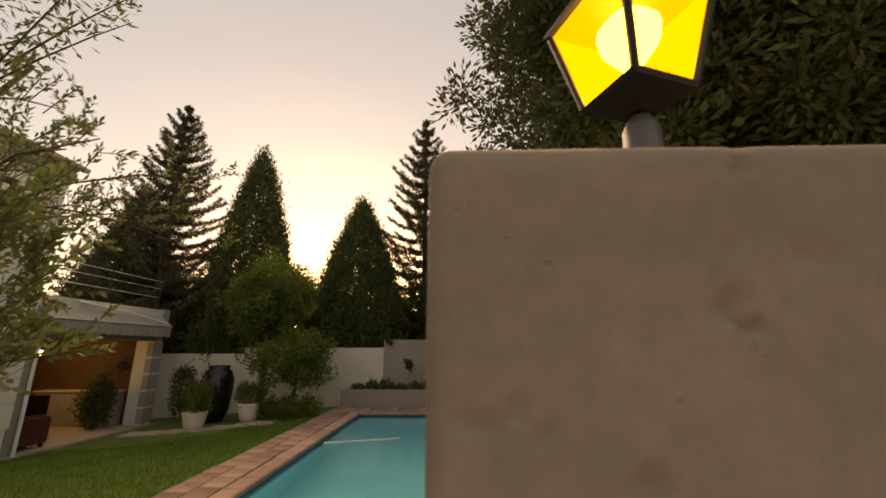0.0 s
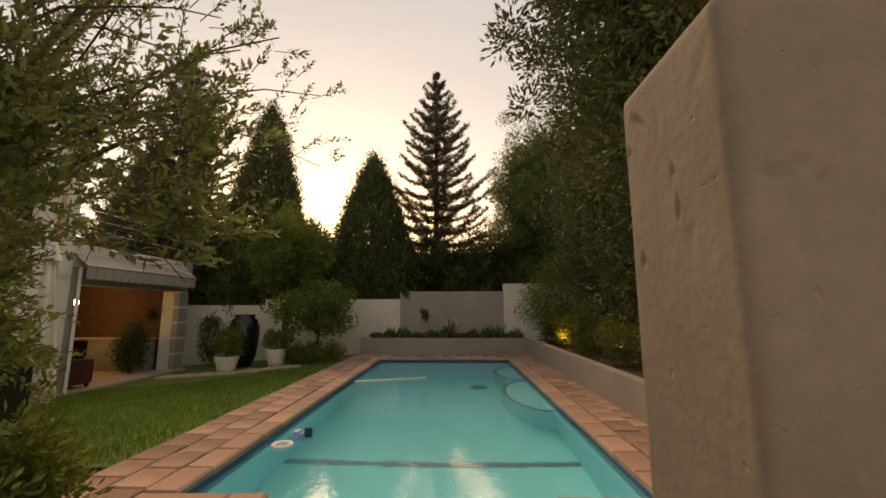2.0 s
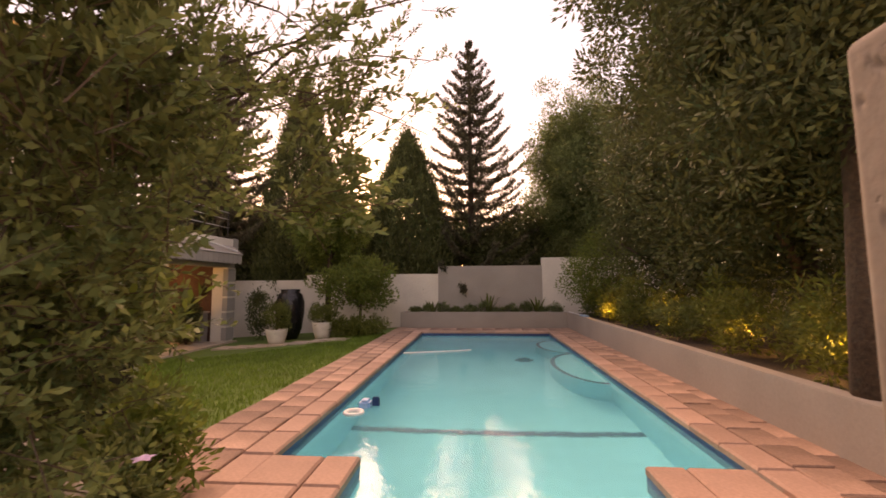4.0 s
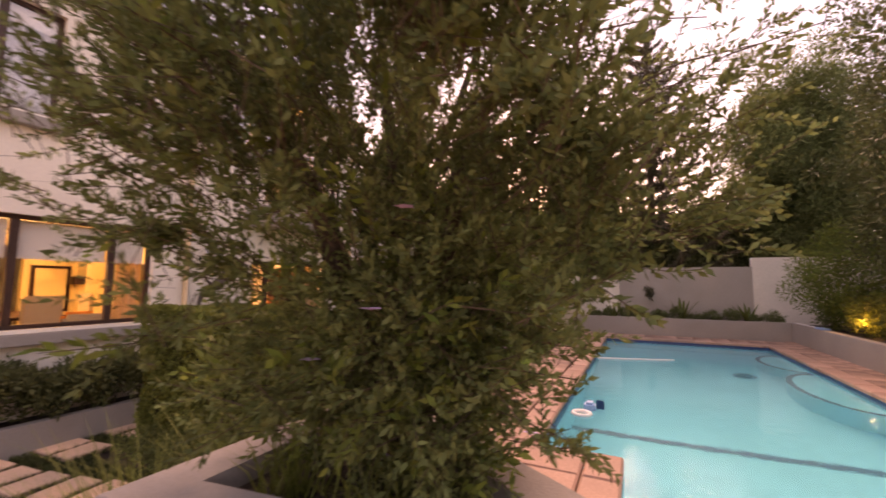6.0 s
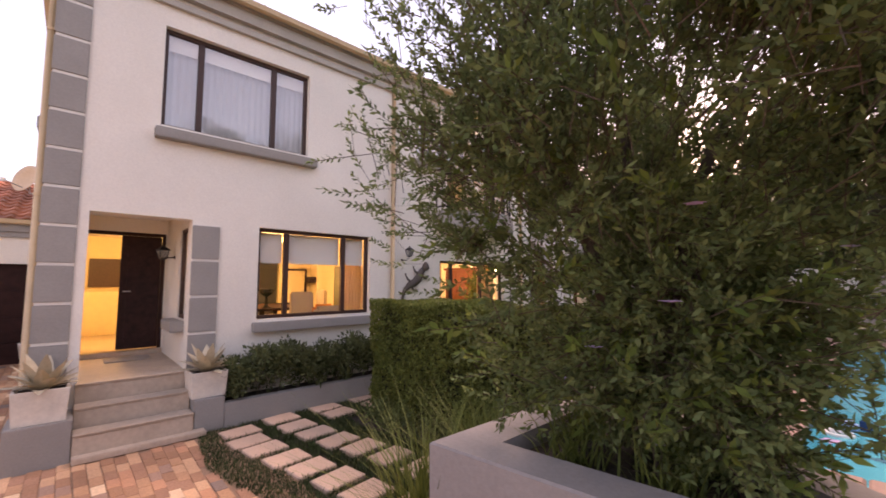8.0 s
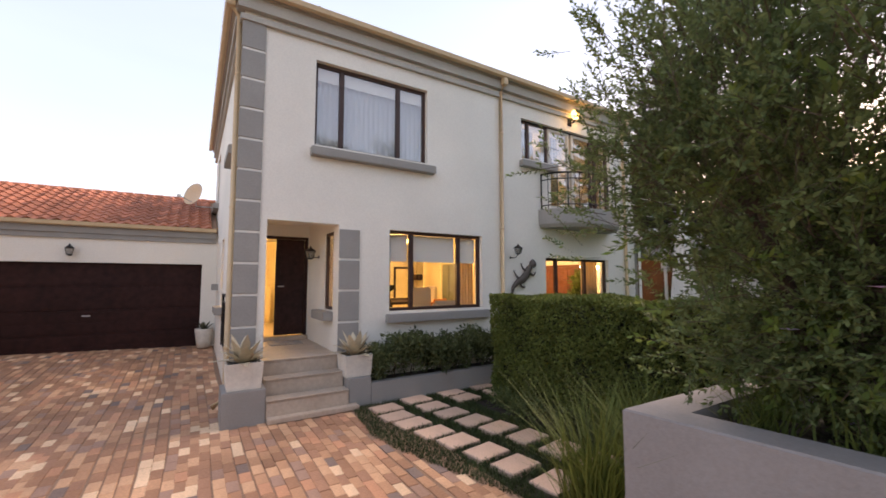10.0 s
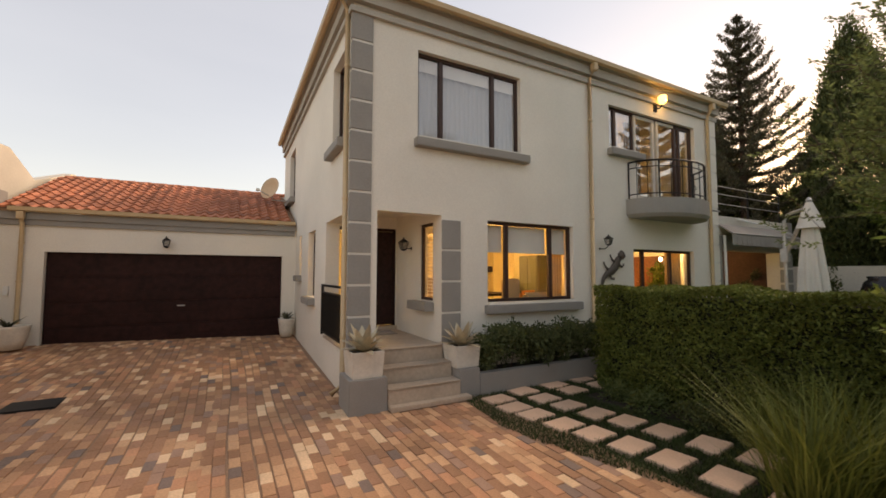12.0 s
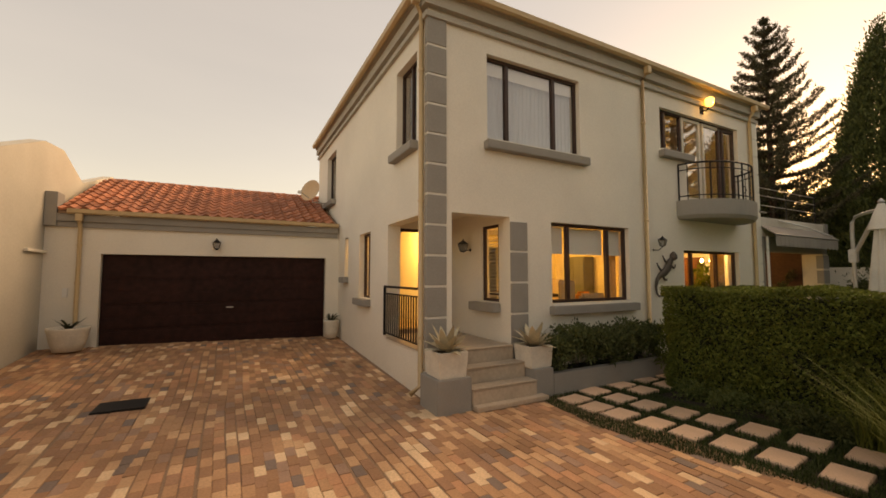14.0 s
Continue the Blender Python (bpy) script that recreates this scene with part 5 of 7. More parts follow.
def tree(name, x, y, z, height, r, crown_low, n, per, spread, length, width, material, label, seed, ry=None, lump=0.3, fill=0):
    th = thing(name, x, y, z, label, "tree")
    cz, rz = (crown_low + height) / 2, (height - crown_low) / 2
    rng = np.random.default_rng(seed)
    top = (x + 0.1, y, cz + rz * 0.6)
    part("trunk", tube([(x, y, z - 0.2), (x + 0.05, y + 0.03, crown_low), top], height * 0.022, height * 0.006, 9), BARK, th, smooth=True)
    for k in range(7):
        a = rng.uniform(0, 6.28)
        h = crown_low + (cz + rz * 0.3 - crown_low) * k / 7
        e = (x + r * 0.75 * math.cos(a), y + r * 0.75 * math.sin(a), h + rz * 0.55)
        part("limb", tube([(x, y, h), (x + (e[0] - x) * 0.5, y + (e[1] - y) * 0.5, h + rz * 0.35), e], height * 0.011, height * 0.003, 6), BARK, th, smooth=True)
    crown("crown", th, shell_points(n, x, y, cz, r, ry or r, rz, seed, 0.35, lump), per, spread, length, width, material, seed)
    if fill:
        crown("inner_leaves", th, shell_points(fill * 2, x, y, cz, r * 0.78, (ry or r) * 0.78, rz * 0.82, seed + 500, 0.2, lump), 40, spread * 1.6, length * 1.25, width * 1.5, material, seed + 500)
    return th


# big trees over the east bed
tree("overhanging_tree", 2.45, 3.7, 0.97, 8.2, 1.95, 2.6, 900, 120, 0.15, 0.085, 0.034, LEAF_DARK, "large dark evergreen tree hanging over the pool", 31, None, 0.22, 260)
ot = bpy.data.objects["overhanging_tree"]
part("twig", tube([(2.45, 3.4, 4.4), (1.9, 2.5, 4.3), (1.4, 1.6, 3.75), (1.12, 1.32, 3.42)], 0.014, 0.004, 6), BARK, ot)
for k, (x, y, z, yaw, ln) in enumerate(((1.10, 1.33, 3.40, 4.0, 0.035), (1.12, 1.31, 3.38, 5.3, 0.05), (1.22, 1.24, 3.30, 3.6, 0.10), (1.24, 1.24, 3.30, 5.6, 0.08), (1.30, 1.30, 3.42, 0.4, 0.09), (1.05, 1.40, 3.44, 2.6, 0.08))):
    bm = strap_leaf(bmesh.new(), x, y, z, yaw, ln, 0.018, -0.11, -0.02)
    part("leaf", bm, LEAF_FRESH, ot, "fresh leaf lit by the lantern")
tree("evergreen_tree", 4.2, 6.6, 0.97, 8.6, 2.4, 1.2, 820, 100, 0.22, 0.10, 0.04, LEAF_DARK, "dense dark evergreen tree in the raised bed", 32, None, 0.3, 300)
tree("evergreen_tree", 4.6, 10.2, 0.97, 8.0, 2.3, 1.1, 700, 90, 0.24, 0.11, 0.045, LEAF_DARK, "dense dark evergreen tree near the pool corner", 33, None, 0.3, 300)
tree("evergreen_tree", 5.2, 2.6, 0.97, 8.8, 2.5, 1.6, 600, 90, 0.24, 0.11, 0.045, LEAF_DARK, "dark evergreen tree behind the gatepost", 34, None, 0.3, 260)
tree("olive_tree", 3.6, 17.0, 0.0, 10.2, 2.2, 2.0, 900, 100, 0.2, 0.11, 0.045, LEAF_BUSH, "tall olive-green tree behind the garden wall", 35, None, 0.3, 300)
tree("citrus_tree", -5.75, 13.3, 0.35, 5.0, 1.2, 2.8, 300, 80, 0.15, 0.11, 0.055, LEAF_FRESH, "round-headed green citrus tree by the garden wall", 36)
tree("lemon_tree", -4.45, 12.6, 0.40, 2.85, 1.2, 1.3, 170, 60, 0.14, 0.10, 0.05, LEAF_FRESH, "small leafy lemon tree with bare stems", 37, 0.8, 0.4)
mound("border_shrub", -4.4, 12.1, 0.42, 1.0, 0.45, 0.28, 120, 36, 0.10, 0.09, 0.035, LEAF_HEDGE, "low green border shrubs by the lawn", "shrub", 38, trunk=False)


def cypress(x, y, h, r, seed, label, low=0.6):
    """A dense pointed conifer of many small upright sprays."""
    th = thing("cypress", x, y, 0.0, label, "tree", "cypresses behind the wall")
    part("trunk", tube([(x, y, -0.4), (x, y, h * 0.5), (x, y, h * 0.97)], r * 0.13, 0.02, 8), BARK, th)
    rng = np.random.default_rng(seed)
    n = 3000
    t = 1 - rng.uniform(0, 1, n) ** 0.62
    a = rng.uniform(0, 6.283, n)
    prof = np.minimum(1.0, (1 - t) * 1.55) ** 0.8
    lump = np.array([1 + 0.3 * noise.noise(Vector((3 * math.cos(q), 3 * math.sin(q), w * 9 + seed))) for q, w in zip(a, t)])
    rad = r * prof * lump * (0.55 + 0.45 * rng.uniform(0, 1, n) ** 0.4)
    c = np.stack([x + rad * np.cos(a), y + rad * np.sin(a), low + t * (h - low)], 1)
    cc = np.repeat(c, 28, axis=0)
    p = cc + rng.normal(size=cc.shape) * np.array([0.11, 0.11, 0.17]) * (r / 1.6)
    out = np.stack([np.cos(np.repeat(a, 28)), np.sin(np.repeat(a, 28)), np.full(len(cc), 1.6)], 1)
    part("crown", leaf_mesh("crown", p, 0.17, 0.05, 0.6, seed, out), LEAF_CONIFER, th)
    return th


cypress(-8.1, 16.4, 10.9, 1.75, 41, "tall pointed dark green cypress")
cypress(-3.7, 17.0, 8.7, 1.95, 42, "shorter pointed dark green cypress")


def araucaria(x, y, h, r, seed, label, tiers=24):
    """A tiered pine with upswept drooping-tipped branches."""
    th = thing("tiered_pine", x, y, 0.0, label, "tree", "tiered pines behind the wall")
    part("trunk", tube([(x, y, -0.4), (x, y, h * 0.5), (x, y, h)], h * 0.016, 0.03, 8), BARK, th)
    rng = np.random.default_rng(seed)
    pts = []
    br = bmesh.new()
    for k in range(tiers):
        t = k / (tiers - 1)
        z = 1.2 + (h - 1.5) * t ** 0.92
        rr = r * (1 - t) ** 0.75 * rng.uniform(0.85, 1.12) + 0.14
        nb = 7 if t < 0.85 else 5
        for b in range(nb):
            a = b * 6.283 / nb + k * 0.6 + rng.uniform(-0.25, 0.25)
            r1 = rr * rng.uniform(0.8, 1.12)
            c, s = math.cos(a), math.sin(a)
            f = lambda q: (x + c * r1 * q, y + s * r1 * q, z - 0.22 * r1 * q + 0.42 * r1 * q * q * (1.0 + 0.8 * t))
            tube([f(0), f(0.35), f(0.7), f(1.0)], 0.035, 0.01, 4, br, cap=False)
            m = int(26 * r1 + 8)
            for q in np.linspace(0.14, 1, m):
                w = 0.20 * (1 - 0.55 * q) * min(1.0, 0.4 + r1 * 0.5)
                for side in (-1, 1):
                    o = rng.uniform(0.15, 1.0) * w * side
                    px, py, pz = f(q)
                    pts.append((px - s * o, py + c * o, pz + rng.uniform(-0.02, 0.10)))
    tagged(part("branch_frame", br, BARK, th, "thin brown branches"), kind="stuff")
    p = np.repeat(np.array(pts), 4, axis=0)
    p += rng.normal(size=p.shape) * 0.035
    part("needles", leaf_mesh("needles", p, 0.17, 0.035, 0.9, seed), LEAF_PINE, th)
    return th


araucaria(-11.1, 15.35, 12.6, 3.3, 51, "tall dark tiered pine behind the patio")
araucaria(-0.98, 17.6, 13.1, 3.3, 52, "tall tiered pine behind the pool wall", 22)

cypress(-13.0, 16.3, 9.0, 2.1, 43, "broad dark green conifer behind the patio")

# dark hedge trees behind the garden wall
for k, (x, y, h, r) in enumerate(((-12.8, 17.5, 6.0, 2.0), (-9.6, 17.6, 6.1, 2.1), (-6.3, 18.0, 5.6, 2.0), (-4.6, 18.4, 4.8, 1.8), (-1.6, 18.6, 5.0, 2.0), (0.6, 18.3, 5.2, 1.9), (2.0, 18.8, 5.6, 1.9), (6.4, 17.0, 6.5, 2.2))):
    tree("background_tree", x, y, -0.2, h, r, 0.2, 320, 80, 0.28, 0.17, 0.075, LEAF_DARK, "dark leafy tree behind the garden wall", 60 + k)

# plants in the raised beds
rng = np.random.default_rng(9)
for k in range(11):
    x = -2.9 + k * 0.48
    mound("bed_plant", x, 14.2, 0.97, 0.24, 0.16, 0.10 + 0.05 * (k % 3), 30, 24, 0.05, 0.09, 0.02, LEAF_BUSH, "low green plant in the raised bed", "plant", 100 + k, "plants in the raised bed", False)


def strelitzia(x, y, z, h, seed, label):
    th = thing("strap_leaf_plant", x, y, z, label, "plant")
    rng = np.random.default_rng(seed)
    for j in range(11):
        a = rng.uniform(0, 6.283)
        bm = bmesh.new()
        strap_leaf(bm, x + 0.05 * math.cos(a), y + 0.05 * math.sin(a), z, a, h * rng.uniform(0.25, 0.55), 0.05, h * rng.uniform(0.7, 1.1), h * 0.25)
        part("leaf", bm, LEAF_HEDGE, th)
    return th


strelitzia(-0.35, 14.2, 0.97, 0.95, 1, "broad strap-leaved plant against the grey wall")
strelitzia(1.30, 14.15, 0.97, 0.75, 2, "small strap-leaved plant by the wall corner")
strelitzia(-2.3, 14.2, 0.97, 0.6, 3, "small strap-leaved plant in the raised bed")
for k in range(13):
    y = 2.6 + k * 0.86
    mound("bed_shrub", 2.85 + 0.35 * (k % 2), y, 0.97, 0.42, 0.45, 0.34 + 0.12 * (k % 3), 56, 30, 0.10, 0.09, 0.028, LEAF_HEDGE if k % 3 else LEAF_BUSH, "green shrub in the long raised bed", "shrub", 130 + k, "shrubs in the raised bed", False)
mound("pale_shrub", 3.0, 12.5, 0.97, 1.1, 0.9, 1.15, 230, 60, 0.16, 0.09, 0.03, LEAF_FRESH, "pale green leafy shrub at the pool corner", "shrub", 150)
for k, (x, y) in enumerate(((2.72, 11.2), (3.1, 8.5), (3.2, 6.4), (3.1, 4.7))):
    sp = thing("garden_spotlight", x, y, 0.97, "small lit garden spotlight in the raised bed", "spotlight", "garden spotlights")
    part("spike", tube([(x, y, 0.97), (x, y, 1.12)], 0.012), IRON, sp)
    part("head", lathe([(0.03, 1.12), (0.05, 1.14), (0.05, 1.22), (0.045, 1.22)], x, y, 12), IRON, sp)
    part("lens", lathe([(0.042, 1.221), (0.042, 1.226)], x, y, 12), SPOTGLOW, sp, "glowing warm lens")
    lamp("garden_spot", x, y, 1.3, 2.2, 0.03, (1.0, 0.66, 0.2))

# clipped hedge
hg = thing("hedge", -5.5, 3.2, 0.0, "clipped dense green garden hedge with flat top", "hedge")
rng = np.random.default_rng(15)
HX0, HX1, HY0, HY1, HZ = -7.45, -3.62, 2.72, 3.62, 1.66
# solid filler box, its near-black colour standing in for the shade behind the leaves
part("hedge_core", box(HX0 + 0.1, HX1 - 0.1, HY0 + 0.1, HY1 - 0.1, 0.0, HZ - 0.1, 0.05), mat("hedge_inner_shade", (0.02, 0.022, 0.01), 0.95, grain=0.3, scale=30), hg)
fp = []
for cnt, f in ((26000, "s"), (15000, "t"), (7000, "w"), (9000, "n")):
    u, v, d = rng.uniform(0, 1, cnt), rng.uniform(0, 1, cnt), np.abs(rng.normal(0, 0.055, cnt)) - 0.03
    if f == "s":
        q = np.stack([HX0 + (HX1 - HX0) * u, HY0 + d, HZ * v], 1)
    elif f == "n":
        q = np.stack([HX0 + (HX1 - HX0) * u, HY1 - d, HZ * v], 1)
    elif f == "t":
        q = np.stack([HX0 + (HX1 - HX0) * u, HY0 + (HY1 - HY0) * v, HZ - d], 1)
    else:
        q = np.stack([HX0 + d, HY0 + (HY1 - HY0) * u, HZ * v], 1)
    q += 0.09 * np.array([[noise.noise(Vector(p * 2.1)), noise.noise(Vector(p * 2.1 + 9)), noise.noise(Vector(p * 2.1 + 17))] for p in q])
    fp.append(q)
part("hedge_leaves", leaf_mesh("hedge_leaves", np.concatenate(fp), 0.056, 0.027, 0.4, 16), LEAF_HEDGE, hg)

mound("bed_shrub", -7.72, 3.4, 0.0, 0.36, 0.34, 0.5, 70, 34, 0.09, 0.06, 0.026, LEAF_HEDGE, "loose green shrub at the end of the hedge", "shrub", 262)

# low hedge and its planter under the front window
lp = thing("front_planter", -8.3, 2.1, 0.0, "low grey plastered planter under the front window", "planter", "", "structure")
part("planter_front", box(-8.16, -8.02, 0.74, 3.72, -0.1, 0.33, 0.008), GREYPAINT, lp)
part("planter_end", box(XF + 0.001, -8.16, 3.58, 3.72, -0.1, 0.33, 0.008), GREYPAINT, lp)
part("planter_pier", box(XF + 0.036, -8.02, 0.38, 0.739, -0.1, 0.43, 0.01), GREYPAINT, lp)
part("soil", box(XF + 0.001, -8.161, 0.74, 3.579, -0.1, 0.27), SOIL, lp, "dark soil")
lh = thing("low_hedge", -8.35, 2.1, 0.27, "loose dark glossy hedge under the front window", "hedge")
lc = np.stack([rng.uniform(-8.55, -7.98, 300), rng.uniform(0.8, 3.72, 300), np.zeros(300)], 1)
lc[:, 2] = 0.34 + (0.58 + 0.07 * np.sin(lc[:, 1] * 5.1) + 0.05 * np.sin(lc[:, 1] * 11.3) - 0.25 * np.maximum(0, lc[:, 0] + 8.2)) * rng.uniform(0, 1, 300) ** 0.5
crown("crown", lh, lc, 46, 0.07, 0.068, 0.034, LEAF_DARK, 71)
for k in range(9):
    y = 0.95 + k * 0.32
    part("stem", tube([(-8.35, y, 0.27), (-8.33, y + 0.05, 0.55), (-8.3, y, 0.85)], 0.012, 0.005, 5), BARK, lh)

# pots by the steps
plinth = structure("step_plinth", box(-8.58, -8.0, -1.34, -0.80, -0.1, 0.46, 0.01), GREYPAINT, "low grey plinth beside the porch steps", "plinth")


def square_pot(x, y, z, s, h, label, seed):
    th = thing("plant_pot", x, y, z, label, "plant pot", "cream pots by the steps")
    bm = bmesh.new()
    rings = [[bm.verts.new((x + sx * r, y + sy * r, z + q)) for sx, sy in ((-1, -1), (1, -1), (1, 1), (-1, 1))] for r, q in ((s * 0.9, 0), (s, h), (s * 0.86, h), (s * 0.84, h - 0.06))]
    bm.faces.new(rings[0][::-1])
    for u, v in zip(rings, rings[1:]):
        for k in range(4):
            bm.faces.new((u[k], u[(k + 1) % 4], v[(k + 1) % 4], v[k]))
    bmesh.ops.bevel(bm, geom=list(bm.edges), offset=0.006, segments=2, affect="EDGES")
    part("pot_body", bm, POT, th)
    part("soil", box(x - s * 0.83, x + s * 0.83, y - s * 0.83, y + s * 0.83, z + h - 0.10, z + h - 0.05), SOIL, th)
    ag = thing("agave", x, y, z + h - 0.05, "pale rosette succulent with pointed leaves", "succulent", "agaves by the steps")
    rng = np.random.default_rng(seed)
    for k in range(22):
        a = k * 2.4 + rng.uniform(-0.2, 0.2)
        q = k / 21
        bm = bmesh.new()
        strap_leaf(bm, x, y, z + h - 0.05, a, 0.45 - 0.25 * q, 0.095, 0.15 + 0.28 * q, 0.10 * (1 - q))
        part("leaf", bm, LEAF_SUCC, ag)
    return th


square_pot(-8.27, -1.07, 0.46, 0.235, 0.36, "square cream cement pot on the grey plinth", 81)
square_pot(-8.30, 0.56, 0.43, 0.225, 0.34, "square cream cement pot beside the low hedge", 82)


def round_pot(x, y, z, r, h, label, plant_label, seed, material=POT, leafmat=LEAF_GREY, ph=0.3):
    th = thing("plant_pot", x, y, z, label, "plant pot")
    part("pot_body", lathe([(r * 0.66, z), (r * 0.8, z + h * 0.35), (r * 0.97, z + h * 0.9), (r, z + h), (r * 0.9, z + h), (r * 0.86, z + h - 0.06)], x, y, 24), material, th, smooth=True)
    part("soil", lathe([(r * 0.84, z + h - 0.08), (r * 0.84, z + h - 0.05)], x, y, 20), SOIL, th)
    pl = thing("potted_plant", x, y, z + h - 0.05, plant_label, "plant")
    rng = np.random.default_rng(seed)
    if ph < 0.45:
        for k in range(18):
            bm = bmesh.new()
            strap_leaf(bm, x + 0.03 * math.cos(k), y + 0.03 * math.sin(k), z + h - 0.05, k * 2.4, rng.uniform(0.14, 0.3), 0.035, ph * rng.uniform(0.6, 1.1), 0.08)
            part("leaf", bm, leafmat, pl)
    else:
        part("stem", tube([(x, y, z + h - 0.05), (x + 0.02, y, z + h + ph * 0.4)], 0.02), BARK, pl)
        crown("crown", pl, shell_points(70, x, y, z + h + ph * 0.45, r * 1.25, r * 1.25, ph * 0.55, seed), 34, 0.07, 0.075, 0.025, leafmat, seed)
    return th


round_pot(-14.15, -1.44, 0.22, 0.21, 0.48, "tapered cream pot beside the garage door", "small grey-green succulent in a pot", 91)
round_pot(-14.1, -6.80, 0.34, 0.36, 0.48, "wide round cream pot by the garage wall", "low grey-green plant in a round pot", 92)
# pots along the lawn
round_pot(-6.35, 11.1, 0.33, 0.30, 0.42, "white tapered pot on the lawn edge", "bushy green plant in a white pot", 93, POT, LEAF_HEDGE, 0.75)
round_pot(-5.35, 11.9, 0.38, 0.30, 0.50, "white tapered pot near the garden wall", "small green plant in a white pot", 94, POT, LEAF_HEDGE, 0.5)
jar = thing("garden_jar", -6.6, 12.4, 0.32, "tall black glazed garden jar with narrow neck", "jar")
part("jar_body", lathe([(0.24, 0.30), (0.36, 0.6), (0.43, 1.1), (0.43, 1.45), (0.36, 1.68), (0.27, 1.76), (0.30, 1.84), (0.25, 1.85), (0.22, 1.76)], -6.6, 12.4, 28), BLACKPOT, jar, smooth=True)
tagged(part("garden_slab", box(-5.2, -4.2, 11.2, 11.8, 0.2, 0.44, 0.02), STEPSTONE), "pale concrete slab at the lawn edge", "slab", "", "structure")

slabs = [(-7.70, 0.86), (-7.29, 0.84), (-6.93, 0.91), (-6.49, 1.00), (-6.10, 1.10), (-5.68, 1.20), (-5.26, 1.27), (-4.78, 1.36), (-4.30, 1.48)]
slab2 = [(-7.86, 1.46), (-7.42, 1.51), (-7.01, 1.59), (-6.58, 1.68), (-6.19, 1.80), (-5.76, 1.91), (-5.29, 2.00), (-4.83, 2.10)]
slab3 = [(-7.92, 2.16), (-7.54, 2.21), (-7.99, 2.86), (-7.56, 2.92), (-8.03, 3.46)]

# grasses and ground cover by the stepping slabs
for k, (x, y, h, nb) in enumerate(((-4.0, 0.95, 0.95, 380), (-3.85, 1.5, 0.95, 300), (-4.3, 2.05, 0.85, 260), (-4.9, 2.45, 0.6, 160))):
    gr = thing("grass_tuft", x, y, -0.02, "tall green ornamental grass with arching blades", "grass", "ornamental grasses")
    rng = np.random.default_rng(200 + k)
    c = np.stack([x + rng.normal(0, 0.07, nb), y + rng.normal(0, 0.07, nb), np.full(nb, -0.02)], 1)
    part("foliage", blades("foliage", c, h, 0.014, 210 + k, 0.7), LEAF_HEDGE, gr)
for k, (x, y) in enumerate(((-6.3, 2.4), (-5.6, 2.42), (-6.9, 2.5), (-5.1, 2.5), (-7.6, 3.7), (-8.1, 4.2))):
    mound("bed_groundcover", x, y, -0.02, 0.30, 0.20, 0.14, 34, 30, 0.06, 0.06, 0.02, LEAF_DARK if k % 2 else LEAF_BUSH, "low dark green plant in the bed", "plant", 220 + k, "ground cover plants", False)
rng = np.random.default_rng(19)
nb = 80000
bx, by = rng.uniform(-8.4, -3.6, nb), rng.uniform(0.15, 4.1, nb)
edge_y = np.interp(bx, [-8.3, -7.96, -7.4, -6.83, -6.13, -5.39, -4.84, -3.5], [0.5, 0.42, 0.33, 0.27, 0.40, 0.65, 0.84, 1.2])
kp = (by > edge_y) & ((by < edge_y + 1.9) | (bx < -7.3)) & ((bx < -8.0) == False)
for sx, sy in slabs + slab2 + slab3:
    kp &= ~((np.abs(bx - sx) < 0.175) & (np.abs(by - sy) < 0.245))
tagged(part("path_grass", blades("path_grass", np.stack([bx[kp], by[kp], np.full(kp.sum(), -0.02)], 1), 0.055, 0.009, 18, 0.7), leaf_mat("dark_lawn_blade", (0.035, 0.055, 0.015), (0.06, 0.08, 0.025), 0.15)), "short dark ground cover between the slabs", "grass", "", "stuff")
for k, (x, y, h) in enumerate(((-2.9, 0.95, 0.26), (-2.45, 0.98, 0.24), (-3.0, 1.4, 0.3))):
    gr = thing("strappy_grass", x, y, 1.1, "low arching green grass in the planter", "grass", "planter grasses")
    rng = np.random.default_rng(300 + k)
    c = np.stack([x + rng.normal(0, 0.07, 70), y + rng.normal(0, 0.05, 70), np.full(70, 1.09)], 1)
    part("foliage", blades("foliage", c, h, 0.013, 310 + k, 0.9), LEAF_HEDGE, gr)
mound("terrace_shrub", -2.95, 2.75, 0.5, 0.27, 0.28, 0.36, 70, 34, 0.10, 0.085, 0.032, LEAF_FRESH, "small leafy green shrub beside the pool paving", "shrub", 240)
mound("terrace_shrub", -2.75, 2.3, 0.5, 0.28, 0.25, 0.24, 60, 34, 0.10, 0.085, 0.03, LEAF_BUSH, "green shrub between planter and pool", "shrub", 241)

# ---- patio room north of the house, open to the pool ----
pv = thing("patio_pavilion", -10.3, 10.7, 0.2, "open patio room with plastered column and grey awning", "patio", "", "structure")
PN = YN + 0.003
part("patio_floor", box(-13.4, -8.5, PN, 12.7, -0.3, 0.22), STEPSTONE, pv)
part("column", box(-9.12, -8.60, 12.25, 12.62, 0.22, 2.55, 0.01), BOUNDARY, pv)
for k in range(5):
    part("quoin_block", box(-8.76, -8.585, 12.235, 12.64, 0.26 + k * 0.46, 0.26 + k * 0.46 + 0.40, 0.008), GREYPAINT, pv, "grey painted quoin")
part("pilaster", box(-9.0, -8.62, PN, 8.86, 0.22, 2.55, 0.01), GREYPAINT, pv, "grey painted pilaster on the house corner")
part("back_wall", box(-13.4, -13.2, PN, 12.62, 0.22, 2.93), INWALL, pv)
part("north_wall", box(-13.19, -9.121, 12.4, 12.62, 0.22, 2.93), BROWNWALL, pv)
part("beam", box(-8.98, -8.62, PN, 12.62, 2.55, 2.94, 0.008), GREYPAINT, pv)
part("roof_slab", box(-13.4, -8.99, PN, 12.62, 2.95, 3.12), BOUNDARY, pv)
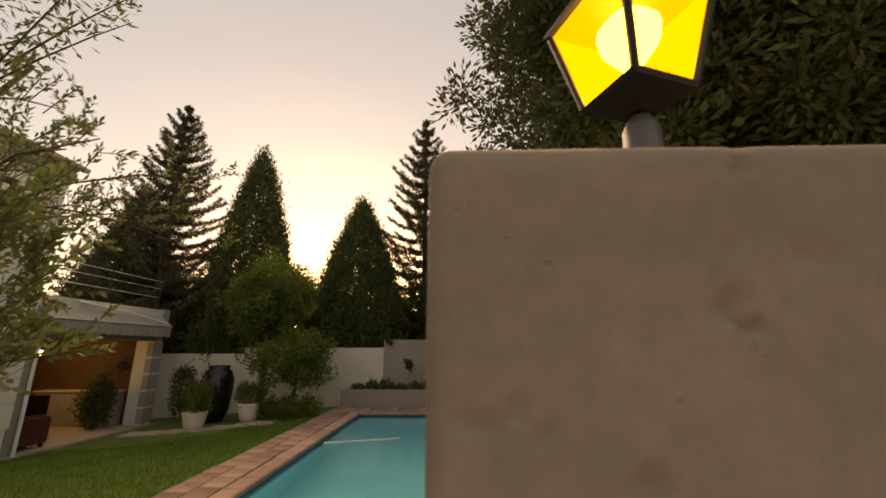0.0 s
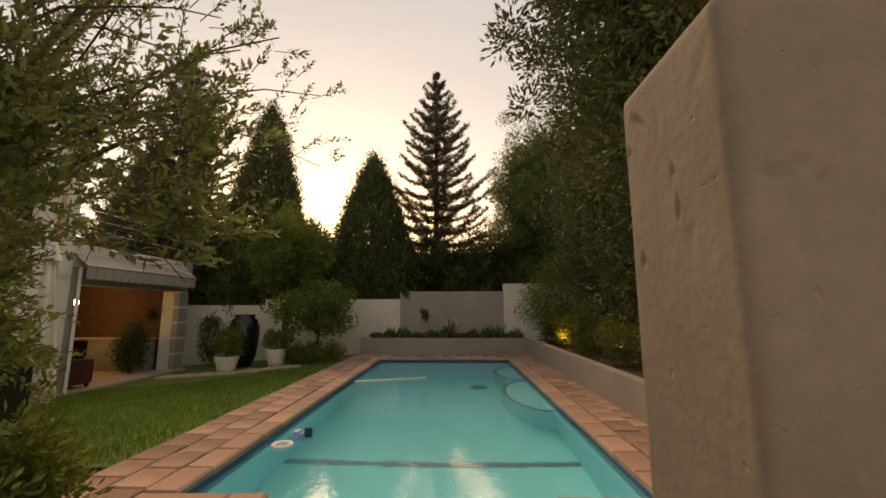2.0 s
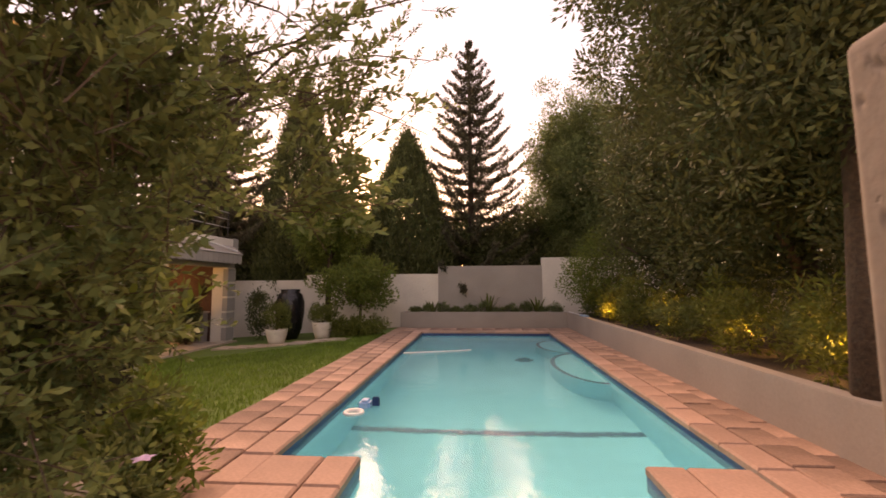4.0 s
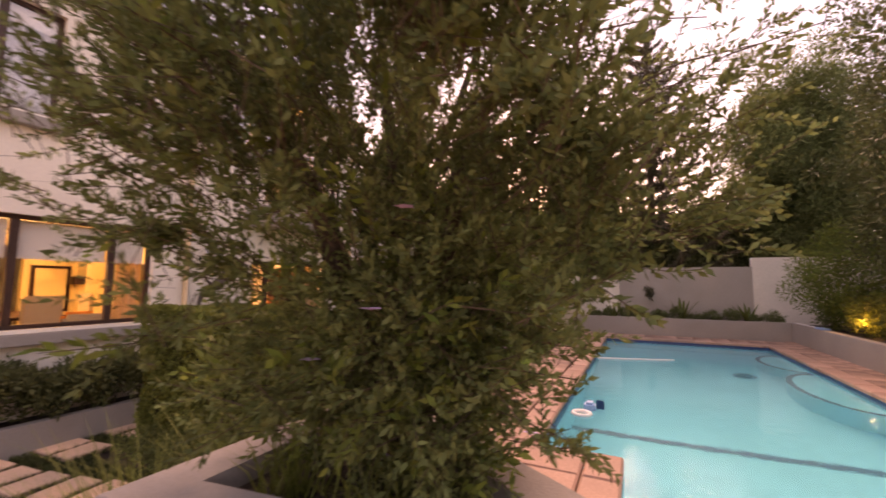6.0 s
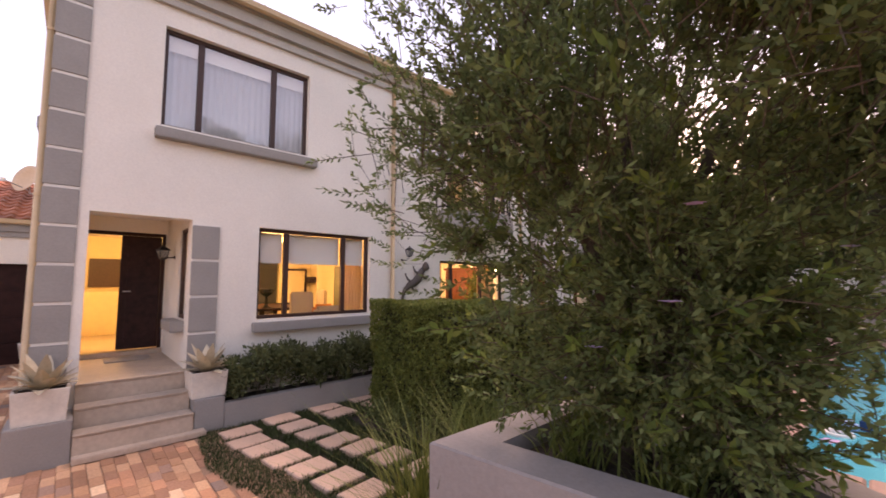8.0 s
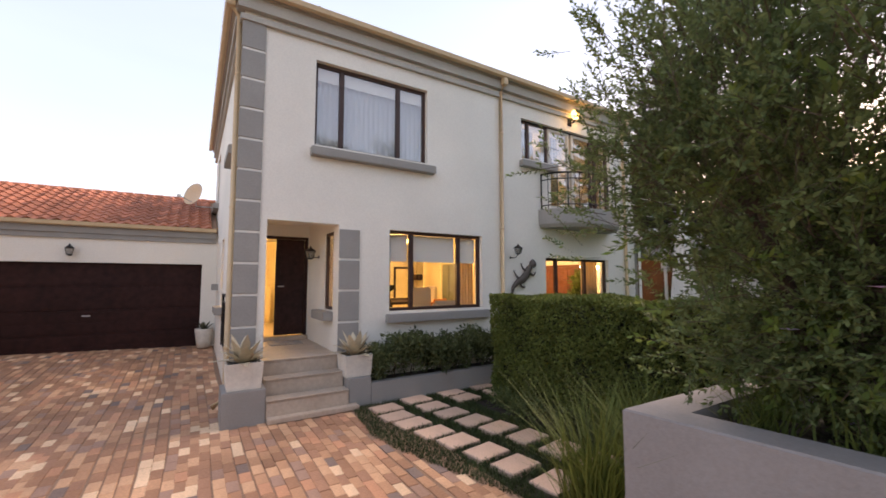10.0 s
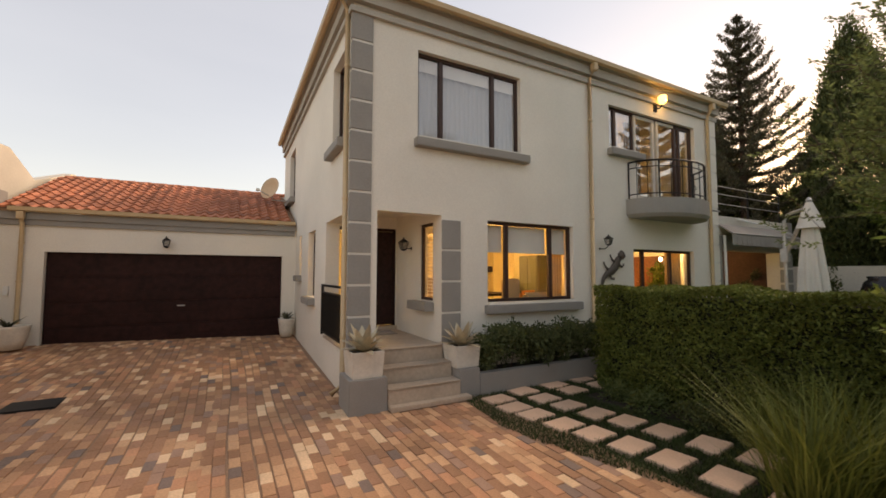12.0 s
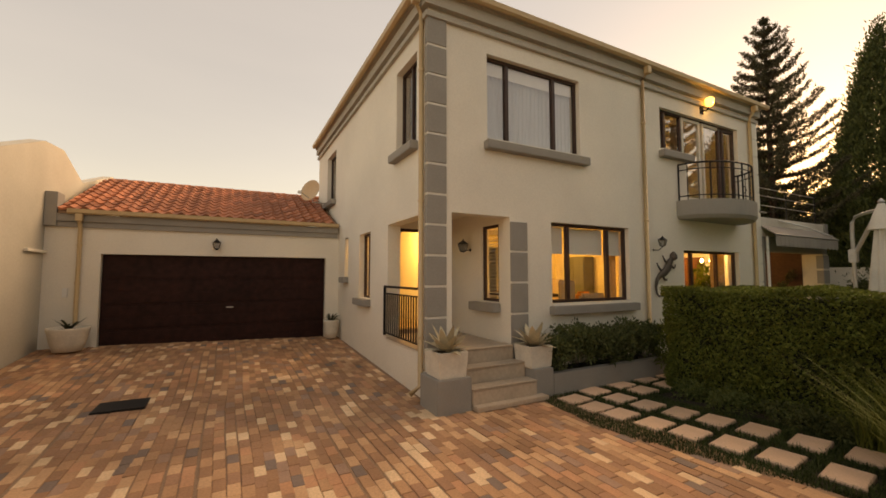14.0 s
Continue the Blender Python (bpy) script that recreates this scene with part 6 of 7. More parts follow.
part("parapet", box(-8.985, -8.63, PN, 12.5, 2.945, 3.47, 0.01), BOUNDARY, pv)
part("parapet_end", box(-9.0, -8.6, 12.501, 12.74, 2.9, 3.5, 0.01), GREYPAINT, pv, "grey end block of the parapet")
for k in range(17):
    part("ceiling_plank", box(-13.18, -9.0, PN + 0.01 + k * 0.216, PN + 0.216 + k * 0.216, 2.925, 2.946), FRAMEWOOD, pv)
bm = bmesh.new()
q = [(-8.63, PN + 0.05, 3.24), (-8.63, 12.55, 3.24), (-8.30, 12.5, 2.98), (-8.30, PN + 0.05, 2.98)]
top = [bm.verts.new(p) for p in q]
low = [bm.verts.new((x, y, z - 0.03)) for x, y, z in q]
bm.faces.new(top[::-1])
bm.faces.new(low)
for k in range(4):
    bm.faces.new((top[k], top[(k + 1) % 4], low[(k + 1) % 4], low[k]))
awning = part("awning", bm, AWNING, pv, "grey sloped awning")
for k in range(16):
    y = PN + 0.06 + k * 0.235
    bm = bmesh.new()
    prof = [(y, 2.95), (y, 2.70), (y + 0.04, 2.665), (y + 0.115, 2.65), (y + 0.19, 2.665), (y + 0.228, 2.70), (y + 0.228, 2.95)]
    f, g = [[bm.verts.new((x, u, w)) for u, w in prof] for x in (-8.30, -8.308)]
    bm.faces.new(f)
    bm.faces.new(g[::-1])
    for a in range(7):
        bm.faces.new((f[a], g[a], g[(a + 1) % 7], f[(a + 1) % 7]))
    part("valance_flap", bm, AWNING, awning)
part("front_bar", tube([(-8.30, PN + 0.05, 2.965), (-8.30, 12.5, 2.965)], 0.022, sides=8), STEEL, awning)
part("awning_arm", tube([(-8.60, 9.6, 3.42), (-8.45, 10.9, 3.28), (-8.36, 12.3, 3.06)], 0.025, sides=6), WHITEPLASTIC, awning, "pale folding awning arm")
part("awning_post", tube([(-8.55, 8.84, 0.2), (-8.55, 8.84, 2.93)], 0.035, sides=8), WHITEPLASTIC, pv, "slim white post")
part("lamp_globe", lathe([(0.03, 2.12), (0.08, 2.15), (0.08, 2.24), (0.03, 2.28)], -10.65, 11.0, 12), BULB_HOT, pv, "glowing warm lamp").visible_shadow = False
part("lamp_cord", tube([(-10.65, 11.0, 2.28), (-10.65, 11.0, 2.92)], 0.008), IRON, pv)
pr = thing("roof_railing", -8.75, 10.6, 3.47, "thin cable railing above the patio roof", "railing", "", "structure")
for k in range(3):
    part("post", tube([(-8.8, 8.75 + k * 1.85, 3.46), (-8.8, 8.75 + k * 1.85, 4.4)], 0.018), IRON, pr)
for z in (3.85, 4.12, 4.34):
    part("rail", tube([(-8.8, 8.7, z), (-8.8, 12.5, z)], 0.011, sides=6), STEEL, pr)
bar = thing("patio_counter", -10.2, 12.1, 0.22, "grey plastered counter along the patio wall", "counter")
part("body", box(-11.6, -9.3, 12.0, 12.39, 0.22, 1.12, 0.01), PLANTERGREY, bar)
part("top", box(-11.65, -9.25, 11.95, 12.39, 1.121, 1.17, 0.012), STEPSTONE, bar)
shv = thing("patio_shelf", -12.9, 10.6, 0.22, "dark wooden shelf unit against the patio wall", "shelf")
part("back", box(-13.19, -13.15, 9.4, 11.4, 0.22, 2.0), DARKWOOD, shv)
for z in (0.24, 0.8, 1.35, 1.95):
    part("board", box(-13.149, -12.8, 9.4, 11.4, z, z + 0.04, 0.006), DARKWOOD, shv)
for y in (9.36, 11.401):
    part("side", box(-13.149, -12.8, y, y + 0.039, 0.22, 2.0, 0.006), DARKWOOD, shv)
dr = bmesh.new()
nf = 60
a, b = [[dr.verts.new((-13.1 + 0.035 * math.sin(k * 1.1), 11.5 + 0.85 * k / nf, z)) for k in range(nf + 1)] for z in (0.3, 2.8)]
for k in range(nf):
    dr.faces.new((a[k], a[k + 1], b[k + 1], b[k]))
bmesh.ops.solidify(dr, geom=dr.faces[:], thickness=0.008)
tagged(part("patio_curtain", dr, DRAPE), "beige drape on the patio back wall", "curtain")


def patio_chair(x, y, turn, label):
    th = new("patio_chair")
    tagged(th, label, "chair", "patio chairs")
    BASES[th.name] = Vector()
    part("seat", box(-0.26, 0.26, -0.26, 0.26, 0.40, 0.47, 0.015), DARKWOOD, th)
    part("backrest", box(-0.26, 0.26, 0.22, 0.28, 0.48, 0.95, 0.015), DARKWOOD, th)
    for sx in (-0.23, 0.23):
        for sy in (-0.23, 0.23):
            part("leg", box(sx - 0.025, sx + 0.025, sy - 0.025, sy + 0.025, 0, 0.40, 0.005), DARKWOOD, th)
    th.matrix_basis = pose(x, y, 0.225, 0, 0, turn)
    return th


sf = thing("patio_sofa", -9.6, 9.5, 0.22, "dark red upholstered patio sofa", "sofa")
part("seat", box(-10.5, -8.95, 9.05, 9.75, 0.36, 0.62, 0.04), REDCLOTH, sf)
part("backrest", box(-10.5, -8.95, 8.86, 9.04, 0.5, 1.05, 0.04), REDCLOTH, sf)
part("armrest", box(-10.68, -10.51, 8.86, 9.75, 0.30, 0.85, 0.03), REDCLOTH, sf)
part("armrest", box(-8.94, -8.77, 8.88, 9.75, 0.30, 0.85, 0.03), REDCLOTH, sf)
for x in (-10.6, -8.86):
    for y in (8.95, 9.68):
        part("foot", box(x - 0.03, x + 0.03, y - 0.03, y + 0.03, 0.22, 0.36), DARKWOOD, sf)
pc = patio_chair(-10.2, 10.55, 20, "dark wooden patio chair by the patio table")
copy_thing(pc, pose(-11.9, 11.4, 0.225, 0, 0, 200))
ptb = thing("patio_table", -11.2, 10.6, 0.22, "dark wooden patio table", "table")
part("tabletop", box(-11.8, -10.6, 10.1, 11.1, 0.90, 0.96, 0.01), DARKWOOD, ptb)
for x in (-11.7, -10.7):
    for y in (10.2, 11.0):
        part("leg", box(x - 0.04, x + 0.04, y - 0.04, y + 0.04, 0.22, 0.90, 0.006), DARKWOOD, ptb)
vs2 = thing("wicker_ball", -11.1, 10.5, 0.96, "round pale wicker ornament on the patio table", "ornament")
part("ball", lathe([(0.06, 0.96), (0.17, 1.05), (0.21, 1.18), (0.17, 1.31), (0.06, 1.39)], -11.1, 10.5, 16), DRAPE, vs2, smooth=True)
mound("patio_plant", -9.45, 11.65, 0.22, 0.32, 0.3, 0.66, 80, 30, 0.12, 0.12, 0.04, LEAF_DARK, "dark leafy pot plant on the patio", "plant", 251)
mound("patio_plant", -7.9, 12.9, 0.25, 0.35, 0.35, 0.75, 90, 30, 0.10, 0.09, 0.035, LEAF_DARK, "dark upright shrub beside the patio column", "shrub", 252, "", False)

# closed cantilever umbrella
um = thing("cantilever_umbrella", -5.79, 5.2, 0.3, "closed off-white cantilever umbrella on a grey arm", "umbrella")
UX, UY = -5.38, 5.0
part("base_plate", box(-6.19, -5.39, 4.8, 5.6, 0.2, 0.42, 0.02), STEEL, um)
part("mast", tube([(-5.79, 5.2, 0.40), (-5.79, 5.2, 2.6), (-5.78, 5.19, 2.76), (-5.73, 5.17, 2.85), (-5.64, 5.13, 2.88), (UX, UY, 2.92)], 0.028), STEEL, um)
part("arm", tube([(-5.79, 5.2, 2.2), (-5.58, 5.1, 2.6), (UX, UY, 2.98)], 0.03), STEEL, um)
part("crank_box", box(-5.84, -5.74, 5.14, 5.26, 2.1, 2.32, 0.012), STEEL, um)
bm = bmesh.new()
rings = []
for i in range(9):
    t = i / 8
    z = 0.85 + 2.05 * t
    base_r = 0.19 * (1 - t) ** 0.8 + 0.045
    rings.append([bm.verts.new((UX + base_r * (1 + 0.22 * math.cos(8 * a + t)) * math.cos(a), UY + base_r * (1 + 0.22 * math.cos(8 * a + t)) * math.sin(a), z)) for a in [6.2832 * k / 48 for k in range(48)]])
for u, v in zip(rings, rings[1:]):
    for k in range(48):
        bm.faces.new((u[k], u[(k + 1) % 48], v[(k + 1) % 48], v[k]))
bm.faces.new(rings[0][::-1])
bm.faces.new(rings[-1])
canopy = part("canopy", bm, CANVAS, um, smooth=True)
part("vent_cap", lathe([(0.17, 2.60), (0.11, 2.82), (0.04, 3.0)], UX, UY, 16), CANVAS, canopy)
part("finial", lathe([(0.03, 3.0), (0.045, 3.03), (0.01, 3.08)], UX, UY, 10), STEEL, um)

# satellite dish, lizard, railing
ds = thing("satellite_dish", -15.6, -1.75, 4.0, "weathered cream satellite dish above the garage roof", "satellite dish")
bm = lathe([(0.02, 0.0), (0.14, 0.02), (0.25, 0.06), (0.34, 0.12), (0.335, 0.125), (0.24, 0.07), (0.13, 0.03), (0.0201, 0.012)], 0, 0, 28)
bm.transform(Matrix.Translation((-15.6, -1.75, 4.42)) @ Euler((radians(75), 0, radians(40))).to_matrix().to_4x4())
part("reflector", bm, DISH, ds, smooth=True)
part("mast", tube([(-15.6, -1.3, 4.1), (-15.6, -1.75, 4.1), (-15.62, -1.75, 4.4)], 0.02), STEEL, ds)
part("feed_arm", tube([(-15.6, -1.78, 4.18), (-15.3, -2.15, 4.32)], 0.012), STEEL, ds)
part("feed_horn", box(-15.34, -15.24, -2.22, -2.12, 4.28, 4.36, 0.01), WHITEPLASTIC, ds)

lz = thing("wall_lizard", XF, 4.55, 1.95, "dark metal lizard ornament on the house wall", "wall ornament")
body = [(4.78, 2.27), (4.70, 2.20), (4.62, 2.06), (4.50, 1.96), (4.35, 1.90), (4.24, 1.80), (4.19, 1.64), (4.22, 1.50), (4.31, 1.43), (4.35, 1.50)]
rads = (0.06, 0.085, 0.10, 0.095, 0.07, 0.05, 0.035, 0.026, 0.018, 0.012)
bm = bmesh.new()
rings = []
for k, (y, z) in enumerate(body):
    (ya, za), (yb, zb) = body[max(k - 1, 0)], body[min(k + 1, len(body) - 1)]
    d = Vector((0, yb - ya, zb - za)).normalized()
    side = Vector((0, -d.z, d.y))
    rings.append([bm.verts.new(Vector((XF + 0.04, y, z)) + side * rads[k] * math.cos(a) + Vector((0.5 * rads[k] * math.sin(a), 0, 0))) for a in [0.785 * q for q in range(8)]])
for u, v in zip(rings, rings[1:]):
    for q in range(8):
        bm.faces.new((u[q], u[(q + 1) % 8], v[(q + 1) % 8], v[q]))
bm.faces.new(rings[0][::-1])
bm.faces.new(rings[-1])
part("body", bm, LIZARD, lz, smooth=True)
part("head", lathe([(0.03, 2.22), (0.085, 2.27), (0.075, 2.35), (0.02, 2.42)], XF + 0.05, 4.81, 10, None, 1.0), LIZARD, lz, smooth=True)
for a, b, c in (((4.66, 2.15), (4.52, 2.20), (4.49, 2.28)), ((4.70, 2.12), (4.82, 2.05), (4.90, 2.09)), ((4.44, 1.95), (4.32, 2.04), (4.28, 2.12)), ((4.42, 1.90), (4.48, 1.80), (4.58, 1.78))):
    leg = part("leg", tube([(XF + 0.04, *a), (XF + 0.05, *b), (XF + 0.03, *c)], 0.03, 0.014, 6), LIZARD, lz)
    for t in (-0.03, 0.0, 0.03):
        part("toe", tube([(XF + 0.03, *c), (XF + 0.025, c[0] + t, c[1] + 0.045)], 0.009, 0.004, 5), LIZARD, leg)

rl = thing("porch_railing", -9.7, YS, 0.72, "black iron railing in the porch side opening", "railing", "", "structure")
part("top_rail", box(-10.5, -8.93, YS - 0.06, YS - 0.02, 1.66, 1.70, 0.006), IRON, rl)
part("mid_rail", box(-10.48, -8.95, YS - 0.055, YS - 0.025, 1.54, 1.565, 0.004), IRON, rl)
part("bottom_rail", box(-10.48, -8.95, YS - 0.055, YS - 0.025, 0.80, 0.825, 0.004), IRON, rl)
for k in range(15):
    x = -10.44 + k * 0.104
    part("baluster", box(x - 0.008, x + 0.008, YS - 0.05, YS - 0.03, 0.825, 1.54), IRON, rl)
part("end_post", box(-10.5, -10.46, YS - 0.06, YS - 0.02, 0.76, 1.66), IRON, rl)
structure("porch_side_sill", box(-10.43, -8.99, YS - 0.03, YS + T, 0.70, 0.724, 0.004), STEPSTONE, "pale stone sill of the porch side opening", "sill")
tagged(part("door_mat", box(-10.5, -10.05, -0.45, 0.15, 0.721, 0.738, 0.006), AWNING), "dark rubber door mat on the porch floor", "door mat")
tagged(part("gate_intercom", box(XG, XG + 0.04, -7.05, -6.96, 1.42, 1.62, 0.008), WHITEPLASTIC), "small cream plastic box on the garage wall", "intercom")
tagged(part("drain_cover", box(-10.5, -10.0, -5.45, -4.85, 0.03, 0.088, 0.006), IRON), "dark metal drain cover in the paving", "drain cover")

# ---- inside the rooms ----
def curtain(name, x, y0, y1, z0, z1, material, label, folds=14):
    bm = bmesh.new()
    n = folds * 12
    a, b = [[bm.verts.new((x + 0.007 * math.sin(k * 6.283 / 12) + 0.004 * math.sin(k * 0.21), y0 + (y1 - y0) * k / n, z)) for k in range(n + 1)] for z in (z0, z1)]
    for k in range(n):
        bm.faces.new((a[k], a[k + 1], b[k + 1], b[k]))
    bmesh.ops.solidify(bm, geom=bm.faces[:], thickness=0.006)
    return tagged(part(name, bm, material), label, "curtain")


curtain("curtain", XW - 0.135, -0.05, 2.06, 3.95, 5.50, CURTAIN, "white sheer curtain behind the upstairs window", 22)
tagged(part("roller_blind", box(XW - 0.088, XW - 0.08, -0.04, 2.05, 5.42, 5.69), BLIND), "white roller blind at the top of the upstairs window", "blind")
for y0, y1 in ((1.37, 1.755), (1.845, 2.835), (2.925, 3.36)):
    tagged(part("roller_blind", box(XW - 0.115, XW - 0.108, y0, y1, 2.30, 2.81), BLIND), "white roller blind half drawn in the dining window", "blind", "dining window blinds")
curtain("curtain", XW - 0.25, 3.05, 3.42, 0.76, 2.85, DRAPE, "beige drape at the dining window", 5)
curtain("curtain", XW - 0.22, 6.85, 7.5, 0.76, 2.45, DRAPE, "beige drape at the lounge window", 6)
curtain("curtain", XW - 0.22, 5.36, 5.6, 0.76, 2.45, DRAPE, "narrow beige drape at the lounge window", 3)
curtain("curtain", XW - 0.3, 5.55, 6.15, 3.51, 5.6, DRAPE, "beige drape behind the balcony door", 6)
curtain("curtain", XW - 0.3, 4.6, 5.3, 3.51, 5.6, DRAPE, "beige drape at the small upstairs window", 6)
for k in range(20):
    tagged(part("blind_slat", box(-9.47, -9.03, 0.50, 0.535, 1.5 + k * 0.065, 1.512 + k * 0.065), BLIND), "pale horizontal blind slat in the porch window", "blind", "porch window slats")


def dining_chair():
    th = new("dining_chair")
    tagged(th, "beige upholstered high-backed dining chair", "chair", "dining chairs")
    BASES[th.name] = Vector()
    part("seat", box(-0.23, 0.23, -0.23, 0.23, 0.42, 0.52, 0.03), FABRIC, th)
    part("backrest", box(-0.23, 0.23, 0.18, 0.25, 0.50, 1.08, 0.03), FABRIC, th)
    for sx in (-0.2, 0.2):
        for sy in (-0.2, 0.2):
            part("leg", box(sx - 0.02, sx + 0.02, sy - 0.02, sy + 0.02, 0, 0.42, 0.004), DARKWOOD, th)
    return th


dc = dining_chair()
dc.matrix_basis = pose(-9.55, 2.35, 0.716, 0, 0, -90)
copy_thing(dc, pose(-10.7, 1.35, 0.716, 0, 0, 180))
copy_thing(dc, pose(-11.4, 1.35, 0.716, 0, 0, 175))
copy_thing(dc, pose(-10.9, 3.3, 0.716, 0, 0, 0))
dt = thing("dining_table", -11.2, 2.3, 0.716, "dark wooden dining table", "table")
part("tabletop", box(-11.9, -9.85, 1.75, 2.85, 1.42, 1.47, 0.01), DARKWOOD, dt)
for x in (-11.8, -9.95):
    for y in (1.83, 2.77):
        part("leg", box(x - 0.04, x + 0.04, y - 0.04, y + 0.04, 0.716, 1.42, 0.005), DARKWOOD, dt)
vs = thing("table_bowl", -10.2, 2.0, 1.47, "dark footed bowl on the dining table", "bowl")
part("bowl_body", lathe([(0.09, 1.47), (0.03, 1.51), (0.025, 1.68), (0.10, 1.74), (0.16, 1.84), (0.15, 1.84), (0.09, 1.77)], -10.2, 2.0, 20), BLACKPOT, vs, smooth=True)
cp = thing("hanging_lamp", -10.6, 2.3, 2.6, "small brass ceiling light with warm bulbs", "ceiling lamp")
part("stem", tube([(-10.6, 2.3, 2.8), (-10.6, 2.3, 3.1)], 0.012), IRON, cp)
part("ring", tube([(-10.6 + 0.32 * math.cos(a), 2.3 + 0.32 * math.sin(a), 2.8) for a in [6.2832 * k / 20 for k in range(21)]], 0.012, sides=6), IRON, cp)
for k in range(5):
    a = k * 1.2566
    part("bulb", lathe([(0.015, 2.81), (0.04, 2.85), (0.035, 2.90), (0.01, 2.92)], -10.6 + 0.32 * math.cos(a), 2.3 + 0.32 * math.sin(a), 10), BULB, cp, "glowing bulb")
pf = thing("wall_picture", -13.04, 3.75, 1.7, "framed picture on the dining room wall", "picture")
part("picture_frame", wall_x(-13.045, -13.01, 3.42, 4.08, 1.35, 2.35, [(3.48, 4.02, 1.41, 2.29)]), DARKWOOD, pf)
part("picture_sheet", box(-13.044, -13.03, 3.481, 4.019, 1.411, 2.289), INWALL, pf)
sd = thing("sideboard", -12.8, 1.2, 0.716, "dark wooden sideboard against the dining room wall", "cabinet")
part("body", box(-13.04, -12.6, 0.7, 1.9, 0.716, 1.6, 0.01), DARKWOOD, sd)
part("door", box(-12.599, -12.58, 0.74, 1.28, 0.78, 1.55, 0.006), DARKWOOD, sd)
part("door", box(-12.599, -12.58, 1.32, 1.86, 0.78, 1.55, 0.006), DARKWOOD, sd)
hc = thing("hall_cabinet", -14.6, -0.5, 0.716, "pale hall cabinet against the end wall", "cabinet")
part("body", box(-14.84, -14.45, -0.75, 0.2, 0.716, 1.75, 0.01), INWALL, hc)
part("door", box(-14.449, -14.43, -0.72, -0.29, 0.78, 1.7, 0.006), INWALL, hc)
part("door", box(-14.449, -14.43, -0.26, 0.17, 0.78, 1.7, 0.006), INWALL, hc)
hm = thing("hall_mirror", -14.84, -0.3, 2.1, "dark framed picture on the hall wall", "picture")
part("picture_frame", box(-14.845, -14.80, -0.6, 0.0, 1.85, 2.55, 0.01), FRAMEWOOD, hm)
lsf = thing("house_plant", -9.35, 7.3, 0.716, "tall leafy green house plant in the lounge", "plant")
limbs(lsf, (-9.35, 7.3, 0.716), [(-9.35, 7.3, 1.9), (-9.25, 7.4, 2.0)], 0.02)
crown("crown", lsf, shell_points(50, -9.35, 7.3, 1.72, 0.28, 0.3, 0.42, 261), 26, 0.09, 0.1, 0.04, LEAF_FRESH, 261)
CX, CY = -9.5, 7.9
ch = thing("lounge_chandelier", CX, CY, 2.25, "small lounge chandelier with warm bulbs", "ceiling lamp")
part("stem", tube([(CX, CY, 2.38), (CX, CY, 3.1)], 0.012), IRON, ch)
for k in range(6):
    a = k * 1.0472
    u, v = CX + 0.24 * math.cos(a), CY + 0.24 * math.sin(a)
    part("arm", tube([(CX, CY, 2.38), (CX + 0.12 * math.cos(a), CY + 0.12 * math.sin(a), 2.22), (u, v, 2.24)], 0.008), IRON, ch)
    part("bulb", lathe([(0.015, 2.25), (0.035, 2.29), (0.03, 2.34), (0.01, 2.36)], u, v, 10), BULB_HOT, ch, "glowing bulb")
lc2 = thing("lounge_cabinet", -10.9, 8.4, 0.716, "tall dark red-brown wooden lounge cabinet", "cabinet")
part("body", box(-11.6, -10.0, 8.22, 8.62, 0.716, 2.35, 0.01), REDWOOD, lc2)
for k in range(3):
    part("door", box(-11.57 + k * 0.52, -11.08 + k * 0.52, 8.2, 8.219, 0.76, 2.3, 0.006), REDWOOD, lc2)
part("cornice", box(-11.65, -9.95, 8.18, 8.63, 2.351, 2.42, 0.01), REDWOOD, lc2)
dcb = thing("display_cabinet", -10.6, 4.0, 0.716, "tall grey-green cabinet against the dining room wall", "cabinet")
part("body", box(-10.95, -10.25, 3.86, 4.19, 0.716, 2.36, 0.01), OLIVEPAINT, dcb)
for x in (-10.93, -10.59):
    part("door", box(x, x + 0.32, 3.842, 3.859, 0.78, 2.32, 0.006), OLIVEPAINT, dcb)
arm_chair = thing("armchair", -9.5, 2.95, 0.716, "pale beige armchair with orange cushion by the window", "armchair")
part("seat", box(-9.85, -9.1, 2.5, 3.2, 0.80, 1.14, 0.05), FABRIC, arm_chair)
part("backrest", box(-9.2, -9.02, 2.5, 3.2, 1.0, 1.52, 0.06), FABRIC, arm_chair)
part("armrest", box(-9.85, -9.02, 2.36, 2.49, 0.80, 1.34, 0.04), FABRIC, arm_chair)
part("armrest", box(-9.85, -9.02, 3.21, 3.34, 0.80, 1.34, 0.04), FABRIC, arm_chair)
for x in (-9.8, -9.1):
    for y in (2.45, 3.25):
        part("foot", box(x - 0.025, x + 0.025, y - 0.025, y + 0.025, 0.716, 0.80), DARKWOOD, arm_chair)
cush = box(-9.36, -9.22, 2.55, 3.0, 1.15, 1.55, 0.06)
tagged(part("cushion", cush, ORANGECLOTH), "orange cushion on the armchair", "cushion")
tagged(part("wall_shelf", box(-12.9, -12.62, 4.0, 4.19, 1.95, 2.12, 0.01), DARKWOOD), "dark wooden shelf on the dining room wall", "shelf")
wpic = thing("wall_picture", -9.85, 8.62, 1.9, "small framed picture on the lounge wall", "picture")
part("picture_frame", box(-9.75, -9.2, 8.6, 8.635, 1.4, 2.1, 0.008), REDWOOD, wpic)
part("picture_sheet", box(-9.69, -9.26, 8.592, 8.599, 1.46, 2.04), BLIND, wpic)

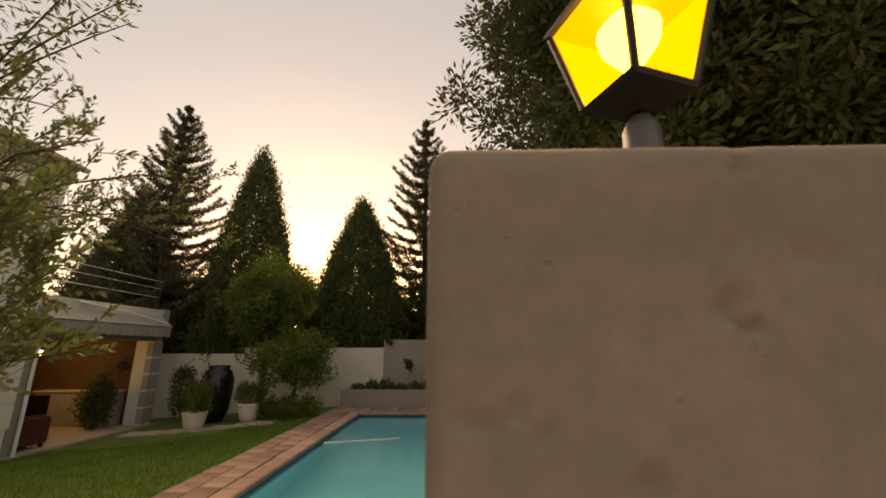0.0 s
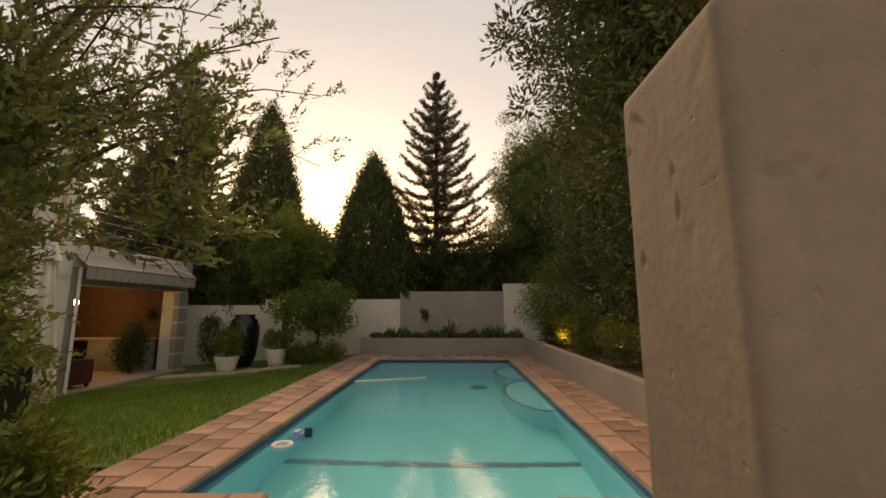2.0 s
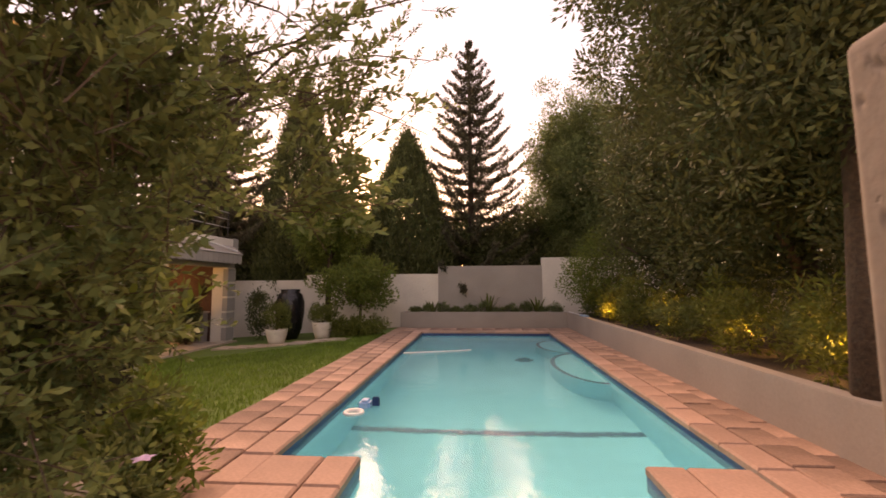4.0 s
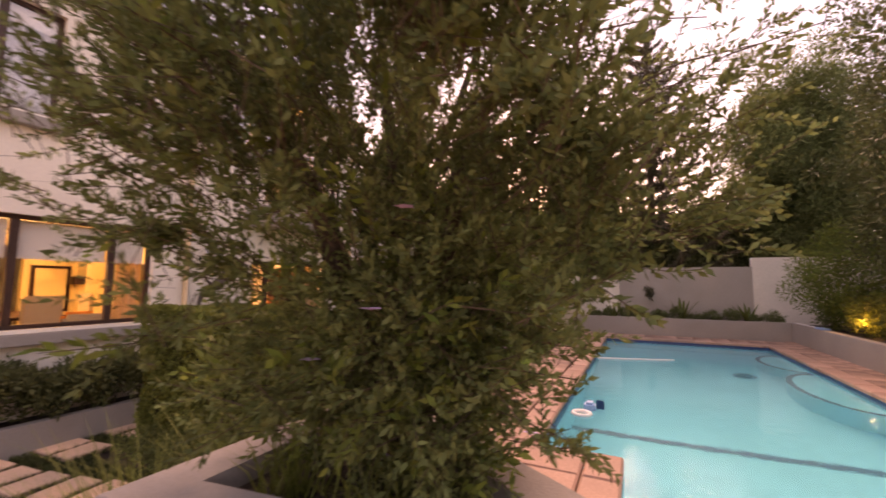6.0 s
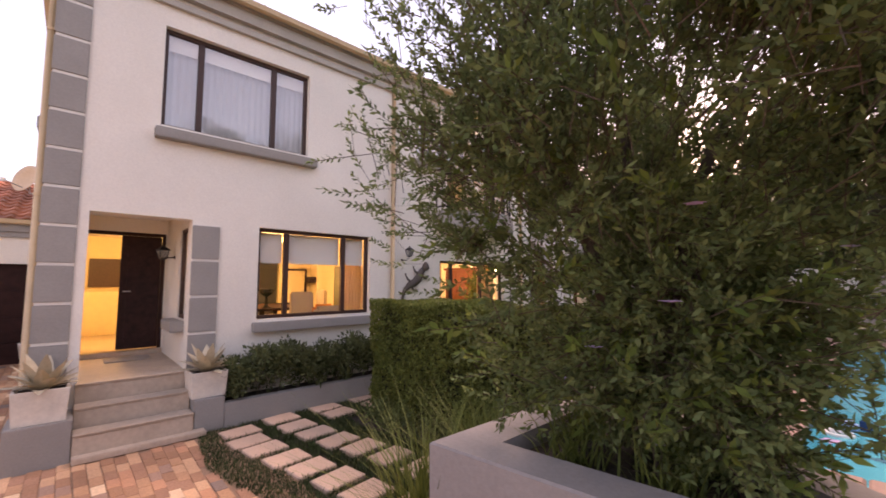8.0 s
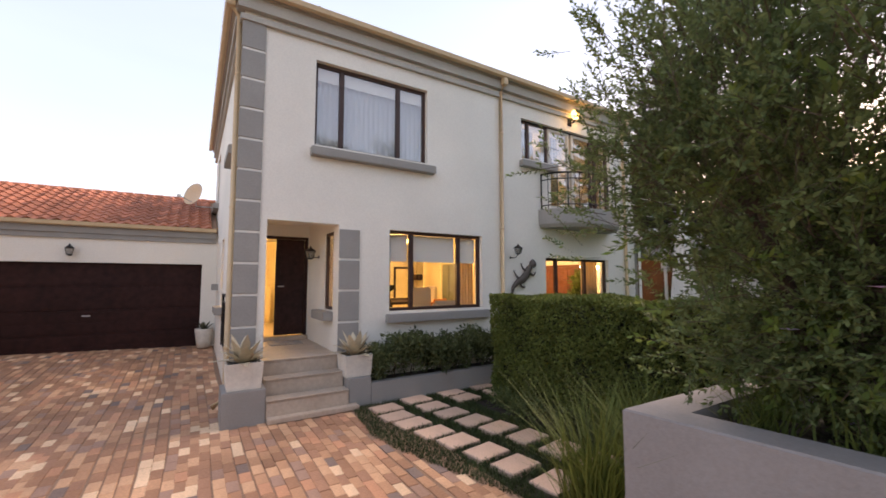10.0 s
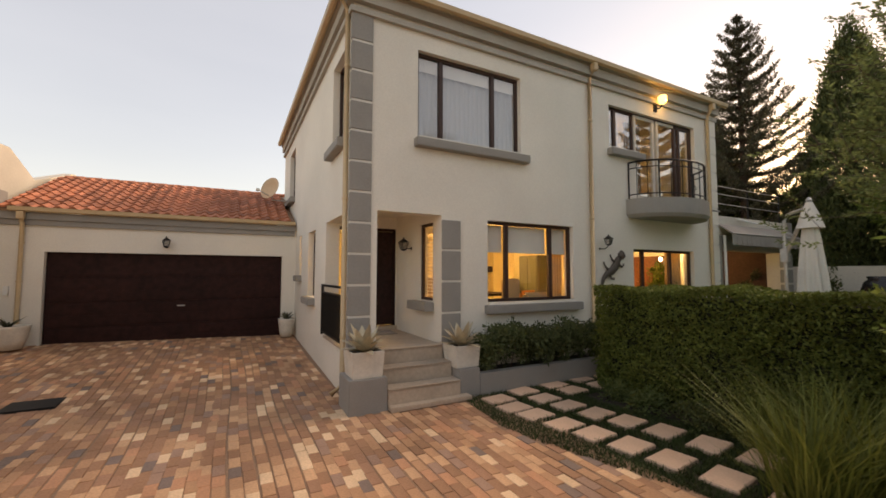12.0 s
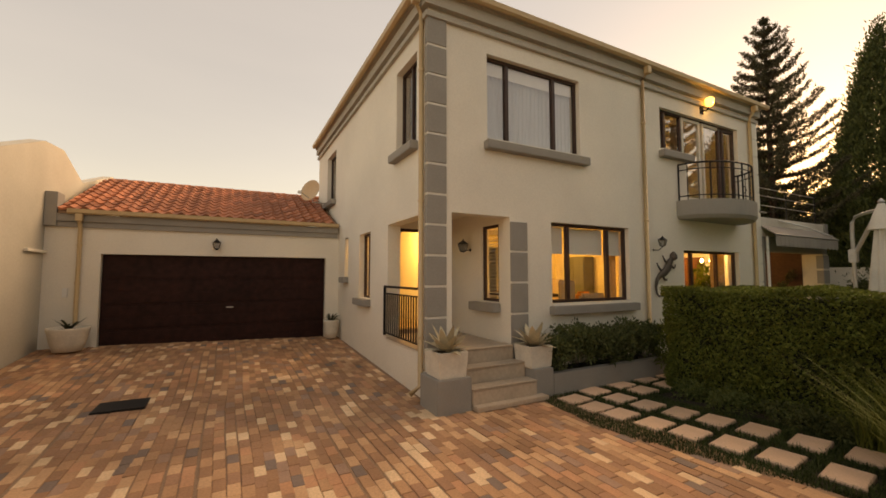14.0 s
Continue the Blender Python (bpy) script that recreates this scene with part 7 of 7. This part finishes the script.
# ---- stepping slabs ----
sm = brick_mesh(0.325, 0.44, 0.06, 0.012, "stepping_slab")
sm.materials.append(SLAB)
for k, (x, y) in enumerate(slabs + slab2 + slab3):
    o = new("stepping_slab", sm)
    o.matrix_basis = pose(x, y, 0.02, random.uniform(-0.8, 0.8), random.uniform(-0.8, 0.8), 8 + random.uniform(-2, 2))
    tagged(o, "square pink sandstone stepping slab set in ground cover", "stepping slab", "stepping slabs")

# ---- brick driveway ----
drive = thing("driveway", -8.0, -3.0, 0.0, "weathered red-brown clay brick driveway", "driveway", "", "structure")
L, Wd, H, BV, GAP = 0.223, 0.110, 0.05, 0.005, 0.004
single = brick_mesh(L, Wd, H, BV, "paver")
single.materials.append(PAVEROBJ)
EDX, EDY = [-8.3, -7.96, -7.4, -6.83, -6.13, -5.39, -4.84, -3.5, -1.5, 3.0], [0.5, 0.42, 0.33, 0.27, 0.40, 0.65, 0.84, 0.45, 0.6, 0.7]
verts, faces = [], []
picked = 0
offs = [(sx, sy, d, z) for d, z in ((0, -H), (0, -BV), (BV, 0)) for sx, sy in ((-1, -1), (1, -1), (1, 1), (-1, 1))]
pitch_l, pitch_w = L + GAP, Wd + GAP
rows = int((0.95 - YL) / pitch_w)
rng = np.random.default_rng(77)
for r in range(rows):
    y = YL + 0.06 + r * pitch_w
    shift = (r % 2) * pitch_l / 2 + rng.uniform(-0.03, 0.03)
    for c in range(int(20.2 / pitch_l)):
        x = -14.62 + shift + c * pitch_l
        if x > -14.2 and x < XF + 0.05 and y > YS - 0.02:
            continue
        if x < XG + 0.0 and (y < -6.4 or y > -1.55):
            continue
        if XF <= x <= -7.9 and y > -1.36:
            if x < -8.0 or y > -0.75:
                continue
        if x >= -7.9 and y > np.interp(x, EDX, EDY):
            continue
        if -8.0 < x <= -7.86 and y > -0.8:
            continue
        x, y = x + rng.uniform(-0.004, 0.004), y + 0.006 * math.sin(x * 1.3 + r * 0.4) + rng.uniform(-0.002, 0.002)
        z = drive_z(x, y) + rng.uniform(-0.003, 0.003)
        if -6.6 < x < -4.2 and -2.1 < y < 0.0 and picked < 300:
            picked += 1
            o = new("paver", single)
            o.parent = drive
            o.matrix_basis = Matrix.Translation((x + 8.0, y + 3.0, z)) @ Euler((rng.uniform(-0.01, 0.01), rng.uniform(-0.01, 0.01), rng.uniform(-0.015, 0.015))).to_matrix().to_4x4()
            continue
        a, tx, ty = rng.uniform(-0.015, 0.015), rng.uniform(-0.012, 0.012), rng.uniform(-0.012, 0.012)
        ca, sa = math.cos(a), math.sin(a)
        b0 = len(verts)
        sx0 = (drive_z(x + 0.1, y) - drive_z(x - 0.1, y)) / 0.2
        for sx, sy, d, dz in offs:
            u, v = sx * (L / 2 - d), sy * (Wd / 2 - d)
            verts.append((x + u * ca - v * sa, y + u * sa + v * ca, z + dz + u * (tx + sx0) + v * ty))
        faces += [(b0 + 8, b0 + 9, b0 + 10, b0 + 11)] + [(b0 + q + k, b0 + q + (k + 1) % 4, b0 + q + 4 + (k + 1) % 4, b0 + q + 4 + k) for q in (0, 4) for k in range(4)]
me = bpy.data.meshes.new("pavers")
me.from_pydata(verts, [], faces)
tagged(part("pavers", me, PAVER, drive), kind="stuff")
